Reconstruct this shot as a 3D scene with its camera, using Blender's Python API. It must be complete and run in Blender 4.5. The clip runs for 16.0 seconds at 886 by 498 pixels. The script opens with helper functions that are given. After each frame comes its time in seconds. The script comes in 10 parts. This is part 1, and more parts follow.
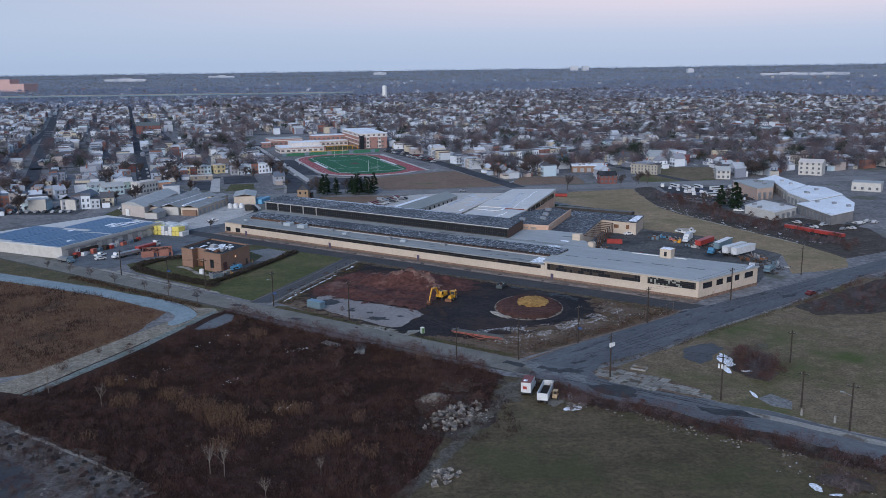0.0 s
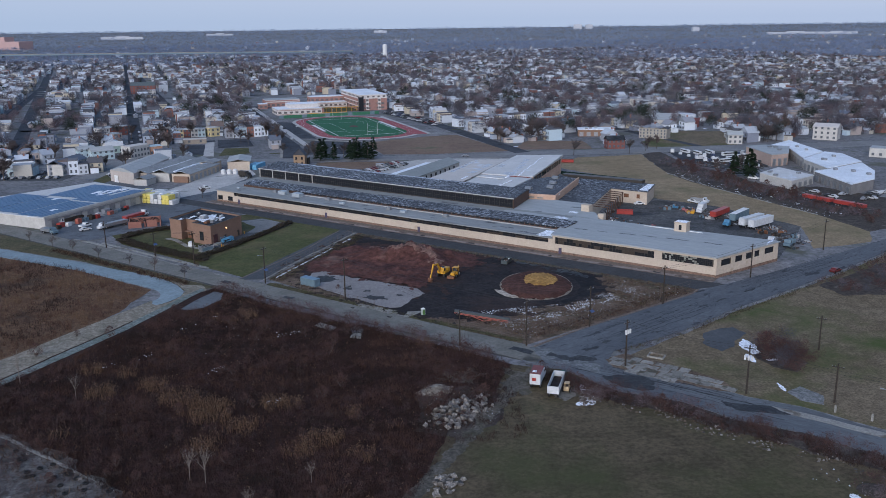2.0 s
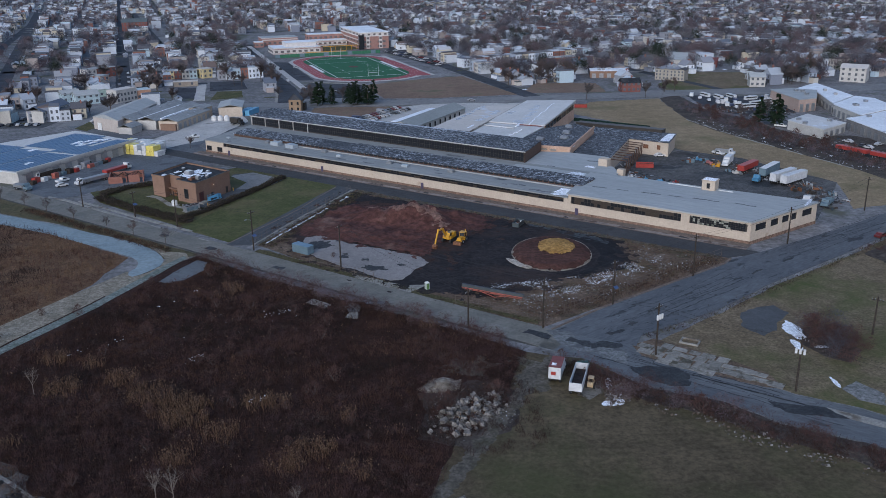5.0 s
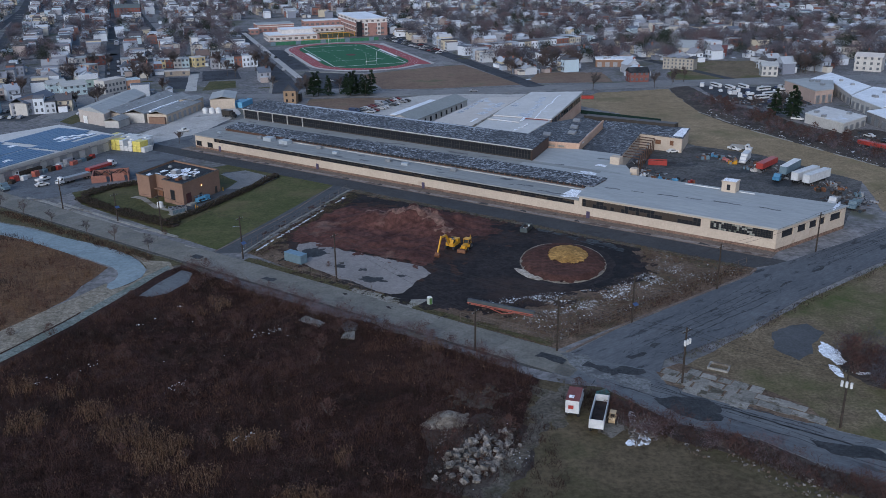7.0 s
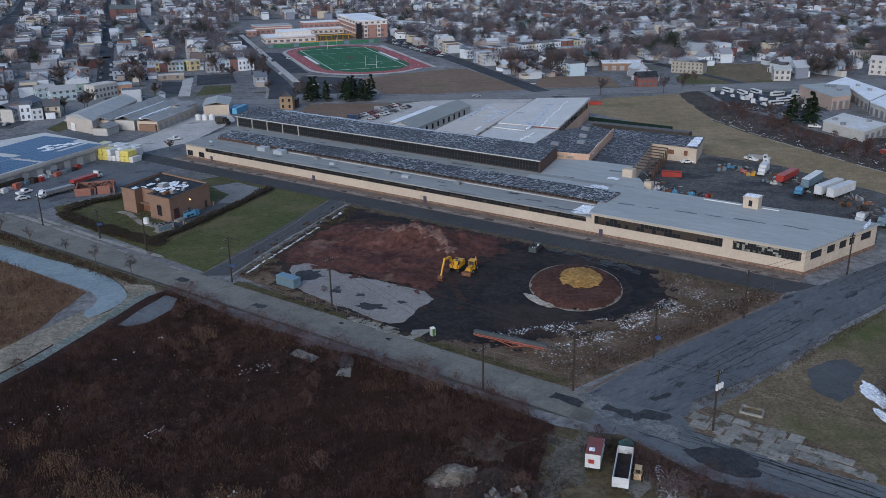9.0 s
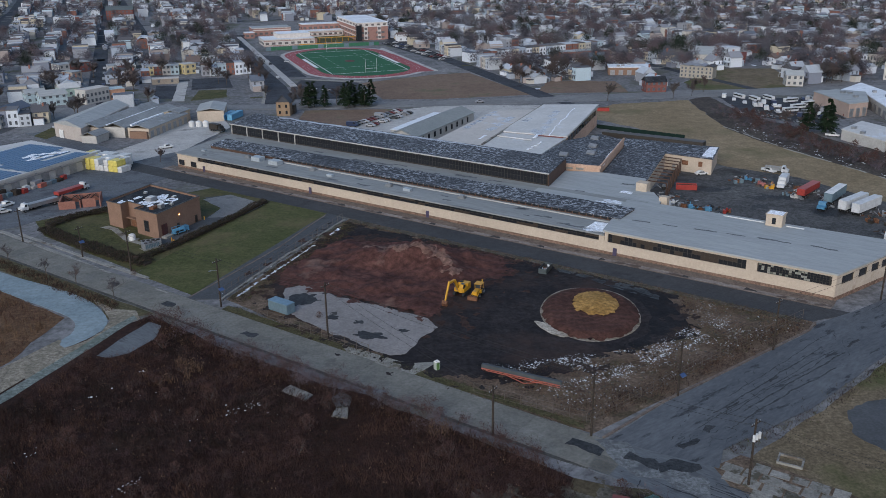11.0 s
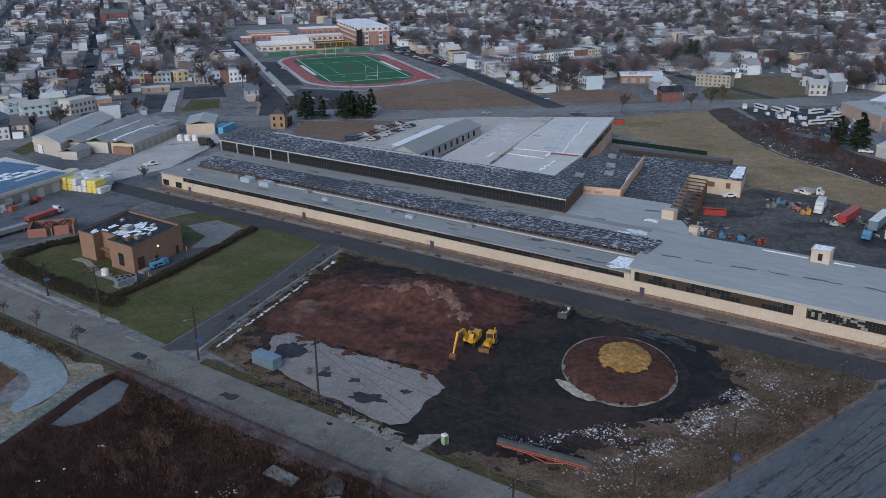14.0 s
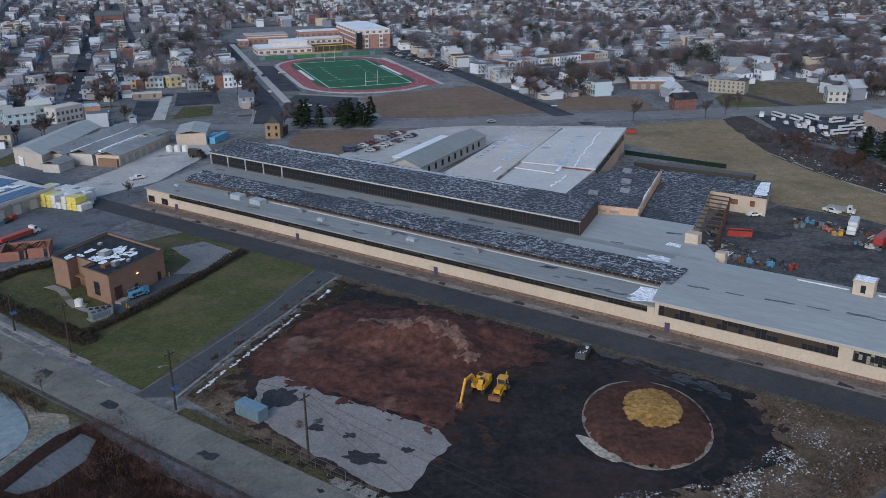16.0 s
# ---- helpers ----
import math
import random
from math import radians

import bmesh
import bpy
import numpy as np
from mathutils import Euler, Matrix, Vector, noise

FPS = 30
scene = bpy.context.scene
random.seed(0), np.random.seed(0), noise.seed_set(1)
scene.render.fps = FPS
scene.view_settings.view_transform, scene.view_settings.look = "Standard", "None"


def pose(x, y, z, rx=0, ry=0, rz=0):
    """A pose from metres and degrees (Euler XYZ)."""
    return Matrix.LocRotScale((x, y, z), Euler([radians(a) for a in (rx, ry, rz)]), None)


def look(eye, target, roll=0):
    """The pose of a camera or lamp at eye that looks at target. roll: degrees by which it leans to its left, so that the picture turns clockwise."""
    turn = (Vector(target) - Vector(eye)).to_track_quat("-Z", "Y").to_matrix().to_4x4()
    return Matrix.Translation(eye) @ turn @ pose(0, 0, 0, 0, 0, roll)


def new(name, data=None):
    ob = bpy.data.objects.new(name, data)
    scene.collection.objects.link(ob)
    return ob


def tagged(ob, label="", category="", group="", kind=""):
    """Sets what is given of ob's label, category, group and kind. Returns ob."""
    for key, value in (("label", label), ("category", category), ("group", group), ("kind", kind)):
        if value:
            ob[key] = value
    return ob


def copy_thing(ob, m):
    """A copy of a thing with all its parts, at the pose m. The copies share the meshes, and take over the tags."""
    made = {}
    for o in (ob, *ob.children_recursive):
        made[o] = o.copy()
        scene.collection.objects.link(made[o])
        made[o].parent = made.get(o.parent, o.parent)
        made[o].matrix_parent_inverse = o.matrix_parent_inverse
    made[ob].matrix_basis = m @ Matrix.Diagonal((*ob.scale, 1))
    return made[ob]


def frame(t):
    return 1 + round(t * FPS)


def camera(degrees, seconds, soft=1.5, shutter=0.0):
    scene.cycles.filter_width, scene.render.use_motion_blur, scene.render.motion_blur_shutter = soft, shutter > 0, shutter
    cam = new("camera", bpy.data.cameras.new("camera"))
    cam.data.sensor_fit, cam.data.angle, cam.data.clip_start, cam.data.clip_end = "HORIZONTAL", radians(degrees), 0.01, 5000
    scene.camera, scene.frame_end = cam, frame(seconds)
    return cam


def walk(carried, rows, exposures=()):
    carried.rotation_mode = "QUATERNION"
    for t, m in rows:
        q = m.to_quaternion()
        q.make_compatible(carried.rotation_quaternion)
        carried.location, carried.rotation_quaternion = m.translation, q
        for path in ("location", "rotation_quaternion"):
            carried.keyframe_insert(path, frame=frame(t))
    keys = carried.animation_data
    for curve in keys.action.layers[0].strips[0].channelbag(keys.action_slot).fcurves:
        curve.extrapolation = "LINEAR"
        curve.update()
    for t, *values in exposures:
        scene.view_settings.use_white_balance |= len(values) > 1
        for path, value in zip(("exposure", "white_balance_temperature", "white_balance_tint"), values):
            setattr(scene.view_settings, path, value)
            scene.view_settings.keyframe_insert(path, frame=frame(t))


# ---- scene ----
cam = camera(54.0, 16.0, soft=0.5)
PATH = [
    (0, (0.663, 2.124, 78.97), (0.723, 4.079, 78.549), -0.8),
    (0.5, (0.469, 6.801, 79.226), (0.53, 8.75, 78.784), -0.8),
    (1, (0.533, 11.236, 79.39), (0.593, 13.181, 78.926), -0.8),
    (1.5, (0.645, 15.67, 79.495), (0.702, 17.609, 79.009), -0.8),
    (2, (0.894, 20.026, 79.589), (0.95, 21.959, 79.079), -0.7),
    (2.5, (0.675, 24.564, 79.792), (0.73, 26.491, 79.258), -0.7),
    (3, (0.707, 28.999, 79.923), (0.761, 30.919, 79.365), -0.7),
    (3.5, (0.787, 33.457, 80.053), (0.839, 35.37, 79.471), -0.7),
    (4, (1.04, 37.771, 80.132), (1.088, 39.677, 79.529), -0.9),
    (4.5, (1.138, 42.043, 80.283), (1.183, 43.942, 79.655), -0.8),
    (7, (0.418, 64.613, 80.774), (0.465, 66.493, 80.093), -0.8),
    (7.5, (0.465, 68.964, 80.694), (0.51, 70.845, 80.014), -0.9),
    (8, (0.39, 73.213, 80.668), (0.436, 75.093, 79.988), -0.9),
    (8.5, (0.364, 77.395, 80.707), (0.409, 79.275, 80.027), -0.9),
    (9, (0.131, 81.537, 80.667), (0.177, 83.417, 79.986), -0.8),
    (11.5, (-0.496, 100.722, 80.564), (-0.45, 102.603, 79.885), -0.7),
    (12, (-0.552, 104.54, 80.626), (-0.508, 106.421, 79.948), -0.8),
    (12.5, (-0.682, 108.869, 80.742), (-0.638, 110.749, 80.063), -0.7),
    (13, (-0.769, 113.367, 80.798), (-0.726, 115.248, 80.119), -0.7),
    (13.5, (-0.852, 118.165, 80.811), (-0.809, 120.046, 80.133), -0.7),
    (14, (-0.936, 122.942, 80.862), (-0.894, 124.823, 80.184), -0.7),
    (14.5, (-0.942, 127.912, 80.896), (-0.902, 129.793, 80.217), -0.8),
    (15, (-0.92, 132.829, 80.87), (-0.88, 134.71, 80.192), -0.9),
    (15.5, (-1.129, 137.86, 80.76), (-1.089, 139.741, 80.082), -0.8),
    (16, (-1.33, 142.735, 80.781), (-1.29, 144.616, 80.104), -0.7),
]
walk(cam, [(t, look(eye, target, roll)) for t, eye, target, roll in PATH],
     exposures=[(0, 0.66, 6480, 12), (2, 0.66, 6480, 13), (4, 0.63, 6480, 12), (7, 0.6, 6500, 11), (8.5, 0.6, 6650, 10), (11.5, 0.6, 7100, 10), (15.5, 0.61, 6880, 10), (16, 0.61, 6880, 10)])

# ---- world and light ----
world = bpy.data.worlds.new("sky")
scene.world = world
world.use_nodes = True
wn, wl = world.node_tree.nodes, world.node_tree.links
SUN_EL, SUN_ROT = 16.0, 190.0
sky = wn.new("ShaderNodeTexSky")
sky.sky_type = "NISHITA"
sky.sun_disc = False
sky.sun_elevation, sky.sun_rotation = radians(SUN_EL), radians(SUN_ROT)
sky.air_density, sky.dust_density, sky.ozone_density = 1.3, 1.0, 5.0
wn["Background"].inputs["Strength"].default_value = 0.15
coord = wn.new("ShaderNodeTexCoord")
split = wn.new("ShaderNodeSeparateXYZ")
wl.new(coord.outputs["Generated"], split.inputs[0])
haze = wn.new("ShaderNodeValToRGB")  # pale dusk haze low over the land, pinkish a little higher
for e, (p, c) in zip([haze.color_ramp.elements[0], haze.color_ramp.elements[1], haze.color_ramp.elements.new(0.03), haze.color_ramp.elements.new(0.065)],
                     [(0.0, (1.85, 2.3, 3.1)), (0.2, (2.8, 2.9, 3.45)), (0.03, (2.2, 2.55, 3.25)), (0.065, (3.25, 2.98, 3.42))]):
    e.position, e.color = p, (*c, 1)
wl.new(split.outputs["Z"], haze.inputs[0])
cool = wn.new("ShaderNodeValToRGB")  # the cooler side of the sky, away from the afterglow
for e, (p, c) in zip([cool.color_ramp.elements[0], cool.color_ramp.elements[1], cool.color_ramp.elements.new(0.04)],
                     [(0.0, (1.7, 2.2, 3.0)), (0.2, (2.3, 2.65, 3.3)), (0.04, (1.95, 2.4, 3.15))]):
    e.position, e.color = p, (*c, 1)
wl.new(split.outputs["Z"], cool.inputs[0])
glow = wn.new("ShaderNodeMapRange")
glow.inputs["From Min"].default_value, glow.inputs["From Max"].default_value = -0.45, 0.3
wl.new(split.outputs["X"], glow.inputs["Value"])
low = wn.new("ShaderNodeMix")
low.data_type = "RGBA"
wl.new(glow.outputs["Result"], low.inputs[0])
wl.new(cool.outputs["Color"], low.inputs[6])
wl.new(haze.outputs["Color"], low.inputs[7])
high = wn.new("ShaderNodeMapRange")
high.inputs["From Min"].default_value, high.inputs["From Max"].default_value = 0.08, 0.45
wl.new(split.outputs["Z"], high.inputs["Value"])
blend = wn.new("ShaderNodeMix")
blend.data_type = "RGBA"
wl.new(high.outputs["Result"], blend.inputs[0])
wl.new(low.outputs[2], blend.inputs[6])
wl.new(sky.outputs["Color"], blend.inputs[7])
wl.new(blend.outputs[2], wn["Background"].inputs["Color"])
sun_data = bpy.data.lights.new("sun", "SUN")
sun_data.energy, sun_data.angle, sun_data.color = 1.7, radians(50), (0.95, 0.93, 0.94)
sun = new("sun", sun_data)
sun.matrix_world = look((-60, -100, 80), (20, 60, 0))

# ---- materials ----


def ramp_node(nt, stops, mode="LINEAR"):
    r = nt.nodes.new("ShaderNodeValToRGB")
    r.color_ramp.interpolation = mode
    el = r.color_ramp.elements
    while len(el) < len(stops):
        el.new(0.5)
    for e, (p, c) in zip(el, stops):
        e.position, e.color = p, (*c, 1)
    return r


def surface(name, c1, c2, scale=1.0, fine=12.0, rough=0.85, metal=0.0, bump=0.3, stain=None, stain_scale=0.1, stain_at=0.55,
            coords="world", vary=0.0, stretch=None, fine_mix=0.35, spec=0.1, stain_soft=0.08):
    """A base of two colours mixed by broad and fine noise, with an optional third colour in patches."""
    m = bpy.data.materials.new(name)
    m.use_nodes = True
    nt = m.node_tree
    bsdf = nt.nodes["Principled BSDF"]
    bsdf.inputs["Roughness"].default_value, bsdf.inputs["Metallic"].default_value = rough, metal
    bsdf.inputs["Specular IOR Level"].default_value = spec
    if coords == "world":
        src = nt.nodes.new("ShaderNodeNewGeometry").outputs["Position"]
    else:
        src = nt.nodes.new("ShaderNodeTexCoord").outputs["Object"]
    if stretch:
        mp = nt.nodes.new("ShaderNodeMapping")
        mp.inputs["Rotation"].default_value = (0, 0, radians(stretch[0]))
        mp.vector_type = "TEXTURE"
        mp.inputs["Scale"].default_value = (1 / stretch[1], 1 / stretch[2], 1)
        nt.links.new(src, mp.inputs["Vector"])
        src = mp.outputs["Vector"]

    def tex(s, detail=5.0, r=0.6):
        n = nt.nodes.new("ShaderNodeTexNoise")
        n.inputs["Scale"].default_value, n.inputs["Detail"].default_value, n.inputs["Roughness"].default_value = s, detail, r
        nt.links.new(src, n.inputs["Vector"])
        return n.outputs["Fac"]

    def mix(a, b, fac, kind="MIX"):
        n = nt.nodes.new("ShaderNodeMix")
        n.data_type, n.blend_type = "RGBA", kind
        for sock, val in ((n.inputs[0], fac), (n.inputs[6], a), (n.inputs[7], b)):
            if isinstance(val, (int, float)):
                sock.default_value = val
            elif isinstance(val, tuple):
                sock.default_value = (*val, 1)
            else:
                nt.links.new(val, sock)
        return n.outputs[2]

    broad = ramp_node(nt, [(0.33, (0, 0, 0)), (0.67, (1, 1, 1))])
    nt.links.new(tex(scale), broad.inputs[0])
    col = mix(c1, c2, broad.outputs[0])
    f = tex(fine, 4.0, 0.7)
    grain = ramp_node(nt, [(0.34, (0.45, 0.45, 0.45)), (0.66, (1.5, 1.5, 1.5))])
    nt.links.new(f, grain.inputs[0])
    col = mix(col, mix(col, grain.outputs[0], 1.0, "MULTIPLY"), fine_mix * 2 if fine_mix < 0.5 else 1.0)
    md = ramp_node(nt, [(0.36, (0.72, 0.72, 0.72)), (0.64, (1.28, 1.28, 1.28))])
    nt.links.new(tex(math.sqrt(scale * fine) * 1.3, 5.0, 0.65), md.inputs[0])
    col = mix(col, mix(col, md.outputs[0], 1.0, "MULTIPLY"), min(1.0, fine_mix * 2.2))
    if stain:
        st = ramp_node(nt, [(stain_at, (0, 0, 0)), (stain_at + stain_soft, (1, 1, 1))])
        nt.links.new(tex(stain_scale, 8.0, 0.65), st.inputs[0])
        col = mix(col, stain, st.outputs[0])
    if vary:
        info = nt.nodes.new("ShaderNodeObjectInfo")
        vr = ramp_node(nt, [(0, (1 - vary,) * 3), (1, (1 + vary,) * 3)])
        nt.links.new(info.outputs["Random"], vr.inputs[0])
        col = mix(col, vr.outputs[0], 1.0, "MULTIPLY")
    nt.links.new(col, bsdf.inputs["Base Color"])
    if bump:
        b = nt.nodes.new("ShaderNodeBump")
        b.inputs["Strength"].default_value, b.inputs["Distance"].default_value = bump, 0.3
        nt.links.new(f, b.inputs["Height"])
        nt.links.new(b.outputs[0], bsdf.inputs["Normal"])
    return m


def palette(name, colours, island=False, rough=0.8, fine=3.0):
    """A colour picked at random for each object, or for each loose piece of a joined mesh, with grime."""
    m = bpy.data.materials.new(name)
    m.use_nodes = True
    nt = m.node_tree
    bsdf = nt.nodes["Principled BSDF"]
    bsdf.inputs["Roughness"].default_value = rough
    bsdf.inputs["Specular IOR Level"].default_value = 0.12
    if island:
        rnd = nt.nodes.new("ShaderNodeNewGeometry").outputs["Random Per Island"]
    else:
        rnd = nt.nodes.new("ShaderNodeObjectInfo").outputs["Random"]
    r = ramp_node(nt, [(i / len(colours), c) for i, c in enumerate(colours)], "CONSTANT")
    nt.links.new(rnd, r.inputs[0])
    n = nt.nodes.new("ShaderNodeTexNoise")
    n.inputs["Scale"].default_value, n.inputs["Detail"].default_value = fine, 6.0
    nt.links.new(nt.nodes.new("ShaderNodeNewGeometry").outputs["Position"], n.inputs["Vector"])
    g = ramp_node(nt, [(0.3, (0.84, 0.84, 0.84)), (0.65, (1.05, 1.05, 1.05))])
    nt.links.new(n.outputs["Fac"], g.inputs[0])
    x = nt.nodes.new("ShaderNodeMix")
    x.data_type, x.blend_type = "RGBA", "MULTIPLY"
    x.inputs[0].default_value = 1.0
    nt.links.new(r.outputs[0], x.inputs[6])
    nt.links.new(g.outputs[0], x.inputs[7])
    nt.links.new(x.outputs[2], bsdf.inputs["Base Color"])
    return m


def roof_felt(name, tone=1.0):
    """Old dark roofing on which pale strips of weathered felt are left between dark joints and bare patches."""
    m = bpy.data.materials.new(name)
    m.use_nodes = True
    nt = m.node_tree
    bsdf = nt.nodes["Principled BSDF"]
    bsdf.inputs["Roughness"].default_value, bsdf.inputs["Specular IOR Level"].default_value = 0.85, 0.1
    src = nt.nodes.new("ShaderNodeTexCoord").outputs["Object"]

    def tex(s, vec, detail=5.0):
        n = nt.nodes.new("ShaderNodeTexNoise")
        n.inputs["Scale"].default_value, n.inputs["Detail"].default_value, n.inputs["Roughness"].default_value = s, detail, 0.65
        nt.links.new(vec, n.inputs["Vector"])
        return n

    def mix(fac, a, b):
        n = nt.nodes.new("ShaderNodeMix")
        n.data_type = "RGBA"
        for sock, val in ((n.inputs[0], fac), (n.inputs[6], a), (n.inputs[7], b)):
            if isinstance(val, tuple):
                sock.default_value = (*val, 1)
            else:
                nt.links.new(val, sock)
        return n.outputs[2]

    def times(a, b):
        n = nt.nodes.new("ShaderNodeMath")
        n.operation = "MULTIPLY"
        nt.links.new(a, n.inputs[0])
        nt.links.new(b, n.inputs[1])
        return n.outputs[0]

    shift = nt.nodes.new("ShaderNodeVectorMath")
    shift.operation = "MULTIPLY_ADD"
    nt.links.new(tex(0.45, src, 6.0).outputs["Color"], shift.inputs[0])
    shift.inputs[1].default_value = (4.4, 2.0, 0)
    nt.links.new(src, shift.inputs[2])
    br = nt.nodes.new("ShaderNodeTexBrick")
    br.inputs["Scale"].default_value, br.inputs["Brick Width"].default_value, br.inputs["Row Height"].default_value = 1.0, 3.4, 1.5
    br.inputs["Mortar Size"].default_value, br.inputs["Mortar Smooth"].default_value = 0.17, 0.35
    nt.links.new(shift.outputs[0], br.inputs["Vector"])
    left = ramp_node(nt, [(0.46, (0, 0, 0)), (0.55, (1, 1, 1))])
    nt.links.new(tex(0.9, src, 8.0).outputs["Fac"], left.inputs[0])
    zone = ramp_node(nt, [(0.36, (0.25, 0.25, 0.25)), (0.58, (1, 1, 1))])
    nt.links.new(tex(0.07, src, 6.0).outputs["Fac"], zone.inputs[0])
    base = ramp_node(nt, [(0.3, (0.026, 0.029, 0.035)), (0.7, (0.078, 0.085, 0.098))])
    nt.links.new(tex(0.8, src, 7.0).outputs["Fac"], base.inputs[0])
    pale = ramp_node(nt, [(0.3, (0.30 * tone, 0.32 * tone, 0.355 * tone)), (0.7, (0.56 * tone, 0.60 * tone, 0.655 * tone))])
    nt.links.new(tex(2.2, src).outputs["Fac"], pale.inputs[0])
    flat = nt.nodes.new("ShaderNodeMapping")
    flat.inputs["Scale"].default_value = (0.30, 1.0, 1.0)
    nt.links.new(shift.outputs[0], flat.inputs["Vector"])
    worm = ramp_node(nt, [(0.435, (0, 0, 0)), (0.465, (1, 1, 1)), (0.495, (1, 1, 1)), (0.525, (0, 0, 0))])
    nt.links.new(tex(0.75, flat.outputs[0], 3.0).outputs["Fac"], worm.inputs[0])
    worm2 = ramp_node(nt, [(0.64, (0, 0, 0)), (0.69, (1, 1, 1))])
    nt.links.new(tex(1.3, flat.outputs[0], 5.0).outputs["Fac"], worm2.inputs[0])
    both = nt.nodes.new("ShaderNodeMath")
    both.operation = "MAXIMUM"
    nt.links.new(times(br.outputs["Fac"], left.outputs[0]), both.inputs[0])
    nt.links.new(times(worm.outputs[0], left.outputs[0]), both.inputs[1])
    every = nt.nodes.new("ShaderNodeMath")
    every.operation = "MAXIMUM"
    nt.links.new(both.outputs[0], every.inputs[0])
    nt.links.new(worm2.outputs[0], every.inputs[1])
    mask = times(every.outputs[0], zone.outputs[0])
    nt.links.new(mix(mask, base.outputs[0], pale.outputs[0]), bsdf.inputs["Base Color"])
    return m


def plain(name, c, rough=0.6, metal=0.0, emit=0.0, spec=0.4):
    m = surface(name, tuple(k * 0.82 for k in c), tuple(min(1, k * 1.12) for k in c), 0.8, 9.0, rough, metal, 0.03, coords="object", spec=spec, fine_mix=0.06)
    if emit:
        b = m.node_tree.nodes["Principled BSDF"]
        b.inputs["Emission Color"].default_value, b.inputs["Emission Strength"].default_value = (*c, 1), emit
    return m


M_ground = surface("town_ground", (0.134, 0.132, 0.138), (0.192, 0.187, 0.188), 0.012, 0.5, stain=(0.10, 0.10, 0.075), stain_scale=0.02)
M_brush = surface("brush_soil", (0.0292, 0.0151, 0.0120), (0.0447, 0.0232, 0.0176), 0.03, 1.2, stain=(0.0671, 0.0413, 0.0284), stain_scale=0.05, stain_at=0.58, stain_soft=0.2)
M_straw = surface("dry_grass", (0.108, 0.060, 0.037), (0.158, 0.094, 0.053), 0.05, 1.2, stain=(0.05, 0.034, 0.027), stain_scale=0.05, stain_at=0.52, stain_soft=0.2)
M_grass = surface("winter_grass", (0.066, 0.052, 0.032), (0.106, 0.082, 0.052), 0.03, 0.9, stain=(0.054, 0.060, 0.025), stain_scale=0.035, stain_at=0.46, stain_soft=0.25, fine_mix=0.3)
M_lawn = surface("lawn", (0.056, 0.060, 0.023), (0.086, 0.080, 0.037), 0.06, 1.1, stain=(0.130, 0.104, 0.058), stain_scale=0.055, stain_at=0.50, stain_soft=0.25)
M_drygrass = surface("faded_grass", (0.205, 0.152, 0.092), (0.268, 0.203, 0.128), 0.03, 1.0, stain=(0.128, 0.112, 0.058), stain_scale=0.022, stain_at=0.53, stain_soft=0.15, fine_mix=0.25)
M_asphalt = surface("asphalt", (0.066, 0.07, 0.076), (0.085, 0.09, 0.096), 0.08, 2.0, stain=(0.048, 0.05, 0.055), stain_scale=0.09, stain_at=0.6, fine_mix=0.14)

M_crack = surface("cracked_asphalt", (0.086, 0.093, 0.104), (0.114, 0.122, 0.133), 0.12, 1.8, stain=(0.045, 0.048, 0.054), stain_scale=0.3, stain_at=0.58, stain_soft=0.05, stretch=(38, 0.3, 1.0), fine_mix=0.14)
M_crack4 = surface("patched_asphalt", (0.10, 0.108, 0.118), (0.138, 0.146, 0.155), 0.12, 1.8, stain=(0.075, 0.078, 0.084), stain_scale=0.25, stain_at=0.6, stain_soft=0.05, stretch=(-38, 0.3, 1.0), fine_mix=0.14)
M_street = surface("street_asphalt", (0.165, 0.164, 0.165), (0.215, 0.213, 0.212), 0.06, 1.5, stain=(0.125, 0.126, 0.129), stain_scale=0.09, stain_at=0.6, fine_mix=0.16)
M_tar2 = surface("dark_street_asphalt", (0.040, 0.043, 0.052), (0.064, 0.068, 0.078), 0.08, 1.6, stain=(0.028, 0.029, 0.034), stain_scale=0.12, stain_at=0.54, stain_soft=0.1, fine_mix=0.18)
M_wallpaint = surface("pale_wall", (0.40, 0.385, 0.36), (0.47, 0.455, 0.43), 0.3, 3.0, coords="object", bump=0.03, fine_mix=0.08)
M_fieldgrass = surface("rough_grass", (0.126, 0.096, 0.060), (0.172, 0.132, 0.088), 0.04, 1.6, stain=(0.062, 0.078, 0.024), stain_scale=0.022, stain_at=0.5, stain_soft=0.14)
M_brownfield = surface("bare_playing_field", (0.155, 0.105, 0.078), (0.20, 0.138, 0.102), 0.03, 1.0, stain=(0.12, 0.108, 0.066), stain_scale=0.03, fine_mix=0.2)
M_brownwalk = surface("brown_pavement", (0.13, 0.10, 0.085), (0.19, 0.155, 0.132), 0.25, 2.5, stain=(0.075, 0.062, 0.056), stain_scale=0.3, stain_at=0.6, fine_mix=0.2)
M_dirt = surface("trodden_dirt", (0.082, 0.073, 0.060), (0.122, 0.108, 0.09), 0.2, 1.5, stain=(0.050, 0.046, 0.028), stain_scale=0.25, stain_at=0.5, stain_soft=0.2)
M_walk = surface("pavement_concrete", (0.22, 0.21, 0.19), (0.30, 0.288, 0.262), 0.2, 3.0, stain=(0.13, 0.11, 0.09), stain_scale=0.15, fine_mix=0.2)
M_slab = surface("old_slab", (0.196, 0.18, 0.174), (0.25, 0.23, 0.222), 0.08, 2.0, stain=(0.06, 0.056, 0.055), stain_scale=0.11, stain_at=0.66, stain_soft=0.02, fine_mix=0.16)
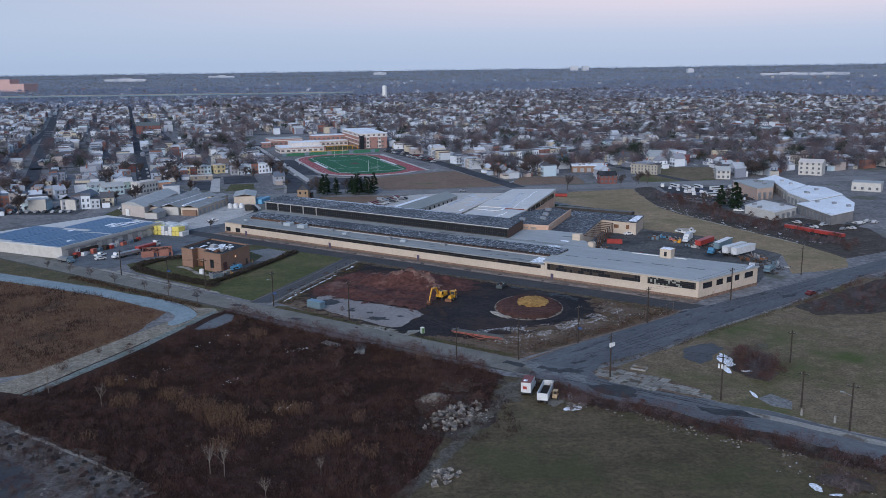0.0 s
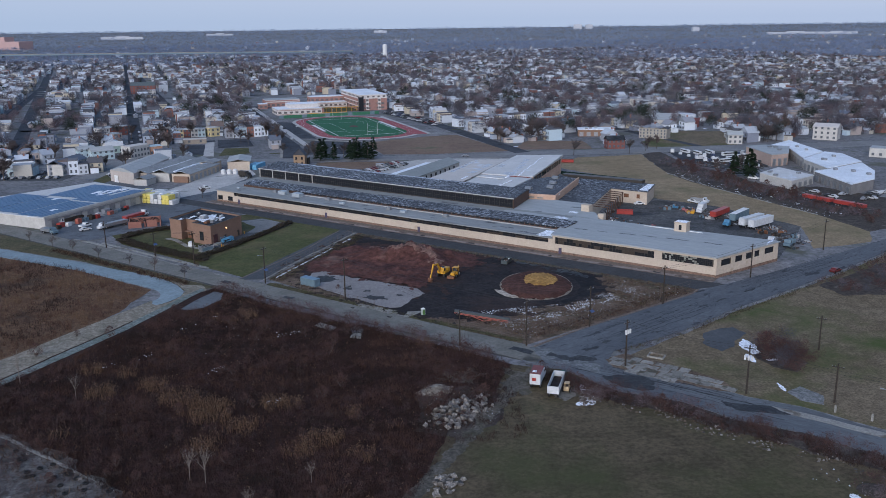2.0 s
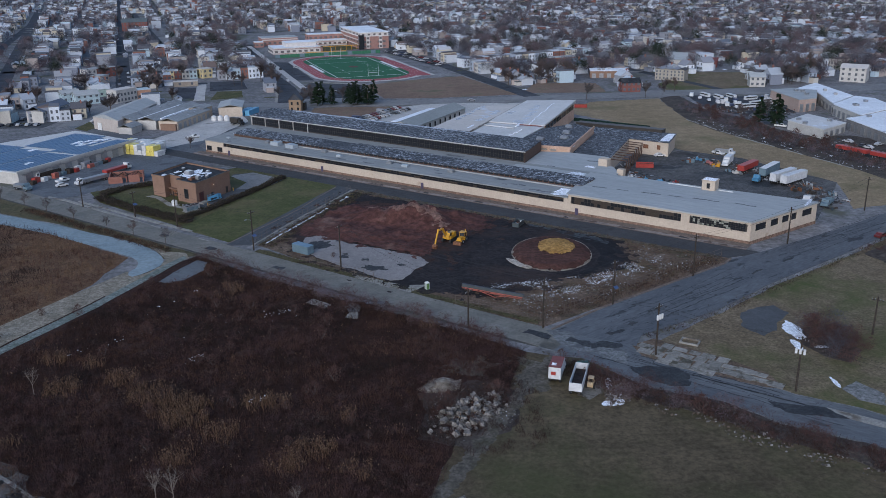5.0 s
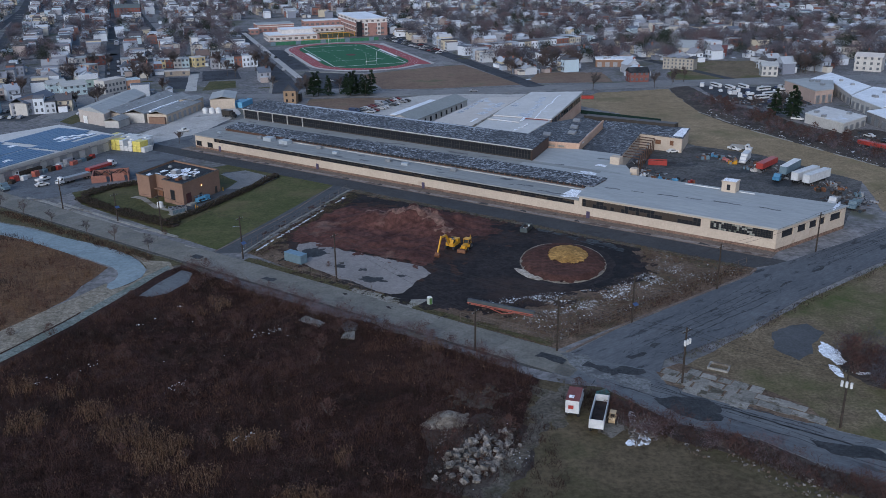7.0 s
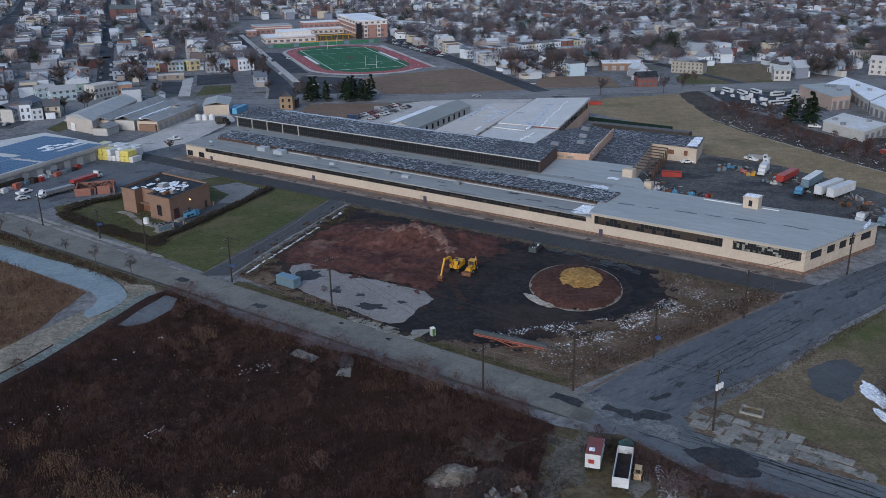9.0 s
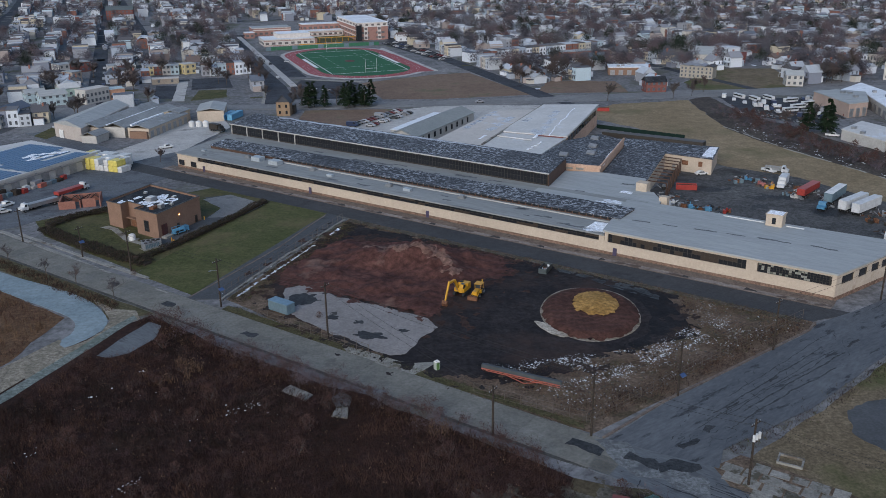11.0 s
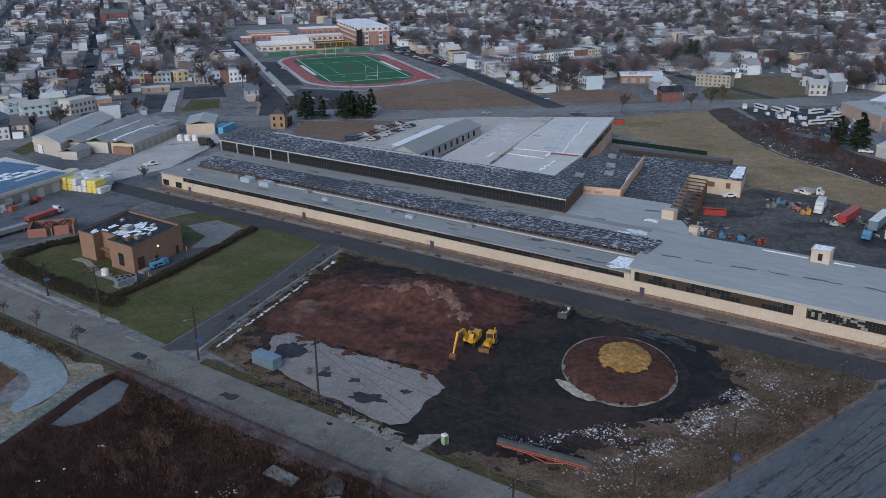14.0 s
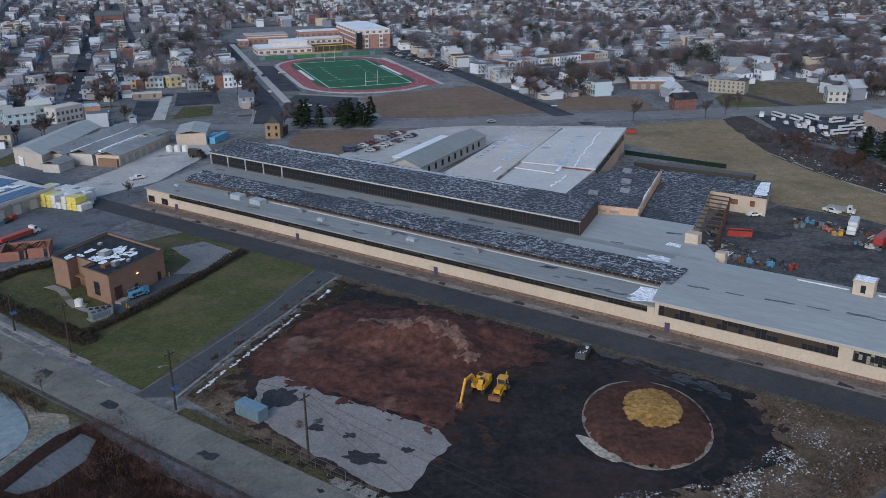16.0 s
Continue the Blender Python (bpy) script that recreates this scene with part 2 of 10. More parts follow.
M_redsoil = surface("red_soil", (0.064, 0.0285, 0.024), (0.099, 0.045, 0.037), 0.09, 0.7, stain=(0.165, 0.102, 0.083), stain_scale=0.08, stain_at=0.58, stain_soft=0.12, bump=0.8)
M_blacksoil = surface("black_soil", (0.0165, 0.0148, 0.0165), (0.034, 0.0285, 0.029), 0.07, 0.9, stain=(0.058, 0.037, 0.031), stain_scale=0.045, stain_at=0.50, stain_soft=0.2)
M_sand = surface("yellow_sand", (0.27, 0.145, 0.045), (0.39, 0.225, 0.078), 0.2, 1.4, bump=0.8)
M_palesand = surface("pale_sand", (0.21, 0.178, 0.142), (0.31, 0.265, 0.215), 0.2, 1.4, stain=(0.14, 0.112, 0.08), stain_scale=0.3)
M_canal = surface("canal_lining", (0.172, 0.222, 0.245), (0.230, 0.285, 0.308), 0.1, 1.0, fine_mix=0.14)
M_rubbish = surface("stony_soil", (0.084, 0.057, 0.042), (0.165, 0.118, 0.086), 0.15, 2.0, stain=(0.046, 0.046, 0.022), stain_scale=0.12, stain_at=0.54, stain_soft=0.15)
M_snow = surface("snow", (0.72, 0.75, 0.80), (0.80, 0.82, 0.86), 0.3, 3.0)
M_beige = surface("beige_render", (0.43, 0.358, 0.288), (0.475, 0.398, 0.322), 0.15, 2.0, coords="object", bump=0.03, stain=(0.365, 0.295, 0.228), stain_scale=0.2, stain_at=0.62, fine_mix=0.08)
M_plinth = surface("brown_plinth", (0.16, 0.105, 0.08), (0.20, 0.13, 0.10), 0.3, 2.0, coords="object", bump=0.1)
M_greyroof = surface("grey_roofing", (0.305, 0.322, 0.325), (0.348, 0.364, 0.365), 0.06, 1.0, coords="object", stain=(0.13, 0.142, 0.15), stain_scale=0.10, stain_at=0.64, stain_soft=0.12, stretch=(0, 0.25, 1.6), bump=0.03, fine_mix=0.08)
M_frontroof = surface("front_roofing", (0.212, 0.222, 0.223), (0.252, 0.262, 0.261), 0.06, 1.0, coords="object", stain=(0.12, 0.128, 0.135), stain_scale=0.10, stain_at=0.60, stain_soft=0.14, stretch=(0, 0.25, 1.6), bump=0.03, fine_mix=0.1)
M_darkroof = roof_felt("weathered_dark_roofing")
M_darkroof2 = roof_felt("dark_patched_roofing", 0.7)
M_blackfelt = surface("black_felt", (0.022, 0.024, 0.028), (0.05, 0.054, 0.06), 0.2, 2.0, coords="object", stain=(0.12, 0.125, 0.135), stain_scale=0.3, stain_at=0.62)
M_gravel = surface("pale_gravel", (0.3705, 0.3557, 0.3397), (0.4617, 0.4423, 0.4218), 0.06, 1.4, stain=(0.2280, 0.2234, 0.2120), stain_scale=0.1, stain_at=0.58, fine_mix=0.14)
M_paleroof = surface("pale_roofing", (0.48, 0.475, 0.468), (0.545, 0.54, 0.532), 0.05, 1.0, coords="object", stain=(0.60, 0.64, 0.70), stain_scale=0.09, stain_at=0.6, bump=0.03, fine_mix=0.08)
M_tanroof = surface("tan_roofing", (0.465, 0.432, 0.405), (0.52, 0.486, 0.455), 0.05, 1.0, coords="object", stain=(0.52, 0.56, 0.62), stain_scale=0.07, stain_at=0.62, bump=0.03, fine_mix=0.08)
M_white = plain("white_paint", (0.62, 0.62, 0.61), 0.5)
M_brick = surface("tan_brick", (0.205, 0.128, 0.094), (0.24, 0.150, 0.110), 0.3, 4.0, coords="object", bump=0.05, fine_mix=0.1)
M_redbrick = surface("red_brick", (0.24, 0.108, 0.083), (0.29, 0.138, 0.108), 0.3, 4.0, coords="object", bump=0.05, fine_mix=0.12)
M_pinkbrick = surface("faded_pink_brick", (0.44, 0.29, 0.215), (0.52, 0.36, 0.27), 0.25, 3.0, coords="object", bump=0.05, stain=(0.30, 0.17, 0.11), stain_scale=0.3, stain_at=0.6, fine_mix=0.15)
M_window = plain("dark_glazing", (0.02, 0.022, 0.026), 0.15, spec=0.5)
M_housewin = plain("house_glazing", (0.085, 0.095, 0.11), 0.3, spec=0.4)
M_frame = plain("dark_window_frame", (0.035, 0.029, 0.024), 0.5)
M_wood = surface("weathered_wood", (0.036, 0.029, 0.025), (0.06, 0.048, 0.04), 2.0, 12.0, coords="object")
M_bark = surface("bark", (0.075, 0.062, 0.055), (0.12, 0.10, 0.09), 1.0, 8.0, coords="object")
M_twig = palette("twigs", [(0.098, 0.080, 0.078), (0.112, 0.088, 0.084), (0.085, 0.074, 0.077), (0.105, 0.094, 0.092)])

M_needle = surface("conifer_needles", (0.018, 0.032, 0.018), (0.03, 0.05, 0.026), 1.0, 4.0)
HOUSE_COLS = [(0.62, 0.66, 0.71), (0.46, 0.49, 0.53), (0.50, 0.47, 0.42), (0.36, 0.41, 0.48), (0.36, 0.31, 0.29), (0.70, 0.73, 0.77), (0.25, 0.12, 0.095), (0.42, 0.52, 0.58), (0.50, 0.44, 0.34), (0.30, 0.31, 0.34), (0.55, 0.59, 0.64), (0.22, 0.24, 0.29)]
ROOF_COLS = [(0.10, 0.10, 0.11), (0.16, 0.16, 0.17), (0.085, 0.083, 0.09), (0.48, 0.52, 0.58), (0.27, 0.28, 0.30), (0.24, 0.25, 0.28), (0.15, 0.115, 0.105), (0.42, 0.46, 0.51), (0.12, 0.14, 0.175), (0.34, 0.37, 0.41)]
M_siding = palette("house_siding", HOUSE_COLS)
M_shingle = palette("roof_shingles", ROOF_COLS)
M_farsiding = palette("far_house_siding", HOUSE_COLS, island=True)
M_farroof = palette("far_roof_shingles", ROOF_COLS + [(0.42, 0.43, 0.45)], island=True)
M_green = plain("turf", (0.024, 0.112, 0.056), 0.8, spec=0.1)
M_track = plain("running_track", (0.31, 0.088, 0.095), 0.8, spec=0.1)
M_solar = surface("solar_glass", (0.048, 0.112, 0.205), (0.064, 0.14, 0.245), 0.4, 2.0, rough=0.45, coords="object", bump=0.0, spec=0.25, fine_mix=0.1)
M_metal = plain("grey_metal", (0.30, 0.31, 0.32), 0.45, 0.6)
M_yellow = plain("machine_yellow", (0.54, 0.27, 0.022), 0.45)
M_red = plain("red_paint", (0.32, 0.042, 0.034), 0.45)
M_orange = plain("orange_steel", (0.36, 0.105, 0.075), 0.6)
M_blue = plain("blue_paint", (0.06, 0.20, 0.33), 0.5)
M_teal = plain("teal_steel", (0.12, 0.18, 0.215), 0.6)
M_tyre = plain("tyre_rubber", (0.02, 0.02, 0.02), 0.85)
M_rust = surface("rusty_steel", (0.14, 0.065, 0.04), (0.20, 0.10, 0.06), 0.8, 6.0, coords="object")
M_lightblue = plain("light_blue", (0.10, 0.30, 0.46), 0.5)

# ---- mesh helpers ----


class Mesh:
    """Collects faces in one coordinate frame and makes them one mesh object."""

    def __init__(self):
        self.v, self.f, self.m = [], [], []

    def add(self, verts, faces, mi=0):
        n = len(self.v)
        self.v += [tuple(p) for p in verts]
        self.f += [tuple(n + i for i in f) for f in faces]
        self.m += [mi] * len(faces)
        return self

    def box(self, x, y, z, sx, sy, sz, rot=0.0, mi=0):
        """Centre x, y, underside z."""
        c, s = math.cos(radians(rot)), math.sin(radians(rot))
        vs = []
        for k in (0, 1):
            for a, b in ((-1, -1), (1, -1), (1, 1), (-1, 1)):
                px, py = a * sx / 2, b * sy / 2
                vs.append((x + c * px - s * py, y + s * px + c * py, z + k * sz))
        return self.add(vs, [(0, 3, 2, 1), (4, 5, 6, 7), (0, 1, 5, 4), (1, 2, 6, 5), (2, 3, 7, 6), (3, 0, 4, 7)], mi)

    def prism(self, poly, z0, z1, side=0, top=None):
        n = len(poly)
        if sum(poly[i][0] * poly[(i + 1) % n][1] - poly[(i + 1) % n][0] * poly[i][1] for i in range(n)) < 0:
            poly = poly[::-1]
        zs0 = z0 if isinstance(z0, (list, tuple)) else [z0] * n
        zs1 = z1 if isinstance(z1, (list, tuple)) else [z1] * n
        vs = [(*p, a) for p, a in zip(poly, zs0)] + [(*p, a) for p, a in zip(poly, zs1)]
        self.add(vs, [(i, (i + 1) % n, n + (i + 1) % n, n + i) for i in range(n)] + [tuple(range(n - 1, -1, -1))], side)
        return self.add(vs[n:], [tuple(range(n))], side if top is None else top)

    def tube(self, p, q, r0, r1=None, n=6, mi=0, caps=True):
        r1 = r0 if r1 is None else r1
        p, q = Vector(p), Vector(q)
        w = (q - p).normalized()
        a = w.orthogonal().normalized()
        b = w.cross(a)
        ring = [math.cos(2 * math.pi * i / n) * a + math.sin(2 * math.pi * i / n) * b for i in range(n)]
        vs = [p + r0 * k for k in ring] + [q + r1 * k for k in ring]
        fs = [(i, (i + 1) % n, n + (i + 1) % n, n + i) for i in range(n)]
        if caps:
            fs += [tuple(range(n - 1, -1, -1)), tuple(range(n, 2 * n))]
        return self.add(vs, fs, mi)

    def gable(self, x, y, z, sx, sy, rise, over=0.4, thick=0.2, rot=0.0, mi=0):
        """A gable roof with its ridge along the local x."""
        c, s = math.cos(radians(rot)), math.sin(radians(rot))
        hx, hy = sx / 2 + over, sy / 2 + over
        drop = rise * over / (sy / 2)
        prof = [(-hy, -drop), (0, rise), (hy, -drop), (hy, -drop + thick), (0, rise + thick), (-hy, -drop + thick)]
        vs = []
        for e in (-hx, hx):
            for b, h in prof:
                vs.append((x + c * e - s * b, y + s * e + c * b, z + h))
        fs = [(i, (i + 1) % 6, 6 + (i + 1) % 6, 6 + i) for i in range(6)]
        fs += [(0, 5, 4, 1), (1, 4, 3, 2), (6, 7, 10, 11), (7, 8, 9, 10)]
        return self.add(vs, fs, mi)

    def make(self, name, mats, parent=None, label="", smooth=False):
        me = bpy.data.meshes.new(name)
        me.from_pydata(self.v, [], self.f)
        for mt in mats if isinstance(mats, (list, tuple)) else [mats]:
            me.materials.append(mt)
        me.polygons.foreach_set("material_index", self.m)
        if smooth:
            me.polygons.foreach_set("use_smooth", [True] * len(self.f))
        ob = new(name, me)
        if parent:
            ob.parent = parent
        if label:
            ob["label"] = label
        return ob


def holder(name, x, y, z=0.0, rot=0.0, label="", category="", group="", kind=""):
    ob = new(name)
    ob.matrix_basis = pose(x, y, z, 0, 0, rot)
    return tagged(ob, label, category, group, kind)


def ragged(poly, step, amount, seed=0.0):
    """The outline in short steps, pushed about by noise."""
    out = []
    n = len(poly)
    for i in range(n):
        a, b = Vector(poly[i]), Vector(poly[(i + 1) % n])
        k = max(1, int((b - a).length / step))
        for j in range(k):
            p = a.lerp(b, j / k)
            q = Vector((p.x * 0.13, p.y * 0.13, seed))
            r = Vector((p.x * 0.45, p.y * 0.45, seed + 7))
            out.append((p.x + amount * (noise.noise(q) + 0.6 * noise.noise(r)), p.y + amount * (noise.noise(q + Vector((31, 7, 0))) + 0.6 * noise.noise(r + Vector((5, 9, 0))))))
    return out


def sheet(name, poly, z, mat, label, category, rough=None, thick=0.5, seed=0.0):
    """A piece of the ground with a real edge; rough: (step, amount) for an uneven outline."""
    if rough:
        poly = ragged(poly, rough[0], rough[1], seed)
    return tagged(Mesh().prism(poly, z - thick, z).make(name, mat), label, category, kind="structure")


def inside(p, poly):
    x, y = p
    hit = False
    n = len(poly)
    for i in range(n):
        (x0, y0), (x1, y1) = poly[i], poly[(i + 1) % n]
        if (y0 > y) != (y1 > y) and x < (x1 - x0) * (y - y0) / (y1 - y0) + x0:
            hit = not hit
    return hit


AX = Vector((-0.309, 0.951))
BX = Vector((0.951, 0.309))


def town(a, b):
    """Place from the town's grid: a along the streets that run away, b across."""
    return (AX.x * a + BX.x * b, AX.y * a + BX.y * b)


# ---- ground and roads ----


def land(y):
    """Height of the far, gently climbing country."""
    return 0.0 if y < 2500 else 33.0 * min(1.0, (y - 2500) / 2400) ** 1.6


gm = Mesh()
ys = [-600, 0, 100, 200, 300, 400, 600, 1000, 1500, 2000] + list(range(2500, 4951, 175))
xs = list(range(-4800, 4801, 600))
gm.v = [(x, y, land(y)) for y in ys for x in xs]
gm.f = [(j * len(xs) + i, j * len(xs) + i + 1, (j + 1) * len(xs) + i + 1, (j + 1) * len(xs) + i) for j in range(len(ys) - 1) for i in range(len(xs) - 1)]
gm.m = [0] * len(gm.f)
tagged(gm.make("ground", M_ground, smooth=True), "flat brown and olive winter town ground", "ground", kind="structure")
BRUSH = [(-100, 220), (-84, 256), (-74, 268), (-62, 279), (-45, 264), (-9, 238), (8, 225), (22, 213), (18, 200), (16, 190), (6, 178), (-2, 150), (-10, 100), (-60, -250), (-420, -250), (-420, 180), (-130, 190)]
sheet("brush_field", BRUSH, 0.04, M_brush, "dark reddish-brown weed field with dead stalks", "field", (4, 1.2))
sheet("dry_field", [(-190, 350), (-149, 324), (-114, 306), (-82, 279), (-84, 262), (-93, 232), (-103, 222), (-190, 200)], 0.05, M_straw, "tawny dry reed field beside the canal", "field", (4, 0.8))
sheet("grass_field", [(22, 213), (33, 209), (45, 195), (56, 189), (65, 180), (76, 173), (100, 152), (205, 70), (420, -60), (420, -250), (-60, -250), (-10, 100), (-2, 150), (6, 178), (16, 190), (18, 200)], 0.05, M_grass, "dull green grass field with bare patches", "field", (4, 0.8))
sheet("far_grass_field", [(48, 214), (70, 231), (91, 249), (104, 258), (118, 268), (163, 304), (260, 300), (260, 100), (146, 133), (92, 175), (81, 186), (71, 192), (61, 203), (50, 208)], 0.05, M_fieldgrass, "faded yellow-green grass lot across the street", "field", (4, 0.5))
sheet("lawn", [(-29.5, 354), (-49, 369), (-65, 329), (-72, 312), (-74, 306), (-56, 291)], 0.06, surface("worn_lawn", (0.060, 0.068, 0.025), (0.094, 0.092, 0.041), 0.05, 1.1, stain=(0.140, 0.106, 0.062), stain_scale=0.05, stain_at=0.53, stain_soft=0.22, fine_mix=0.25), "mown green lawn between drive and hedge", "lawn", (4, 0.25))
sheet("brick_house_lawn", [(-49, 369), (-72, 386), (-118, 352), (-110, 338), (-74, 307), (-65, 329)], 0.06, M_lawn, "green lawn round the brick building", "lawn", (4, 0.25))
sheet("vacant_lot", [(-22.5, 348.5), (-47.3, 288), (-6, 249), (28, 225.5), (84.8, 266.5), (84, 269)], 0.05, M_rubbish, "stony weedy vacant lot", "lot", (4, 0.3))
sheet("black_soil", [(-23, 343), (-1, 328.6), (19.4, 312.8), (37.8, 300), (56.6, 286), (57, 268), (45, 258), (36, 255), (22, 246), (8, 247), (0, 250), (-8, 256), (-34, 280), (-37, 300)], 0.09, M_blacksoil, "dark cinder soil of the cleared lot", "soil", (1.5, 1.3))
sheet("cinder_wash", [(47, 297), (52, 289.5), (56.5, 284), (56.8, 276), (57.4, 266), (57, 262.5), (52.5, 260.4), (47.5, 259.6), (44, 256.4), (40, 255.8), (41, 259), (47, 264), (50, 272), (49.5, 282), (45.5, 289)], 0.105, surface("wet_cinders", (0.0125, 0.0125, 0.0145), (0.022, 0.021, 0.023), 0.2, 1.5, fine_mix=0.2), "black cinder track curving round the earth ring", "soil", (1.5, 0.7), seed=8)
sheet("grey_wash", [(33, 304.5), (37.4, 303.2), (43.8, 297.3), (48.1, 292.8), (52.3, 288.4), (55.3, 284.3), (53.8, 281.8), (51, 284.8), (47.8, 287), (44.2, 290.4), (40, 296.6), (33.6, 300.8)], 0.112, surface("grey_cinder_wash", (0.045, 0.051, 0.056), (0.075, 0.082, 0.088), 0.25, 1.5, stain=(0.018, 0.018, 0.02), stain_scale=0.22, stain_at=0.5, stain_soft=0.08, stretch=(-45, 0.5, 1.6)), "grey gritty strip between lane and ring", "soil", (1.2, 0.8), seed=4)
sheet("red_soil", [(-25, 327), (-37, 303), (-30, 296), (-12, 285), (2, 278), (6, 287), (20, 302), (20, 315), (0, 325)], 0.13, M_redsoil, "spread red-brown clay soil", "soil", (1.5, 1.5), seed=3)
sheet("concrete_slab", [(-33.7, 294.2), (-30, 296.3), (-19.9, 287), (-12, 283), (0, 274.5), (2.3, 269.2), (0.5, 265.6), (-4.5, 257.8), (-7.7, 256.8), (-13.4, 261), (-28.7, 276.1), (-34, 283)], 0.16, M_slab, "worn pale concrete slab with puddle stains", "slab", (1.0, 1.2), seed=5)
sheet("road_1", [(-250, 436), (30, 223.3), (32.8, 210), (20.5, 218), (-256, 428)], 0.07, surface("road_joint", (0.06, 0.06, 0.058), (0.09, 0.088, 0.08), 0.2, 2.0), "pale worn concrete street with patched slabs", "street", (5, 0.1))
sheet("road_4", [(30, 223.3), (47, 214.5), (50, 208), (61, 202.6), (71, 191), (81, 185), (91.5, 174), (145, 134), (220, 75), (214, 67), (140, 124), (87, 164.5), (76, 174), (65, 181), (56, 190.5), (45, 196.3), (33, 209.5), (25, 215)], 0.11, M_crack4, "patched blue-grey asphalt street", "street", (4, 0.2))
sheet("road_2", [(30, 223.3), (43, 235), (82, 263.3), (85, 267), (95, 272.4), (125, 291), (173, 324), (270, 385), (275, 376), (163, 306), (117.5, 269.7), (91.5, 251), (68, 231.3), (48.5, 219.5), (46, 214)], 0.13, M_crack, "cracked blue-grey asphalt street", "street", (4, 0.25))


def fac(s, d):
    """Place from the factory's own axes: s along its front, d back from it."""
    return (-91.2 + 0.8036 * s + 0.5952 * d, 416.2 - 0.5952 * s + 0.8036 * d)


sheet("road_3", [fac(-60, -5), fac(236, -5), fac(229, -14.5), fac(95, -13.3), fac(-60, -13)], 0.12, surface("lane_asphalt", (0.052, 0.053, 0.056), (0.068, 0.069, 0.072), 0.08, 2.0, stain=(0.038, 0.039, 0.041), stain_scale=0.09, stain_at=0.6, fine_mix=0.14), "dark asphalt lane along the factory", "street", (5, 0.15))
sheet("lane_verge", [fac(97, -13.7), fac(227, -14.75), fac(227, -16.6), fac(160, -15.9), fac(97, -16.2)], 0.155, M_dirt, "weedy dirt verge between lane and lot", "verge", (1.2, 0.5))
sheet("drive", [(-29.5, 355), (-24.0, 348), (-40.4, 310), (-48.6, 288), (-57, 288)], 0.11, M_asphalt, "narrow dark asphalt drive", "drive", (4, 0.2))
sheet("factory_pavement", [fac(-3, 0), fac(231, 0), fac(231, -5), fac(-3, -5)], 0.22, M_brownwalk, "broken concrete pavement along the factory wall", "pavement", (3, 0.12))

sheet("factory_walk", [fac(-3, -3.4), fac(110, -3.5), fac(231, -3.3), fac(231, -5), fac(-3, -5)], 0.232, surface("pinkish_walk", (0.20, 0.175, 0.16), (0.27, 0.24, 0.222), 0.15, 2.0, stain=(0.095, 0.075, 0.066), stain_scale=0.12, stain_at=0.53, stain_soft=0.06, fine_mix=0.2), "pale worn pavement slabs beside the kerb", "pavement", (1.5, 0.2))
M_blacksoil2 = surface("dark_scrub_soil", (0.045, 0.038, 0.034), (0.085, 0.07, 0.06), 0.08, 1.0, stain=(0.13, 0.115, 0.10), stain_scale=0.2, stain_at=0.6)

sheet("left_street", [(-131, 342), (-122, 346), (-100, 378), (-94, 395), (-86, 408), (-98, 430), (-88, 470), (-95, 472), (-106, 436), (-125, 446), (-172, 492), (-178, 484), (-131, 436), (-127, 425), (-147, 364), (-150, 357)], 0.09, surface("yard_asphalt", (0.098, 0.106, 0.118), (0.138, 0.147, 0.160), 0.06, 1.5, stain=(0.075, 0.08, 0.09), stain_scale=0.09, stain_at=0.55, fine_mix=0.18), "grey asphalt street and loading yard", "street", (5, 0.2))
sheet("gravel_yard", [(-129, 429), (-112, 424), (-96, 443), (-86, 487), (-92, 503), (-106, 503), (-112, 510), (-116, 462)], 0.115, M_gravel, "pale gravel yard between sheds", "yard", (4, 0.4))
sheet("scrap_yard", [fac(168, 31), fac(241, 32), (134, 318), (150, 345), (130, 385), (110, 402), fac(168, 96), fac(156, 94), fac(161, 56), fac(165, 40)], 0.08, surface("yard_dirt", (0.070, 0.069, 0.070), (0.104, 0.101, 0.098), 0.05, 1.0, stain=(0.038, 0.036, 0.035), stain_scale=0.07, stain_at=0.54, stain_soft=0.12), "dark worn asphalt yard with parked lorries", "yard", (4, 0.5))
sheet("scrub_belt", [(136, 536), (132, 466), (139, 436), (149.5, 409), (166.4, 362), (172, 335), (205, 352), (212, 395), (194, 425), (172, 428), (166, 446), (163, 468), (150, 497), (150, 545)], 0.055, M_blacksoil2, "dark scrubby ground strewn with junk", "ground", (5, 1.0))
sheet("back_field", [(73, 500), (96, 527), (135.4, 535), (132, 466), (139, 436), (149.5, 409), (166.4, 362), (172, 335), (165, 320), (140, 312), (150, 345), (130, 385), (110, 402), (104, 420), (95, 470)], 0.06, M_drygrass, "yellowed grass field behind the factory", "field", (5, 1.0))
sheet("car_park", [(-35, 478), (-10, 521), (10, 532), (80, 525), (74, 505), (30, 500), (12, 470), (-10, 452)], 0.07, M_gravel, "pale asphalt car park behind the factory", "car park", (4, 0.3))
sheet("pine_lawn", [(-58, 480), (-57, 524), (-10, 524), (-35, 478)], 0.07, M_brownfield, "brown winter grass under the pines", "lawn", (4, 0.3))
sheet("brown_field", [(-34, 606), (-20, 552), (8, 550), (58, 558), (30, 640), (8, 634)], 0.06, M_brownfield, "bare brown playing field", "field", (4, 0.3))
sheet("corner_green", [(148, 560), (150, 590), (186, 641), (219, 637), (210, 571)], 0.06, M_fieldgrass, "green corner lot behind the street", "field", (4, 0.6))
sheet("brown_lot", [(62, 563), (112, 561), (112, 598), (74, 602)], 0.06, M_brownfield, "bare brown lot beside the street", "lot", (4, 0.8))
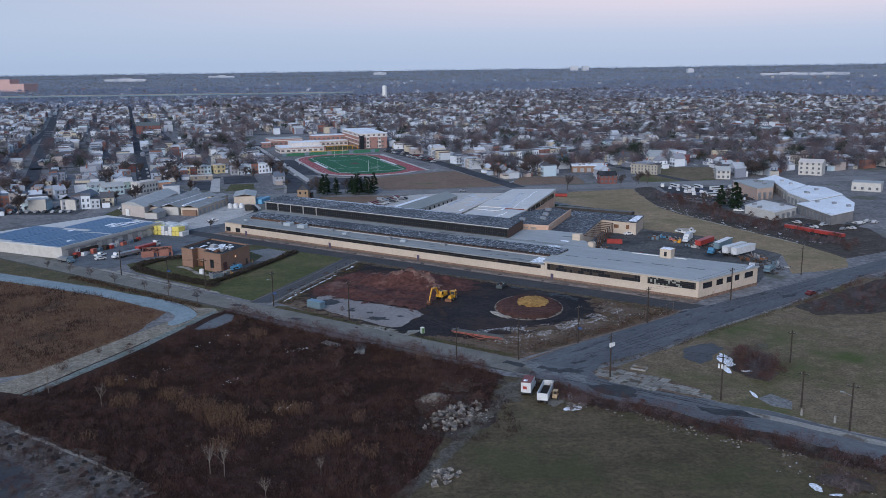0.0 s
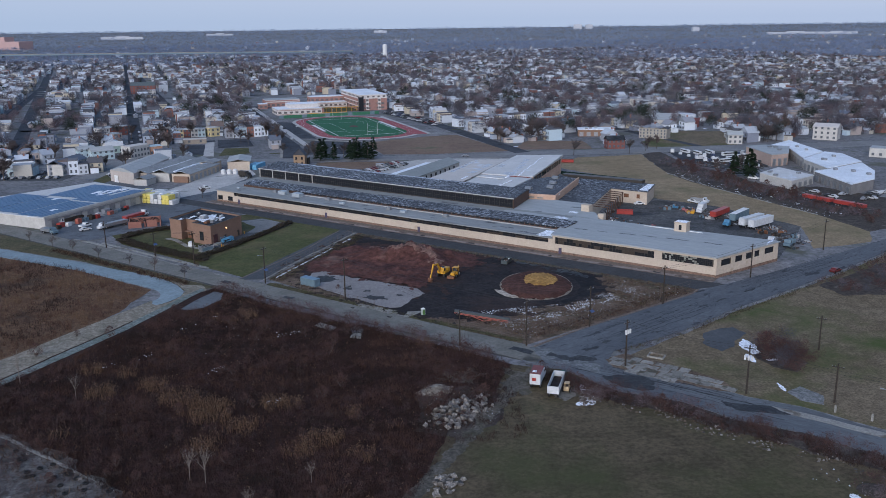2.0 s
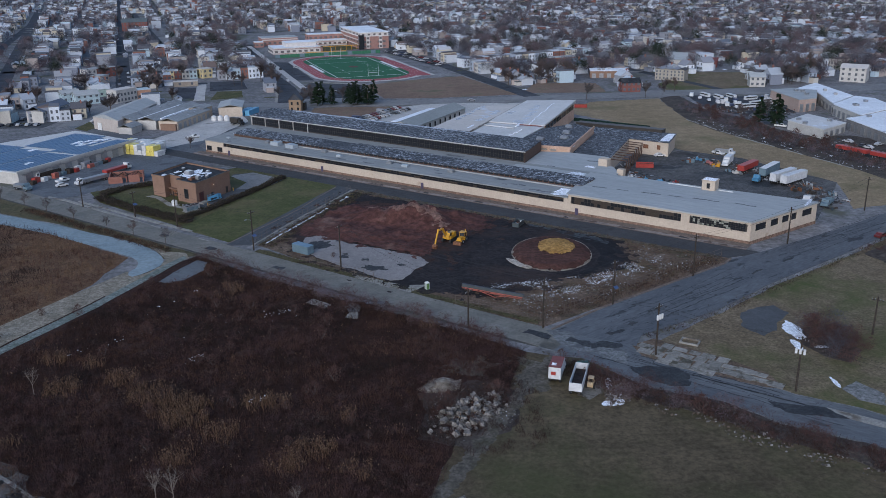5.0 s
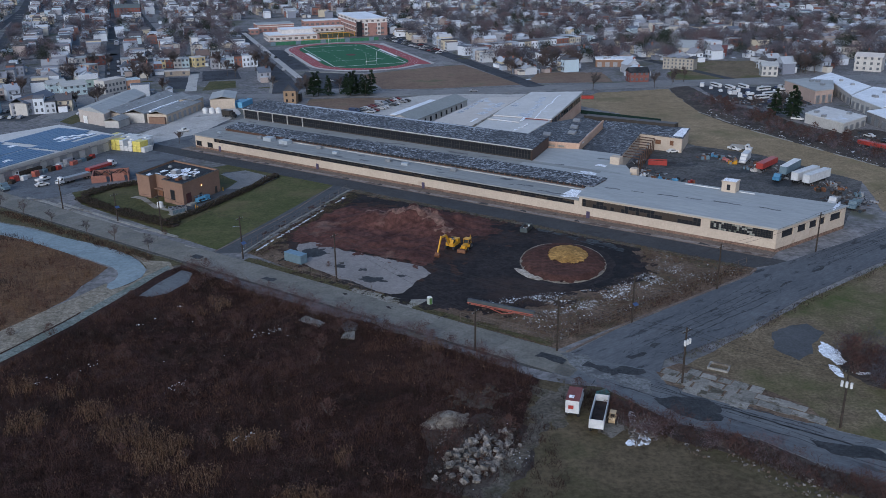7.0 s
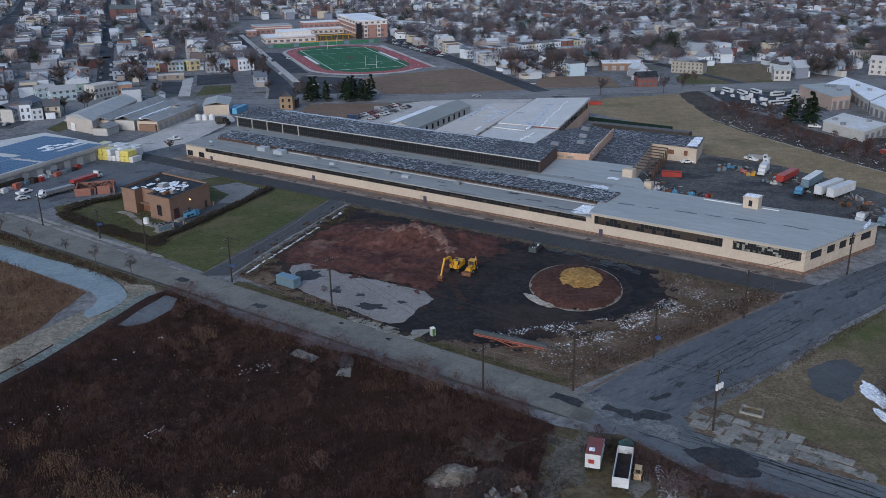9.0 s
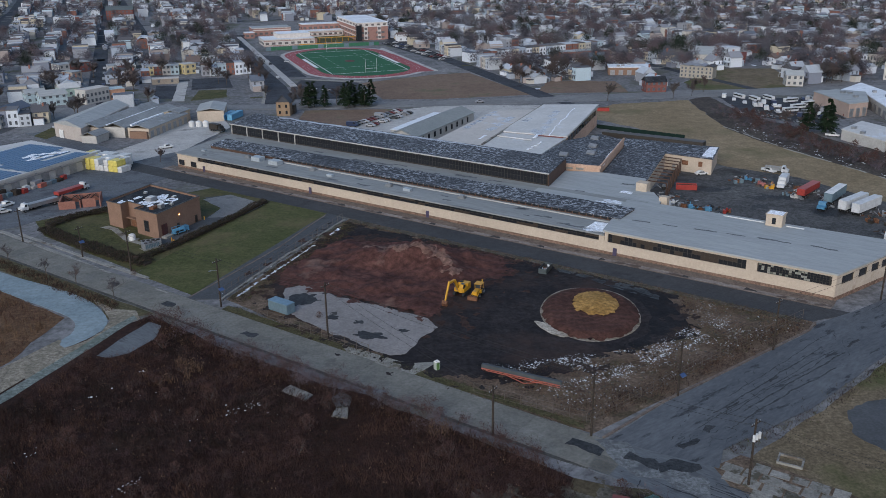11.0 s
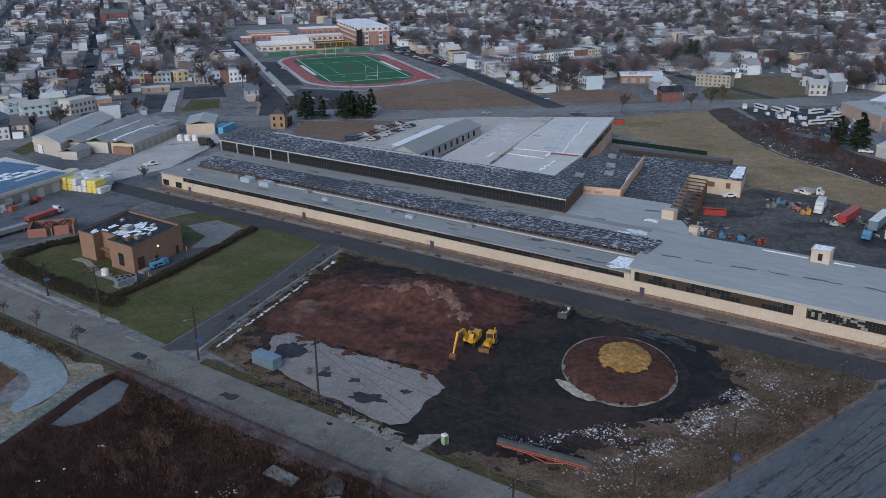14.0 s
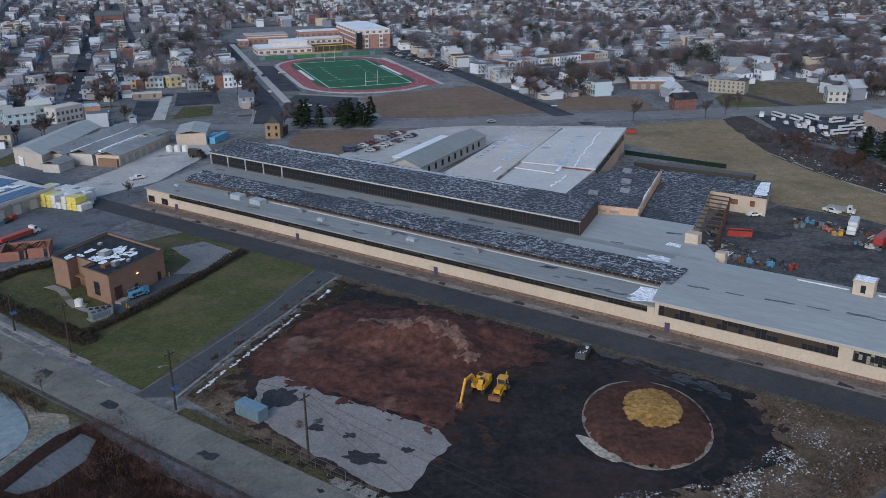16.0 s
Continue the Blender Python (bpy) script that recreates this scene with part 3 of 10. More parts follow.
sheet("bus_yard", [(154, 545), (200, 532), (196, 490), (172, 470), (152, 495)], 0.06, M_tar2, "asphalt yard full of parked buses and vans", "yard", (4, 0.6))
sheet("road_back", [(-230, 528), (-160, 548), (-72, 541), (8, 545), (80, 553), (140, 563), (216, 566), (420, 590), (420, 572), (216, 546), (140, 543), (78, 536), (8, 529), (-72, 528), (-160, 536), (-226, 518)], 0.10, M_street, "wide grey asphalt street behind the factory", "street", (6, 0.15))
sheet("road_5", [(-164, 880), (-124, 712), (-95, 610), (-84, 574), (-80, 543), (-70, 543), (-71.5, 577), (-77, 599), (-97, 660), (-113, 712), (-153, 880)], 0.11, M_tar2, "dark asphalt street climbing past the school", "street", (8, 0.15))
sheet("road_5_kerb", [(-96, 609), (-85.5, 573.5), (-82, 546), (-80.3, 546), (-84, 574), (-94.8, 609)], 0.18, M_walk, "pale kerb walk beside the school street", "pavement", (4, 0.1))
sheet("road_6", [(71, 551.5), (-35.2, 891.5), (-44.8, 888.5), (61, 548.5)], 0.11, M_tar2, "asphalt side street beside the school", "street", (8, 0.15))
sheet("pine_car_park", [(-73, 590), (-71, 620), (-36, 608), (-30, 556), (-66, 556)], 0.075, M_tar2, "dark asphalt car park behind the pines", "car park", (4, 0.3))
sheet("pine_walk", [(-71, 622), (-69, 625), (-33, 612), (-33.5, 609)], 0.09, M_walk, "pale concrete walk beside the track", "pavement", (4, 0.1))
sheet("side_car_park", [(-143, 566), (-131, 563), (-140, 607), (-153, 608)], 0.085, M_tar2, "dark asphalt yard beside the alley", "car park", (4, 0.4))
sheet("alley", [(-130.5, 556), (-124, 556), (-127, 569), (-138, 622), (-144, 622), (-136, 585)], 0.10, M_gravel, "pale worn concrete alley", "alley", (4, 0.4))
sheet("school_path", [(-157, 866), (-74, 597), (-70, 598), (-153, 867)], 0.16, M_gravel, "pale pavement beside the school street", "pavement", (8, 0.1))
sheet("left_side_street", [(-180, 480), (-177, 547), (-197, 612), (-188, 612), (-167, 547), (-167, 484)], 0.115, M_street, "asphalt side street by the old houses", "street", (6, 0.15))
sheet("asphalt_lot", [(-232, 480), (-186, 478), (-184, 505), (-228, 510)], 0.105, M_asphalt, "asphalt lot with parked cars", "car park", (5, 0.3))
sheet("dark_lot", [(-129, 592), (-107, 598), (-117, 636), (-138, 632)], 0.09, M_tar2, "dark asphalt lot between houses", "car park", (5, 0.3))
sheet("corner_lawn", [(-121, 557), (-104, 566), (-109, 591), (-124, 589)], 0.08, M_lawn, "small green lawn by the street", "lawn", (5, 0.3))
sheet("verge_lawn", [(-169, 475), (-168, 494), (-159, 476), (-161, 468)], 0.12, M_lawn, "grass verge beside the big shed", "lawn", (3, 0.2))
for a, b in ((0.0, 0.13), (0.17, 0.3), (0.34, 0.42), (0.47, 0.66), (0.7, 0.78), (0.82, 0.97)):
    pts = [Vector((131.8, 470)).lerp(Vector((142.5, 426)), 2 * k) if k < 0.5 else Vector((142.5, 426)).lerp(Vector((166.5, 361)), 2 * k - 1) for k in (a, (a + b) / 2, b)]
    sheet("field_edging", [tuple(p) for p in pts] + [(p.x + 0.7, p.y) for p in reversed(pts)], 0.2, M_walk, "broken pale edging along the field", "edging", (0.8, 0.5))
sheet("school_court", [(-115, 738), (-101, 735), (-69, 632), (-84, 634)], 0.08, M_tar2, "dark asphalt court beside the track", "court")
sheet("school_car_park", [(-30, 800), (12, 698), (24, 700), (-20, 850)], 0.08, M_tar2, "asphalt car park beside the track", "car park")

# ---- the factory ----
FAC_ROT = -36.53
M_oldsteel = plain("dark_rusted_steel", (0.075, 0.042, 0.03), 0.7)
factory = holder("factory_building", -91.2, 416.2, 0, FAC_ROT, "long beige single-storey factory with grey and dark patched roofs", "factory")


def slope(d):
    return 5.55 + 0.045 * d


def slab(name, poly, z, mat, thick=0.35, label="", parent=factory):
    zs = [z(p[1]) for p in poly] if callable(z) else [z] * len(poly)
    return Mesh().prism(poly, [k - thick for k in zs], zs).make(name, mat, parent, label)


BOXES = {}


def box_data(sx, sy, sz, mat):
    """One shared box mesh for each size and material."""
    key = (round(sx, 2), round(sy, 2), round(sz, 2), mat.name)
    if key not in BOXES:
        ob = Mesh().box(0, 0, 0, sx, sy, sz).make("piece", mat)
        BOXES[key] = ob.data
        bpy.data.objects.remove(ob)
    return BOXES[key]


# brown panes for the brownish streaks in the window bands
M_brownpane = plain("brown_pane", (0.040, 0.029, 0.022), 0.5)


def window_band(s0, s1, z0, z1, n, d=0.22, parent=factory, name="window", cols=6, light=None):
    """n windows in a row along the front, each a frame with panes set back in the wall."""
    w = (s1 - s0) / n
    for i in range(n):
        a, b = s0 + i * w, s0 + (i + 1) * w
        f = Mesh().box((a + b) / 2, d + 0.1, z0, b - a, 0.05, z1 - z0).make(name, M_frame, parent, "dark steel-framed factory window")
        pw, gap = (b - a) / cols, 0.14
        for k in range(cols):
            for j in range(2):
                hh = (z1 - z0) / 2
                p = new("pane", box_data(pw - gap, 0.06, hh - 0.1, M_brownpane if light and noise.noise(Vector((i * 1.7 + k * 0.31, j * 0.9, d))) > light else M_window))
                p.parent = f
                p.location = (a + (k + 0.5) * pw, d + 0.04, z0 + j * hh + 0.05)


M_thinsnow0 = surface("old_roof_snow", (0.36, 0.39, 0.43), (0.50, 0.53, 0.58), 0.5, 2.5, coords="object", stain=(0.20, 0.22, 0.25), stain_scale=0.6, stain_at=0.52, stain_soft=0.1)
# front hall: walls, windows and sloping roof
Mesh().prism([(0.3, 0.5), (172.5, 0.5), (172.5, 29), (-1.7, 29)], 0, 5.3).make("hall_core", M_frame, factory)
w = Mesh()
w.box(86.4, 0.2, 0.9, 172.8, 0.4, 2.7)
w.box(86.4, 0.2, 5.1, 172.8, 0.4, 0.35)
w.box(5.6, 0.2, 3.6, 11.2, 0.4, 1.5)
w.box(172.0, 0.2, 3.6, 1.6, 0.4, 1.5)
w.make("front_wall", M_beige, factory, "long beige rendered front wall")
Mesh().box(86.4, 0.12, 0, 172.8, 0.5, 0.95).make("plinth", M_plinth, factory, "brown painted plinth")
Mesh().prism([(0, 0.05), (0.4, 0.05), (-1.5, 29), (-8.7, 49), (-9, 49), (-2, 29)], 0, [5.3, 5.3, 6.6, 6.8, 6.8, 6.6]).make("end_wall", M_beige, factory)
window_band(11.2, 171.2, 3.6, 5.1, 20, light=0.22)
for s in (2.2, 8.8):
    f = Mesh().box(s, -0.05, 1.1, 3.0, 0.1, 2.0).make("window", M_frame, factory)
    Mesh().box(s, -0.11, 1.25, 2.7, 0.03, 1.7).make("pane", M_window, f)
slab("front_roof", [(-0.4, -0.45), (172.8, -0.45), (172.8, 29.3), (-2.4, 29.3)], slope, M_frontroof, label="grey roofing felt with dark puddle stains")
Mesh().box(107, 8.9, slope(8.9), 131, 0.5, 0.2).make("flashing", M_wallpaint, factory, "white flashing strip along the roof")
# low roof monitor on the front roof
Mesh().prism([(7, 10.2), (172.4, 10.2), (172.4, 19.8), (5, 19.8)], 5.8, 6.98).make("monitor_wall", M_oldsteel, factory, "rust-brown monitor fascia")
for s0, s1, mt in ((6.6, 46, M_darkroof), (46, 66, M_darkroof2), (66, 172.6, M_darkroof)):
    slab("monitor_roof", [(s0 if s0 > 7 else 6.6, 9.8), (s1, 9.8), (s1, 20.2), (s0 if s0 > 7 else 4.4, 20.2)], lambda d: 7.2 + 0.03 * (d - 10), mt, 0.2, "dark weathered roofing with pale worn streaks")
for i in range(60):
    Mesh().box(42 + i * 2.17, 10.12, 6.35, 1.7, 0.08, 0.62).make("vent_window", M_window, factory)
# tall rear hall with its clerestory
Mesh().prism([(-2, 29.3), (139.8, 29.3), (135.2, 49), (-9, 49)], 0, 10.7).make("tall_hall_wall", M_frame, factory, "dark clerestory wall of the tall hall")
window_band(-1.6, 139.6, 7.3, 10.3, 24, d=29.1, cols=5)
for i in range(5):
    Mesh().box(-1.8 + i * 8.6, 29.0, 6.8, 0.25, 0.5, 4.0).make("pilaster", M_wallpaint, factory)
slab("tall_hall_roof", [(-2.6, 28.6), (119.5, 28.6), (113.5, 49.6), (-9.6, 49.6)], 11.0, M_darkroof, 0.35, "dark roofing with pale worn streaks")
slab("tall_hall_roof", [(119.5, 28.6), (140.5, 28.6), (135.6, 49.6), (113.5, 49.6)], 11.0, M_darkroof2, 0.35, "darker patch of roofing at the hall end")
slab("eaves_snow", ragged([(8, 47.4), (52, 47.2), (104, 47.6), (110, 48.9), (60, 49.2), (4, 49.1)], 1.4, 0.9, 3), 11.02, M_thinsnow0, 0.04, "thin old snow along the rear eaves")
slab("eaves_trim", [(-2.7, 28.45), (140.6, 28.45), (140.6, 28.75), (-2.7, 28.75)], 11.06, M_wallpaint, 0.3, "pale metal eaves trim")
for (sa, da), (sb, db) in [((140.2, 28.8), (135.5, 49.4))]:
    Mesh().prism([(sa, da), (sa + 0.25, da), (sb + 0.25, db), (sb, db)], 6.9, 10.6).make("hall_end_panel", M_oldsteel, factory)
# middle roof, right-hand hall
Mesh().prism([(139.8, 20), (172.5, 20), (165, 39), (162, 53.8), (146, 53.2), (135.2, 49)], 0, 6.3).make("middle_block", M_beige, factory)
slab("middle_roof", [(139, 20), (172.6, 20), (165, 39.5), (162, 54), (146, 53.5), (135.4, 49)], 6.75, M_greyroof, 0.35)
RH = [(172.8, 0), (230.3, 0), (241, 31), (176, 29.3), (175, 33), (170, 40), (164.5, 39.5)]
Mesh().prism([(173.2, 0.5), (229.9, 0.5), (240, 30.5), (176, 29), (174.6, 32.6), (169.6, 39.5), (165, 39)], 0, 6.4).make("hall_core", M_frame, factory)
w = Mesh()
w.box(201.5, 0.2, 0.9, 57.4, 0.4, 2.6)
w.box(201.5, 0.2, 5.85, 57.4, 0.4, 0.6)
w.box(173.3, 0.2, 3.5, 0.9, 0.4, 2.4)
w.box(211.3, 0.2, 3.5, 2.6, 0.4, 2.4)
w.box(229.9, 0.2, 3.5, 0.8, 0.4, 2.4)
w.make("front_wall", M_beige, factory, "long beige rendered front wall")
Mesh().box(201.5, 0.12, 0, 57.4, 0.5, 0.95).make("plinth", M_plinth, factory, "brown painted plinth")
window_band(173.8, 210.0, 3.5, 5.85, 4, cols=8, light=0.05)
slab("right_hall_roof", [(172.4, -0.5), (230.8, -0.5), (241.7, 31.4), (176, 29.8), (175.3, 33.2), (170, 40.4), (164.2, 40)], 6.85, M_greyroof, 0.4, "grey roofing felt with dark puddle stains")
fr = Mesh().box(221, 0.3, 3.5, 16.8, 0.1, 2.35).make("window", M_frame, factory, "long factory window with many broken panes")
pane_me = None
rnd = random.Random(4)
cols3 = [M_window, M_window, plain("dusty_pane", (0.24, 0.24, 0.21), 0.5), plain("painted_pane", (0.10, 0.11, 0.09), 0.4)]
pane_meshes = []
for mt in cols3:
    ob = Mesh().box(0, 0, 0, 0.62, 0.05, 0.5).make("pane", mt, fr)
    pane_meshes.append(ob.data)
    ob.location = (213.2 + 0.7 * len(pane_meshes), 0.2, 3.58)
for i in range(23):
    for j in range(4):
        if j == 0 and 0 < i < 5:
            continue
        p = new("pane", pane_meshes[rnd.choice((0, 0, 1, 2, 2, 3)) if i < 17 else 0])
        p.parent = fr
        p.location = (213.2 + 0.7 * i, 0.2, 3.58 + 0.57 * j)
# end wall of the right-hand hall, along the cracked street
end = new("end_wall")
end.parent = factory
end.matrix_basis = pose(230.3, 0, 0, 0, 0, math.degrees(math.atan2(31, 10.7)))
LEN = 32.8
spans = [(0.07, 0.23), (0.29, 0.41), (0.46, 0.57), (0.60, 0.69), (0.77, 0.93)]
w = Mesh().box(LEN / 2, 0, 0.9, LEN, 0.4, 2.6).box(LEN / 2, 0, 5.6, LEN, 0.4, 0.85)
edge = 0.0
for a, b in spans + [(1.0, 1.0)]:
    w.box((edge + a) / 2 * LEN, 0, 3.5, (a - edge) * LEN, 0.4, 2.1)
    edge = b
w.make("wall", M_beige, end)
Mesh().box(LEN / 2, -0.08, 0, LEN, 0.5, 0.95).make("plinth", M_plinth, end)
for a, b in spans:
    Mesh().box((a + b) / 2 * LEN, 0.1, 3.5, (b - a) * LEN, 0.08, 2.1).make("window", M_window, end)
# roof-top stair head and corner stack
ch = Mesh().box(208.9, 28.4, 6.8, 4.2, 3.8, 3.1).box(208.9, 28.4, 9.9, 4.6, 4.2, 0.25).make("stair_head", M_beige, factory, "beige roof stair housing with a dark opening")
Mesh().box(208.9, 26.46, 7.5, 1.0, 0.08, 1.7).make("opening", M_window, ch)
Mesh().box(208.9, 28.4, 10.15, 4.0, 3.6, 0.06).make("snow_cover", M_snow, ch, "thin snow on the housing")
Mesh().box(166.4, 40.6, 6.3, 3.4, 3.0, 3.1).make("roof_turret", M_beige, factory, "square beige roof turret")
M_thinsnow = surface("thin_snow", (0.42, 0.45, 0.49), (0.58, 0.61, 0.66), 0.5, 2.5, coords="object", stain=(0.32, 0.35, 0.385), stain_scale=0.5, stain_at=0.5, stain_soft=0.1)
# strips of snow along the pale roof seams
for a, b, c_, d, ww in [(109, 86, 94, 138, 0.35), (88, 70, 86.5, 77, 0.9)]:
    pts = ragged([(a, b), (c_, d), (c_ + ww, d + 0.3), (a + ww, b + 0.3)], 2.0, 0.9, a)
    slab("snow_strip", pts, (lambda d_: 8.40 + (d_ - 75) * 0.015) if a > 88 else 7.85, M_snow, 0.2, "thin strip of snow on the roof")
for k, (a, b) in enumerate([(104, 92), (102, 98), (99, 106), (97, 112), (94, 119), (105, 88), (92, 126), (101, 90), (82, 96), (80, 104), (78, 110), (83, 88)]):
    pts = ragged([(a - 1.6, b - 2.5), (a + 1.4, b - 2.8), (a + 1.0, b + 2.2), (a - 1.9, b + 2.9)], 0.5, 1.1, a + k)
    slab("snow_remnant", pts, (lambda d_: 8.37 + (d_ - 75) * 0.015 + 0.004 * k) if a > 88 else 7.82 + 0.004 * k, M_thinsnow, 0.2, "thin melting snow on the roof")
# rear halls
rr0 = random.Random(61)
M_darkred0 = plain("dark_red_coping", (0.15, 0.05, 0.045), 0.7)
E2 = [(77.4, 50), (97.4, 50), (89.8, 84), (79.1, 133), (63.5, 120.4)]
Mesh().prism(E2, 0, 7.4).make("rear_hall_wall", M_beige, factory)
slab("rear_hall_roof", E2, 7.8, M_tanroof, 0.4, "pale grey-tan flat roof with patches of snow")
E0 = [(97.6, 50), (122, 50), (115.8, 88.3), (90, 84)]
Mesh().prism(E0, 0, 7.5).make("rear_hall_wall", M_beige, factory)
slab("rear_hall_roof", E0, 8.0, M_paleroof, 0.4)
E1 = [(90, 84.2), (115.8, 88.5), (99.6, 149.4), (79.3, 137.3)]
Mesh().prism(E1, 0, [7.9, 8.1, 9.0, 8.8]).make("rear_hall_wall", M_pinkbrick, factory)
slab("rear_hall_roof", [(89.9, 84.0), (116.2, 88.2), (99.9, 149.9), (79.0, 137.7)], lambda d: 8.35 + (d - 75) * 0.015, M_paleroof, 0.4, "pale blue-grey flat roof with snow")
for i in range(11):
    f = 0.06 + i * 0.085
    x, y = 115.9 + (99.7 - 115.9) * f, 88.5 + 60.9 * f
    Mesh().box(x + 0.12, y, 5.6, 3.6, 0.2, 2.2, 104.5).make("window", M_window, factory)
for (a, b), (c, d), mt, nm, ww in [((95.6, 60.8), (77.3, 139.0), M_walk, "roof_kerb", 0.7), ((92.7, 76.3), (107.4, 76.8), M_paleroof, "roof_kerb", 0.6), ((105.4, 84.6), (115.6, 86.3), M_darkred0, "coping", 0.2), ((116.1, 88.3), (99.8, 149.7), M_wallpaint, "coping", 0.4)]:
    L = math.hypot(c - a, d - b)
    Mesh().box((a + c) / 2, (b + d) / 2, 8.2, L, ww, 0.4 + 0.2 * (ww == 0.4), math.degrees(math.atan2(d - b, c - a))).make(nm, mt, factory)
for a, b, c, d, wd in ((74, 82.8, 64.6, 122, 2.2), (106.2, 80.4, 92.6, 141.5, 0.9), (89.2, 103, 83.2, 136, 3.0), (113.8, 62.5, 112.1, 76.5, 0.5)):
    for k in range(6):
        f0, f1 = k / 6, (k + rr0.uniform(0.5, 0.98)) / 6
        p0, p1 = Vector((a, b)).lerp(Vector((c, d)), f0), Vector((a, b)).lerp(Vector((c, d)), f1)
        pts = ragged([(p0.x - wd / 2, p0.y), (p0.x + wd / 2, p0.y + 0.4), (p1.x + wd / 2 * rr0.uniform(0.4, 1.1), p1.y), (p1.x - wd / 2, p1.y - 0.3)], 0.7, 0.8, a + k)
        slab("snow_remnant", pts, 8.42 + 0.016 * max(0, b - 75) + 0.01 * k if a > 80 else 7.86 + 0.004 * k, M_snow if wd < 1 else M_thinsnow0, 0.3, "old snow left on the roof")
FB = [(130.5, 50), (146, 53.5), (135.5, 96.5), (124, 101), (117.5, 84), (122, 50)]
Mesh().prism(FB, 0, 7.7).make("brick_hall_wall", M_pinkbrick, factory, "faded pink brick wall")
slab("brick_hall_roof", FB, 8.0, M_darkroof2, 0.3)
w = Mesh()
for (a, b), (c, d) in [((146, 53.5), (135.5, 96.5)), ((146, 53.5), (133, 50.6))]:
    L = math.hypot(c - a, d - b)
    w.box((a + c) / 2, (b + d) / 2, 7.7, L, 0.5, 1.1, math.degrees(math.atan2(d - b, c - a)))
w.make("parapet", M_pinkbrick, factory)
Mesh().prism(ragged([(145.2, 54.4), (145.9, 54.6), (135.6, 96), (134.8, 95.6)], 1.5, 0.35, 7), 8.0, 8.16).make("snow_strip", M_snow, factory, "snow drifted along the parapet")
for x in (134.4, 138.0):
    Mesh().box(x + 1.5, 50.95 + (x - 133) * 0.22, 6.95, 2.6, 0.12, 0.9, 12.6).make("blocked_window", M_walk, factory, "pale blocked-up window")
GB = [(146.2, 53.8), (162, 54), (153, 93.3), (136, 97)]
Mesh().prism(GB, 0, 5.6).make("low_hall_wall", M_beige, factory)
slab("low_hall_roof", GB, 5.9, M_darkroof2, 0.3)
HB = [(153, 93.3), (170, 93.6), (166, 112), (131, 108), (135.5, 97)]
Mesh().prism(HB, 0, 5.7).make("annex_wall", M_beige, factory, "peach annex wall with rust streaks")
for a, b, wd, h in ((156.5, 93.25, 1.1, 2.3), (160.5, 93.3, 2.2, 1.6), (166, 93.45, 1.4, 1.8)):
    Mesh().box(a, b - 0.06, 0.2 if h > 2 else 2.6, wd, 0.14, h).make("door" if h > 2 else "blocked_window", M_metal if h > 2 else M_rust, factory)
slab("roof_snow", ragged([(165.6, 95), (169.4, 95), (166.2, 111), (163.4, 110.6)], 1.0, 0.8, 5), 6.06, M_snow, 0.1, "snow on the end of the annex roof")
slab("annex_roof", [(152.8, 93), (170.4, 93.2), (166.3, 112.4), (130.6, 108.4), (135, 96.8)], 6.0, M_darkroof, 0.3)
Mesh().prism([(121, 108.5), (160.5, 110.8), (160.3, 115), (121, 112.6)], 5.2, 7.2).make("pipe_gallery", M_frame, factory, "long dark gallery on the annex roof")
for i in range(9):
    y = 58 + i * 4.1
    x0 = 161.3 - (y - 54) * 0.23
    b = Mesh().box(x0 + 3.6, y, 4.9, 7.2, 0.22, 0.35)
    b.box(x0 + 7.0, y, 0, 0.35, 0.35, 5.0)
    b.make("steel_frame", M_oldsteel, factory, "rusty bare steel frame")

M_dampfelt = surface("damp_roofing", (0.085, 0.09, 0.098), (0.13, 0.138, 0.148), 0.4, 2.0, coords="object", rough=0.6, stretch=(0, 0.4, 1.2))
rst = random.Random(15)
for a, b, L, wd, z in [(178, 12, 5, 0.9, 6.85), (186, 12.6, 4, 0.7, 6.85), (195, 13.5, 6, 1.0, 6.85), (203, 14.3, 5, 0.8, 6.85), (212, 15.2, 9, 1.1, 6.85), (224, 16.2, 7, 0.9, 6.85), (160, 45, 4, 1.4, 6.75), (150, 30, 3, 1.0, 6.75)] + [(rst.uniform(10, 165), rst.uniform(2, 7.5), rst.uniform(1.5, 6), rst.uniform(0.5, 1.6), None) for k in range(16)] + [(rst.uniform(5, 135), rst.uniform(22, 27), rst.uniform(2, 9), rst.uniform(0.6, 2.0), None) for k in range(12)]:
    pts = ragged([(a - L / 2, b - wd / 2), (a + L / 2, b - wd / 3), (a + L / 2.4, b + wd / 2), (a - L / 2.2, b + wd / 2.4)], 0.4, 0.9, a)
    slab("damp_stain", pts, (lambda d_: slope(d_) + 0.012) if z is None else z + 0.012, M_dampfelt, 0.05)
for a, b, L, wd, z in [(168.5, 5, 5, 6, None), (165, 36, 7, 2.5, 6.75), (235, 6, 1.5, 6, 6.85)]:
    pts = ragged([(a - L / 2, b - wd / 2), (a + L / 2, b - wd / 3), (a + L / 2.4, b + wd / 2), (a - L / 2.2, b + wd / 2.4)], 0.4, 0.8, a)
    if a < 200:
        slab("snow_remnant", pts, (lambda d_: slope(d_) + 0.03) if z is None else z + 0.03, M_snow, 0.08, "patch of melting snow on the roof")
Mesh().box(214, 28.4, 6.85, 4.6, 0.4, 0.18).make("roof_duct", M_white, factory, "thin white duct on the roof")
Mesh().box(200.5, 28.5, 6.85, 11, 0.4, 0.18).make("roof_duct", M_white, factory, "thin white duct on the roof")
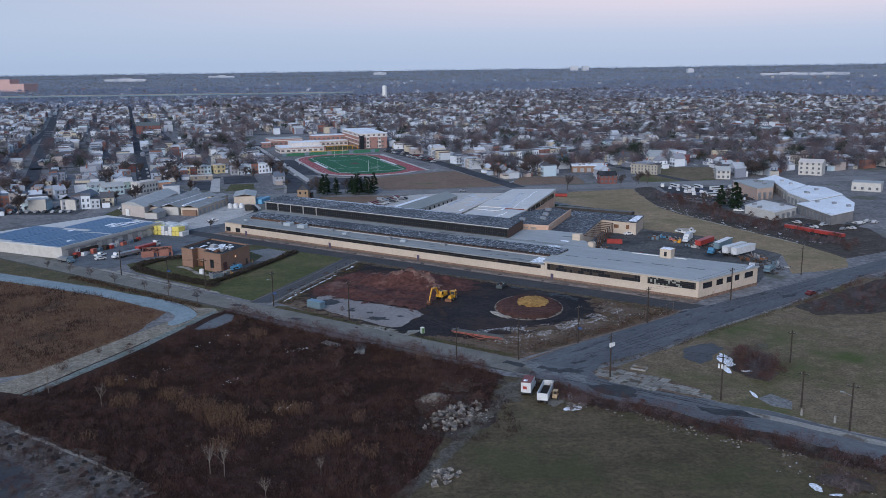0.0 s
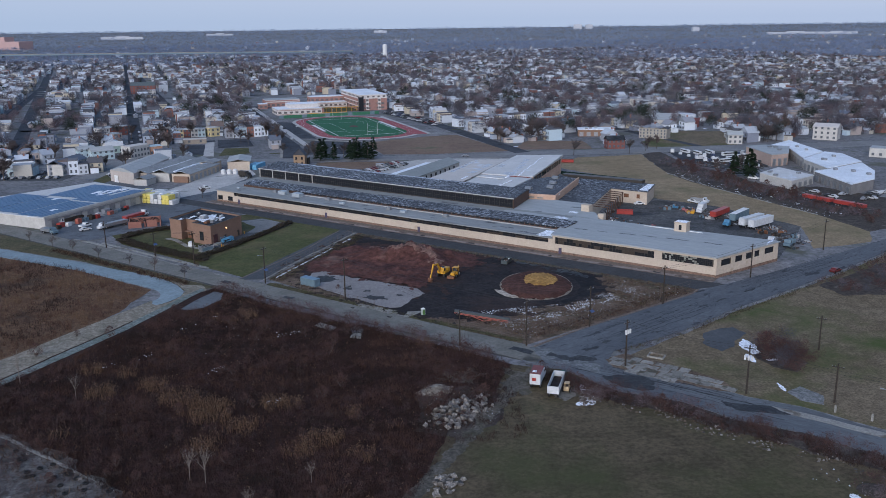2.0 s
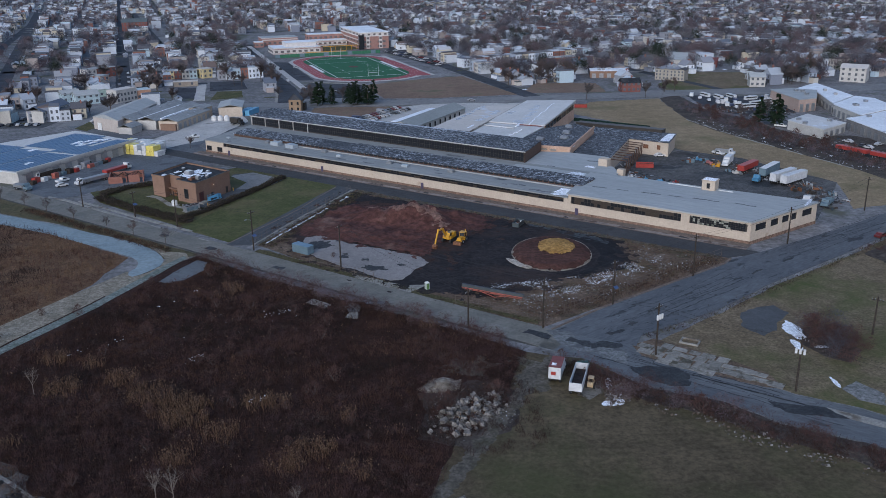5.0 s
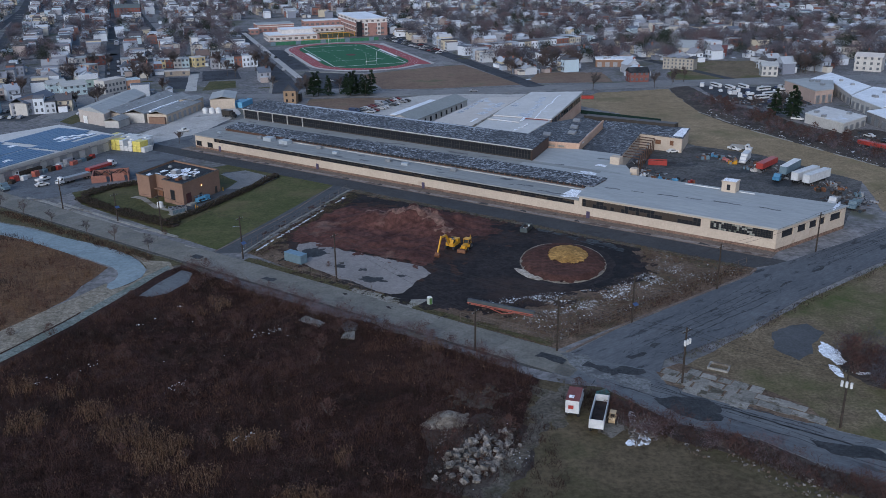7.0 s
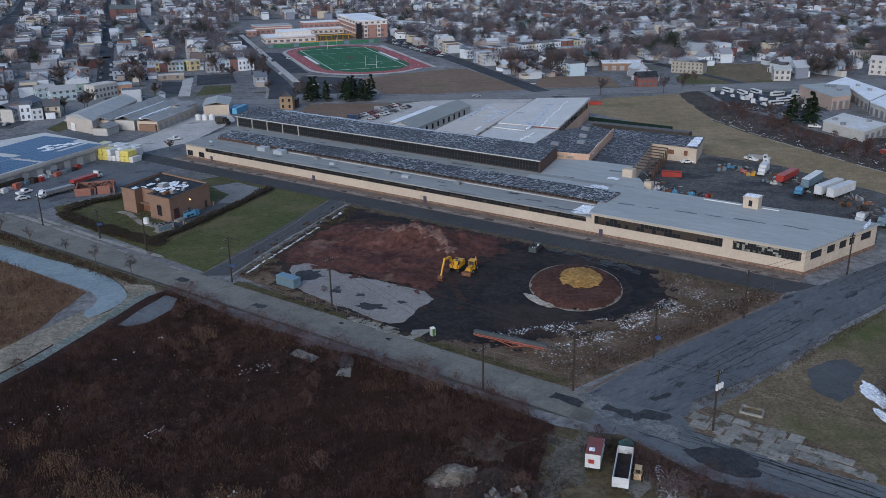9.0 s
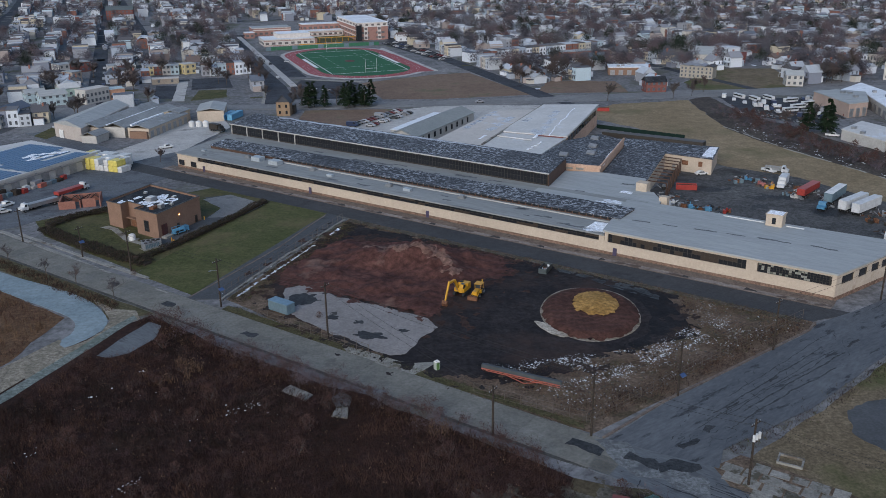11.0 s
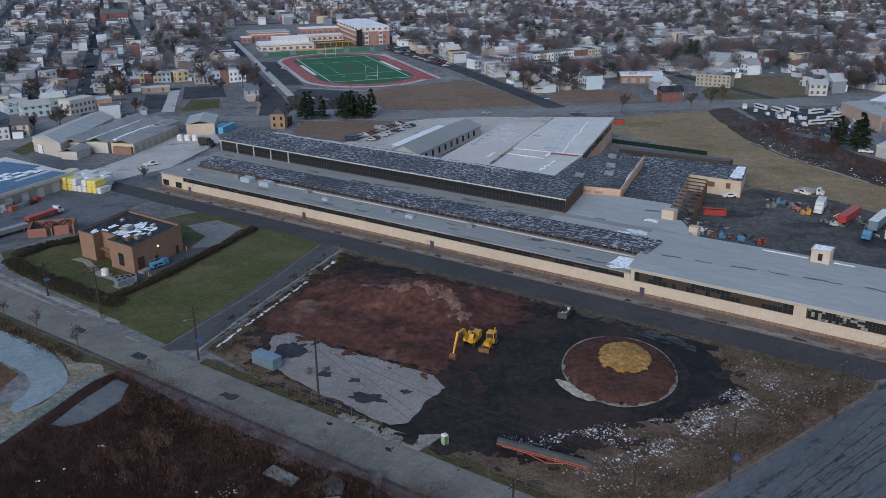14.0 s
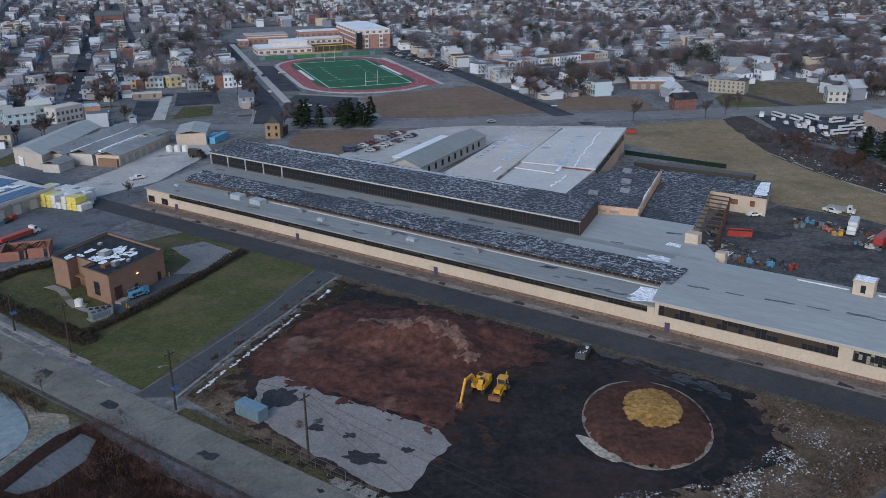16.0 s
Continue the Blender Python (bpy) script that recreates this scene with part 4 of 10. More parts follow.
for a, b in ((30, 7.5), (33.5, 8.0), (62, 7.0), (96, 5.5), (123, 6.5)):
    rv = Mesh().box(a, b, slope(b), 2.2, 1.3, 0.8).box(a + 0.2, b, slope(b) + 0.8, 1.2, 1.0, 0.25).make("roof_unit", M_metal, factory, "small grey roof ventilation unit")
# ---- brick office building ----
brick = holder("brick_office", -75.2, 332.5, 0, 0, "tan brick flat-roofed office building with snowy roof", "building")


def office_plan(u, v):
    """Place on the office plan: u along its front, v back along its side."""
    return (-0.795 * u + 0.407 * v, 0.606 * u + 0.914 * v)


OFFICE = [office_plan(*p) for p in ((0, 0), (9.9, 0), (9.9, 3.4), (17.0, 3.4), (17.0, 0.2), (23.6, 0.2), (23.6, 19.4), (0, 19.2))]
Mesh().prism(OFFICE, 0, 7.0).make("wall", M_brick, brick, "tan brick wall")
Mesh().prism([office_plan(*p) for p in ((0.3, 0.3), (9.6, 0.3), (9.6, 3.7), (17.3, 3.7), (17.3, 0.5), (23.3, 0.5), (23.3, 19.1), (0.3, 18.9))], 6.9, 7.06).make("roof", M_blackfelt, brick, "dark flat roof with melting snow")
w, cap = Mesh(), Mesh()
for (ax_, ay_), (bx_, by_) in zip(OFFICE, OFFICE[1:] + OFFICE[:1]):
    L_, r_ = math.hypot(bx_ - ax_, by_ - ay_), math.degrees(math.atan2(by_ - ay_, bx_ - ax_))
    w.box((ax_ + bx_) / 2, (ay_ + by_) / 2, 6.98, L_ + 0.15, 0.34, 0.62, r_)
    cap.box((ax_ + bx_) / 2, (ay_ + by_) / 2, 7.6, L_ + 0.3, 0.46, 0.08, r_)
w.make("parapet", M_brick, brick)
cap.make("coping", M_frame, brick, "dark metal coping")
FRONT_R, SIDE_R = math.degrees(math.atan2(0.606, -0.795)), math.degrees(math.atan2(0.914, 0.407))
for u, v, ww, z, h in ((5.2, -0.06, 1.8, 1.6, 3.1), (11.4, 3.34, 1.6, 0.9, 2.6), (15.0, 3.34, 2.2, 0.2, 2.7)):
    f = Mesh().box(*office_plan(u, v), z - 0.12, ww + 0.3, 0.14, h + 0.24, FRONT_R).make("window", M_frame, brick)
    Mesh().box(*office_plan(u, v - 0.06), z, ww, 0.1, h, FRONT_R).make("pane", M_window if u < 14 else M_rust, f)
Mesh().prism([office_plan(9.95, 1.9), office_plan(16.95, 1.9), office_plan(16.95, 3.3), office_plan(9.95, 3.3)], 2.9, 3.15).make("porch_roof", M_brick, brick, "brick-edged roof over the recessed entrance")
d_ = Mesh().box(*office_plan(-0.06, 2.6), 0.7, 2.4, 0.14, 3.2, SIDE_R).make("door", plain("maroon_paint", (0.075, 0.022, 0.02), 0.5), brick, "dark red-brown loading door")
Mesh().box(*office_plan(-0.14, 2.6), 1.9, 0.12, 0.06, 2.0, SIDE_R).make("door_joint", M_frame, d_)
Mesh().box(*office_plan(-1.0, 2.6), 0, 3.0, 1.8, 0.7, SIDE_R).make("loading_step", M_walk, brick)
for v in (8.5, 16.8):
    Mesh().box(*office_plan(-0.05, v), 0.2, 1.1, 0.12, 2.2, SIDE_R).make("side_door", M_frame, brick)
for u, v, sx, sy, h in ((12, 9, 2.6, 2.2, 1.2), (4.2, 6.0, 1.6, 1.4, 1.1), (3.0, 9.5, 0.9, 0.9, 0.6), (19, 13, 1.0, 1.0, 0.5), (7.5, 15, 1.4, 1.0, 0.5)):
    un = Mesh().box(*office_plan(u, v), 7.06, sx, sy, h, SIDE_R).make("roof_unit", M_metal, brick, "sheet-metal roof ventilator")
    Mesh().box(*office_plan(u, v), 7.06 + h, sx * 0.8, sy * 0.8, 0.08, SIDE_R).make("cover", M_white, un)
Mesh().box(*office_plan(5.6, 4.2), 7.06, 2.6, 1.4, 0.7, SIDE_R).make("rusty_unit", M_rust, brick, "collapsed rusty roof unit")

# ---- warehouse with solar roof ----
solar = holder("solar_warehouse", -148.3, 364, 0, 65.4, "low white warehouse with blue solar panels on its roof", "warehouse")
# local x along the loading wall, local y to the left
Mesh().prism([(0, 0), (61, 0), (69.5, 41), (3, 62)], 0, 4.5).make("wall", M_wallpaint, solar, "off-white block wall")
Mesh().prism([(-0.3, -0.3), (61.3, -0.3), (69.9, 41.3), (2.7, 62.4)], 4.5, 4.85).make("roof", M_paleroof, solar)
Mesh().box(30.5, -0.2, 4.3, 62, 0.35, 1.0).make("parapet", M_wallpaint, solar, "pale parapet above the loading wall")
Mesh().box(30.5, -0.42, 3.5, 58, 0.3, 0.25).make("canopy_rail", M_metal, solar)
for x in (6, 20, 33, 44, 55):
    Mesh().box(x, -0.35, 3.9, 0.5, 0.3, 0.4).make("wall_lamp", M_metal, solar)
for y0, y1, x0, x1 in [(2.0, 16.5, 1, 29.5), (17.2, 33, 3, 31.5), (33.7, 52, 5, 34.5), (1.4, 17.5, 31.5, 60), (17.7, 36, 36, 64)]:
    n = int((y1 - y0) / 2.1)
    for i in range(n):
        y = y0 + (i + 0.5) * (y1 - y0) / n
        if x0 > 30 and 9 < y < 17 and i % 2:
            Mesh().box(x0 + 7, y, 4.95, 13, 2.06, 0.12).make("solar_panel", M_solar, solar, "blue solar panel strip")
            continue
        Mesh().box((x0 + x1) / 2, y, 4.95, x1 - x0, 2.06, 0.12).make("solar_panel", M_solar, solar, "blue solar panel strip")
for k, (a, b) in enumerate([(45, 14), (48, 16), (51, 13), (53, 17), (47, 19), (56, 15), (58, 12), (50, 20), (12, 8), (30.5, 25)]):
    pts = ragged([(a - 2.0, b - 0.9), (a + 1.8, b - 1.1), (a + 1.6, b + 1.2), (a - 1.9, b + 0.8)], 0.5, 0.8, a)
    Mesh().prism(pts, 5.0, 5.10 + 0.006 * k).make("snow_remnant", M_snow, solar, "patch of snow between the panels")
for i in range(9):
    Mesh().box(5 + i * 6.4, -0.06, 0.1, 3.4, 0.12, 3.2).make("dock_door", M_metal, solar, "grey roller dock door")

# ---- sheds by the gravel yard ----
shed = holder("big_shed", -151, 467, 0, 0, "large beige metal shed with a shallow grey roof", "shed")
Mesh().prism([(-8, 7), (8, -5.5), (12, 46), (-2, 55)], 0, 6.2).make("wall", surface("beige_cladding", (0.39, 0.345, 0.315), (0.435, 0.39, 0.355), 0.3, 3.0, coords="object", bump=0.03, fine_mix=0.06), shed)
m = Mesh()
m.add([(-8.5, 7, 6.0), (8.5, -6, 6.0), (12.5, 46.4, 6.0), (-2.4, 55.5, 6.0), (0, 0.2, 8.2), (5, 51, 8.2)], [(0, 4, 5, 3), (4, 1, 2, 5), (0, 1, 4), (2, 3, 5), (0, 3, 2, 1)])
m.make("roof", M_greyroof, shed)
Mesh().box(-3.9, 3.4, 0, 3.2, 0.2, 3.6, -38).make("door", M_white, shed)
M_mottled = surface("mottled_roofing", (0.2040, 0.2136, 0.2184), (0.2820, 0.2940, 0.2976), 0.1, 1.5, coords="object", stain=(0.4320, 0.4560, 0.4920), stain_scale=0.25, stain_at=0.62, stain_soft=0.04, bump=0.05, fine_mix=0.12)
work = holder("workshop_block", -128, 478, 0, 0, "run of joined workshops with patched grey gable roofs", "workshop")
for i, (x, y, sx, sy, h, rise_, r) in enumerate([(-8.5, 16, 52, 10, 4.8, 1.8, 76), (1.5, 14, 46, 10, 4.4, 1.8, 76), (11, 6, 34, 10, 4.2, 1.4, 76), (-10, -15, 9, 7, 3.2, 1.4, 76), (14.5, 24, 10, 8, 5.2, 0.8, 76)]):
    wl_ = Mesh().box(x, y, 0, sx, sy, h, r).make("wall", M_wallpaint if i % 2 else M_beige, work)
    Mesh().gable(x, y, h, sx, sy, rise_, rot=r).make("roof", M_mottled, work)
    if i == 2:
        for k in range(7):
            f = (k + 0.5) / 7 - 0.5
            c_, s_ = math.cos(radians(r)), math.sin(radians(r))
            Mesh().box(x + c_ * f * sx + s_ * (sy / 2 + 0.05), y + s_ * f * sx - c_ * (sy / 2 + 0.05), 0.2, 2.6, 0.15, 2.8, r).make("roller_door", M_metal, work)
for x, y, L, r in ((-3.6, 15.5, 44, 76), (6.4, 11, 34, 76)):
    Mesh().prism(ragged([(x - 0.5 - L * 0.12, y - L * 0.485), (x + 0.6 - L * 0.12, y - L * 0.485), (x + 0.7 + L * 0.12, y + L * 0.485), (x - 0.5 + L * 0.12, y + L * 0.485)], 1.2, 0.5, x), 4.4, 5.0).make("snow_strip", M_snow, work, "snow lying in the roof valley")
for k in range(9):
    u = -20 + k * 5.2
    Mesh().box(-8.5 + u * 0.24 + (1.6 if k % 2 else -2.0), 16 + u * 0.97, 5.6, 1.4, 1.0, 0.7, 76).make("skylight", M_metal, work)
Mesh().box(7.5, -10.5, 0, 8, 3.0, 3.0, -14).make("lean_to", M_brick, work, "low tan lean-to at the workshop front")
s3 = holder("yard_shed", -99, 510, 0, 0, "beige yard shed with a pale metal roof", "shed")
Mesh().box(0, 0, 0, 12, 20, 5, 8).make("wall", M_beige, s3)
Mesh().gable(0, 0, 5, 20, 12, 1.2, rot=98).make("roof", M_greyroof, s3)
th = holder("gatehouse", -65.5, 514, 0, -3, "narrow tan gatehouse with a dark hipped roof", "house")
Mesh().box(0, 0, 0, 6.4, 6.4, 6.6).make("wall", surface("tan_stucco", (0.2295, 0.1573, 0.1020), (0.2805, 0.1955, 0.1292), 0.5, 3.0, coords="object", fine_mix=0.08), th)
Mesh().gable(0, 0, 6.6, 6.4, 6.4, 3.4, 0.5, 0.25, rot=90).add([(-3.2, -3.2, 6.6), (3.2, -3.2, 6.6), (0, -3.2, 10.0), (-3.2, 3.2, 6.6), (3.2, 3.2, 6.6), (0, 3.2, 10.0)], [(0, 1, 2), (4, 3, 5)]).make("roof", plain("slate", (0.045, 0.05, 0.062), 0.7), th, "steep dark slate gable roof")
Mesh().box(1.8, 5.5, 0, 5, 5, 4.0).make("annex", M_frame, th)
for x in (-1.6, 1.6):
    for z in (1.0, 4.0):
        Mesh().box(x, -3.22, z, 1.0, 0.08, 1.5).make("window", M_window, th)
M_whiteroof = surface("white_membrane", (0.60, 0.63, 0.67), (0.72, 0.75, 0.79), 0.06, 1.0, stain=(0.42, 0.45, 0.48), stain_scale=0.1, stain_at=0.62, bump=0.03, fine_mix=0.08)
gr = holder("green_roof_hall", 5.0, 467.7, 0, 62, "long low hall with a grey-green gable roof", "hall")
Mesh().box(0, 0, 0, 56, 13, 4.4).add([(-28, -6.5, 4.4), (-28, 6.5, 4.4), (-28, 0, 6.7)], [(1, 0, 2)]).make("wall", M_wallpaint, gr)
Mesh().box(4, 9.2, 0, 40, 5, 3.6).make("side_aisle", M_wallpaint, gr)
Mesh().box(4, 9.2, 3.6, 40.4, 5.4, 0.3).make("aisle_roof", M_whiteroof, gr, "white flat roof of the side aisle")
Mesh().gable(0, 0, 4.4, 56, 13, 2.3).make("roof", surface("green_grey_roofing", (0.225, 0.243, 0.242), (0.262, 0.28, 0.277), 0.1, 2.0, coords="object", fine_mix=0.12), gr)
for i in range(9):
    Mesh().box(-22 + i * 5.4, -6.55, 1.3, 1.5, 0.1, 2.2).make("window", M_window, gr)

M_fencegreen = plain("green_mesh", (0.045, 0.15, 0.09), 0.8, spec=0.1)
# ---- school, track and field ----
sch = holder("school", -100, 850, 0, 18, "red brick school with pale bands and flat white roofs", "school")


M_schoolwin = plain("tinted_school_glazing", (0.15, 0.135, 0.135), 0.25, spec=0.4)


def block(x, y, sx, sy, h, name="wing", floors=3, mat=None, roof=None, bays=0):
    """A school wing with a flat roof, a pale coping and windows to the front and one side."""
    wng = Mesh().box(x, y, 0, sx, sy, h).make(name, mat or M_schoolbrick, sch)
    Mesh().box(x, y, h, sx + 0.5, sy + 0.5, 0.35).make("coping", M_bandstone, wng)
    Mesh().box(x, y, h + 0.3, sx - 0.3, sy - 0.3, 0.12).make("roof", roof or M_whiteroof, wng)
    n = bays or max(2, int(sx / 4.5))
    m = max(2, int(sy / 5.5))
    for k in range(floors):
        z = 1.3 + k * 3.9
        if z + 1.8 > h:
            break
        for i in range(n):
            Mesh().box(x - sx / 2 + (i + 0.5) * sx / n, y - sy / 2 - 0.05, z, sx / n * 0.55, 0.1, 1.7).make("window", M_schoolwin, wng)
        for i in range(m):
            Mesh().box(x - sx / 2 - 0.05, y - sy / 2 + (i + 0.5) * sy / m, z, 0.1, sy / m * 0.5, 1.7).make("window", M_schoolwin, wng)
    return wng


M_bandstone = plain("pale_stone", (0.57, 0.53, 0.50), 0.8, spec=0.1)
M_schoolbrick = surface("school_brick", (0.285, 0.155, 0.132), (0.335, 0.195, 0.168), 0.3, 4.0, coords="object", bump=0.05, fine_mix=0.12)
tall = block(52, -5, 26, 72, 10.6, "tall_wing", 3, None, None, 2)
top = Mesh().box(52, -5, 10.9, 25.4, 71.4, 3.0).make("top_storey", M_bandstone, sch, "pale top storey with a white roof")
Mesh().box(52, -5, 13.9, 26.2, 72.2, 0.4).make("roof", M_whiteroof, top)
for i in range(14):
    Mesh().box(39.25, -38 + i * 5.1, 11.5, 0.12, 2.8, 1.5).make("window", M_schoolwin, top)
for i in range(5):
    Mesh().box(42.2 + i * 5, -40.75, 11.5, 2.2, 0.12, 1.5).make("window", M_schoolwin, top)
for z in (3.4, 7.3):
    Mesh().box(38.9, -5, z, 0.25, 72, 0.7).make("pale_band", M_bandstone, sch, "pale stone band")
for x in (46.2, 57.6):
    st_ = Mesh().box(x, -41.12, 0.4, 3.0, 0.3, 10.2).make("window_bay", M_bandstone, sch, "pale stone window bay")
    for k in range(3):
        Mesh().box(x, -41.3, 1.2 + k * 3.5, 2.2, 0.1, 1.9).make("window", M_schoolwin, st_)
Mesh().box(40.0, -41.6, 0, 4.2, 3.2, 12.2).make("stair_tower", M_window, sch, "dark glazed stair tower")
block(22, 27, 33, 15, 8.8, "middle_wing", 2)
block(20, 10, 36, 12, 4.6, "front_wing", 1, M_bandstone)
for z in (1.1, 3.5):
    Mesh().box(20, 3.9, z, 36.2, 0.2, 0.35).make("brick_band", M_schoolbrick, sch)
block(-19, 40, 33, 22, 6.4, "rear_wing", 1, None, M_greyroof)
Mesh().box(-19, 28.9, 4.6, 33.2, 0.2, 0.8).make("pale_band", M_bandstone, sch, "pale stone band")
block(-40, 20, 8, 10, 4.4, "side_wing", 1)
block(-18, -36, 40, 28, 4.8, "hall_wing", 1, M_bandstone)
for z in (0.4, 3.9):
    Mesh().box(-18, -50.1, z, 40.2, 0.2, 0.4).make("brick_band", M_schoolbrick, sch)
block(-13, -33, 26, 20, 8.2, "hall_upper", 1, M_bandstone)
Mesh().box(2.5, -47.5, 0, 3.0, 4.0, 4.4).make("porch_wall", M_schoolbrick, sch)
can = Mesh().box(22, -40, 3.6, 31, 2.4, 0.35).make("canopy", M_yellow, sch, "long yellow walkway canopy")
for i in range(7):
    Mesh().box(8 + i * 4.7, -40, 0, 0.3, 0.3, 3.6).make("canopy_post", M_yellow, can)
sheet("school_lawn", [(-92, 808), (-50, 826), (-66, 868), (-102, 858)], 0.1, M_lawn, "green courtyard lawn of the school", "lawn", (3, 0.5))
gf = holder("green_fence", -64, 782, 0, 18, "green mesh fence panels beside the track", "fence")
for k in range(22):
    Mesh().box(-52 + k * 4, 0, 0, 3.9, 0.1, 2.6).make("panel", M_fencegreen if k % 5 else M_teal, gf)
trk = holder("running_track", -47.8, 701, 0, 18, "red running track round a green field", "track", kind="structure")


def stad(L, R, n=20):
    pts = [(R * math.cos(math.pi * i / n), L / 2 + R * math.sin(math.pi * i / n)) for i in range(n + 1)]
    return pts + [(-x, -y) for x, y in pts]


Mesh().prism(stad(83, 39.8), -0.2, 0.10).make("verge", M_gravel, trk)
Mesh().prism(stad(82, 37), -0.2, 0.16).make("lane_surface", M_track, trk, "brick-red track surface")
Mesh().prism([(28, -66), (38, -66), (38, 24), (28, 30)], -0.2, 0.152).make("sprint_lane", M_track, trk, "brick-red sprint straight beside the track")
Mesh().prism([(38, -66), (41, -66), (41, 60), (38, 60)], -0.2, 0.13).make("verge", M_gravel, trk)
Mesh().prism(stad(82, 29), -0.2, 0.22).make("turf", M_green, trk, "green artificial turf")
lines = Mesh()
for i in range(-10, 11):
    for x in (-20, 20):
        lines.box(x * 0.62, i * 4.57, 0.22, 1.6, 0.5, 0.03) if i % 2 == 0 and abs(i) < 9 else None
lines.box(-24.6, 0, 0.22, 0.5, 110, 0.03).box(24.6, 0, 0.22, 0.5, 110, 0.03)
lines.box(-27.5, 0, 0.22, 2.4, 46, 0.03).box(27.5, 0, 0.22, 2.4, 46, 0.03)
for y in (-55, 55):
    lines.box(0, y, 0.22, 49, 0.6, 0.03)
lines.box(0, -28, 0.22, 49, 0.16, 0.02).box(0, 28, 0.22, 49, 0.16, 0.02)
lines.make("line_marks", M_white, trk)
Mesh().prism([(3.4 * math.cos(i * 0.3927), 5.2 * math.sin(i * 0.3927)) for i in range(16)], 0.2, 0.235).make("centre_mark", plain("midfield_red", (0.12, 0.055, 0.05), 0.8, spec=0.1), trk, "dull red oval mark at midfield")
for r_ in (31.0, 33.0, 35.0):
    lane, a_, b_ = Mesh(), stad(82, r_), stad(82, r_ + 0.06)
    n_ = len(a_)
    lane.add([(x, y, 0.166) for x, y in a_] + [(x, y, 0.166) for x, y in b_], [(i, n_ + i, n_ + (i + 1) % n_, (i + 1) % n_) for i in range(n_)])
    lane.make("lane_line", M_white, trk)
for y in (-56, 56):
    g = Mesh()
    for x in (-3.6, 3.6):
        g.tube((x, y, 0.2), (x, y, 2.6), 0.1)
        g.tube((x, y, 2.6), (x, y, 8.5), 0.08)
    g.tube((-3.6, y, 2.6), (3.6, y, 2.6), 0.1)
    tagged(g.make("goal_post", M_white), "white steel football goal post", "goal post", "goal posts").matrix_basis = trk.matrix_basis

# ---- town: houses, trees, streets ----
NO_HOUSE = [[(-170, 880), (-70, 535), (64, 548), (-40, 900), (-100, 1010), (-190, 1000)],
            [(-300, 300), (-240, 470), (-172, 500), (-150, 540), (-70, 560), (60, 562), (140, 575), (145, 545), (300, 560), (460, 560), (460, 100), (-300, 100)],
            [(60, 556), (74, 604), (114, 600), (135, 566), (150, 600), (186, 642), (220, 638), (214, 560)],
            [(-90, 545), (-70, 640), (-115, 640), (-130, 545)],
            [(28, 672), (30, 702), (134, 752), (140, 690), (92, 668)], [(105, 606), (105, 632), (140, 634), (185, 622), (185, 600)],
            [(175, 655), (180, 705), (228, 690), (222, 652)], [(258, 572), (260, 608), (290, 602), (288, 570)], [(-405, 1020), (-400, 1070), (-280, 1085), (-280, 1030)], [(122, 690), (122, 708), (140, 710), (140, 690)],
            [(-212, 540), (-160, 540), (-150, 575), (-178, 592), (-212, 575)], [(-240, 610), (-228, 645), (-242, 660), (-226, 688), (-208, 672), (-198, 612)],
            [(-196, 640), (-176, 646), (-136, 640), (-134, 666), (-180, 670), (-202, 662)], [(-162, 560), (-105, 555), (-105, 640), (-162, 640)]]


def free(p, margin=0.0):
    return not any(inside(p, z) for z in NO_HOUSE)


STREETS_B = [-470, -415, -360, -300, -245, -190, -140, -95, -40, 10, 62, 115, 175] + list(range(234, 1300, 56))
CLEAR_B = (-95, 10, 115, 234, 346, 514, 682, 906)
AVENUES = [((617, 10), (850, 10)), ((850, 10), (905, 44)), ((905, 44), (1420, 28)), ((640, -64), (1800, -119)), ((760, -70), (760, 10))]


def on_avenue(p, gap):
    """Whether a place lies within gap of one of the wide town streets."""
    a, b = -0.309 * p[0] + 0.951 * p[1], 0.951 * p[0] + 0.309 * p[1]
    for (a0, b0), (a1, b1) in AVENUES:
        t = max(0.0, min(1.0, ((a - a0) * (a1 - a0) + (b - b0) * (b1 - b0)) / ((a1 - a0) ** 2 + (b1 - b0) ** 2)))
        if math.hypot(a - a0 - t * (a1 - a0), b - b0 - t * (b1 - b0)) < gap:
            return True
    return False


rnd = random.Random(11)
spots = []


def try_house(p, kind, r):
    if abs(p[0]) < p[1] * 0.56 + 20 and free(p) and not on_avenue(p, 12):
        spots.append((math.hypot(p[0], p[1] - 100), p, kind, r))


def row(a, b, da, db, length, turn):
    """One uneven row of houses from a, b on, in the direction da, db."""
    k = 0.0
    while k < length:
        dense = b < 115
        kind = rnd.choice((0, 1, 2, 2, 2, 0)) if dense else rnd.choice((0, 0, 1, 1, 2, 3))
        run = rnd.randint(3, 7) if kind == 2 else 1
        off = rnd.uniform(-2, 4)
        for _ in range(run):
            p = town(a + da * k + db * off, b + db * k + da * off)
            k += 5.0 if kind == 2 else 9.5
            if k > length + 6:
                break
            try_house(p, kind, turn + rnd.uniform(-3, 3) * (kind != 2) + (90 if kind != 2 and rnd.random() < 0.15 else 0))
        k += rnd.uniform(1.0, 4.0) if dense else rnd.uniform(2, 16)


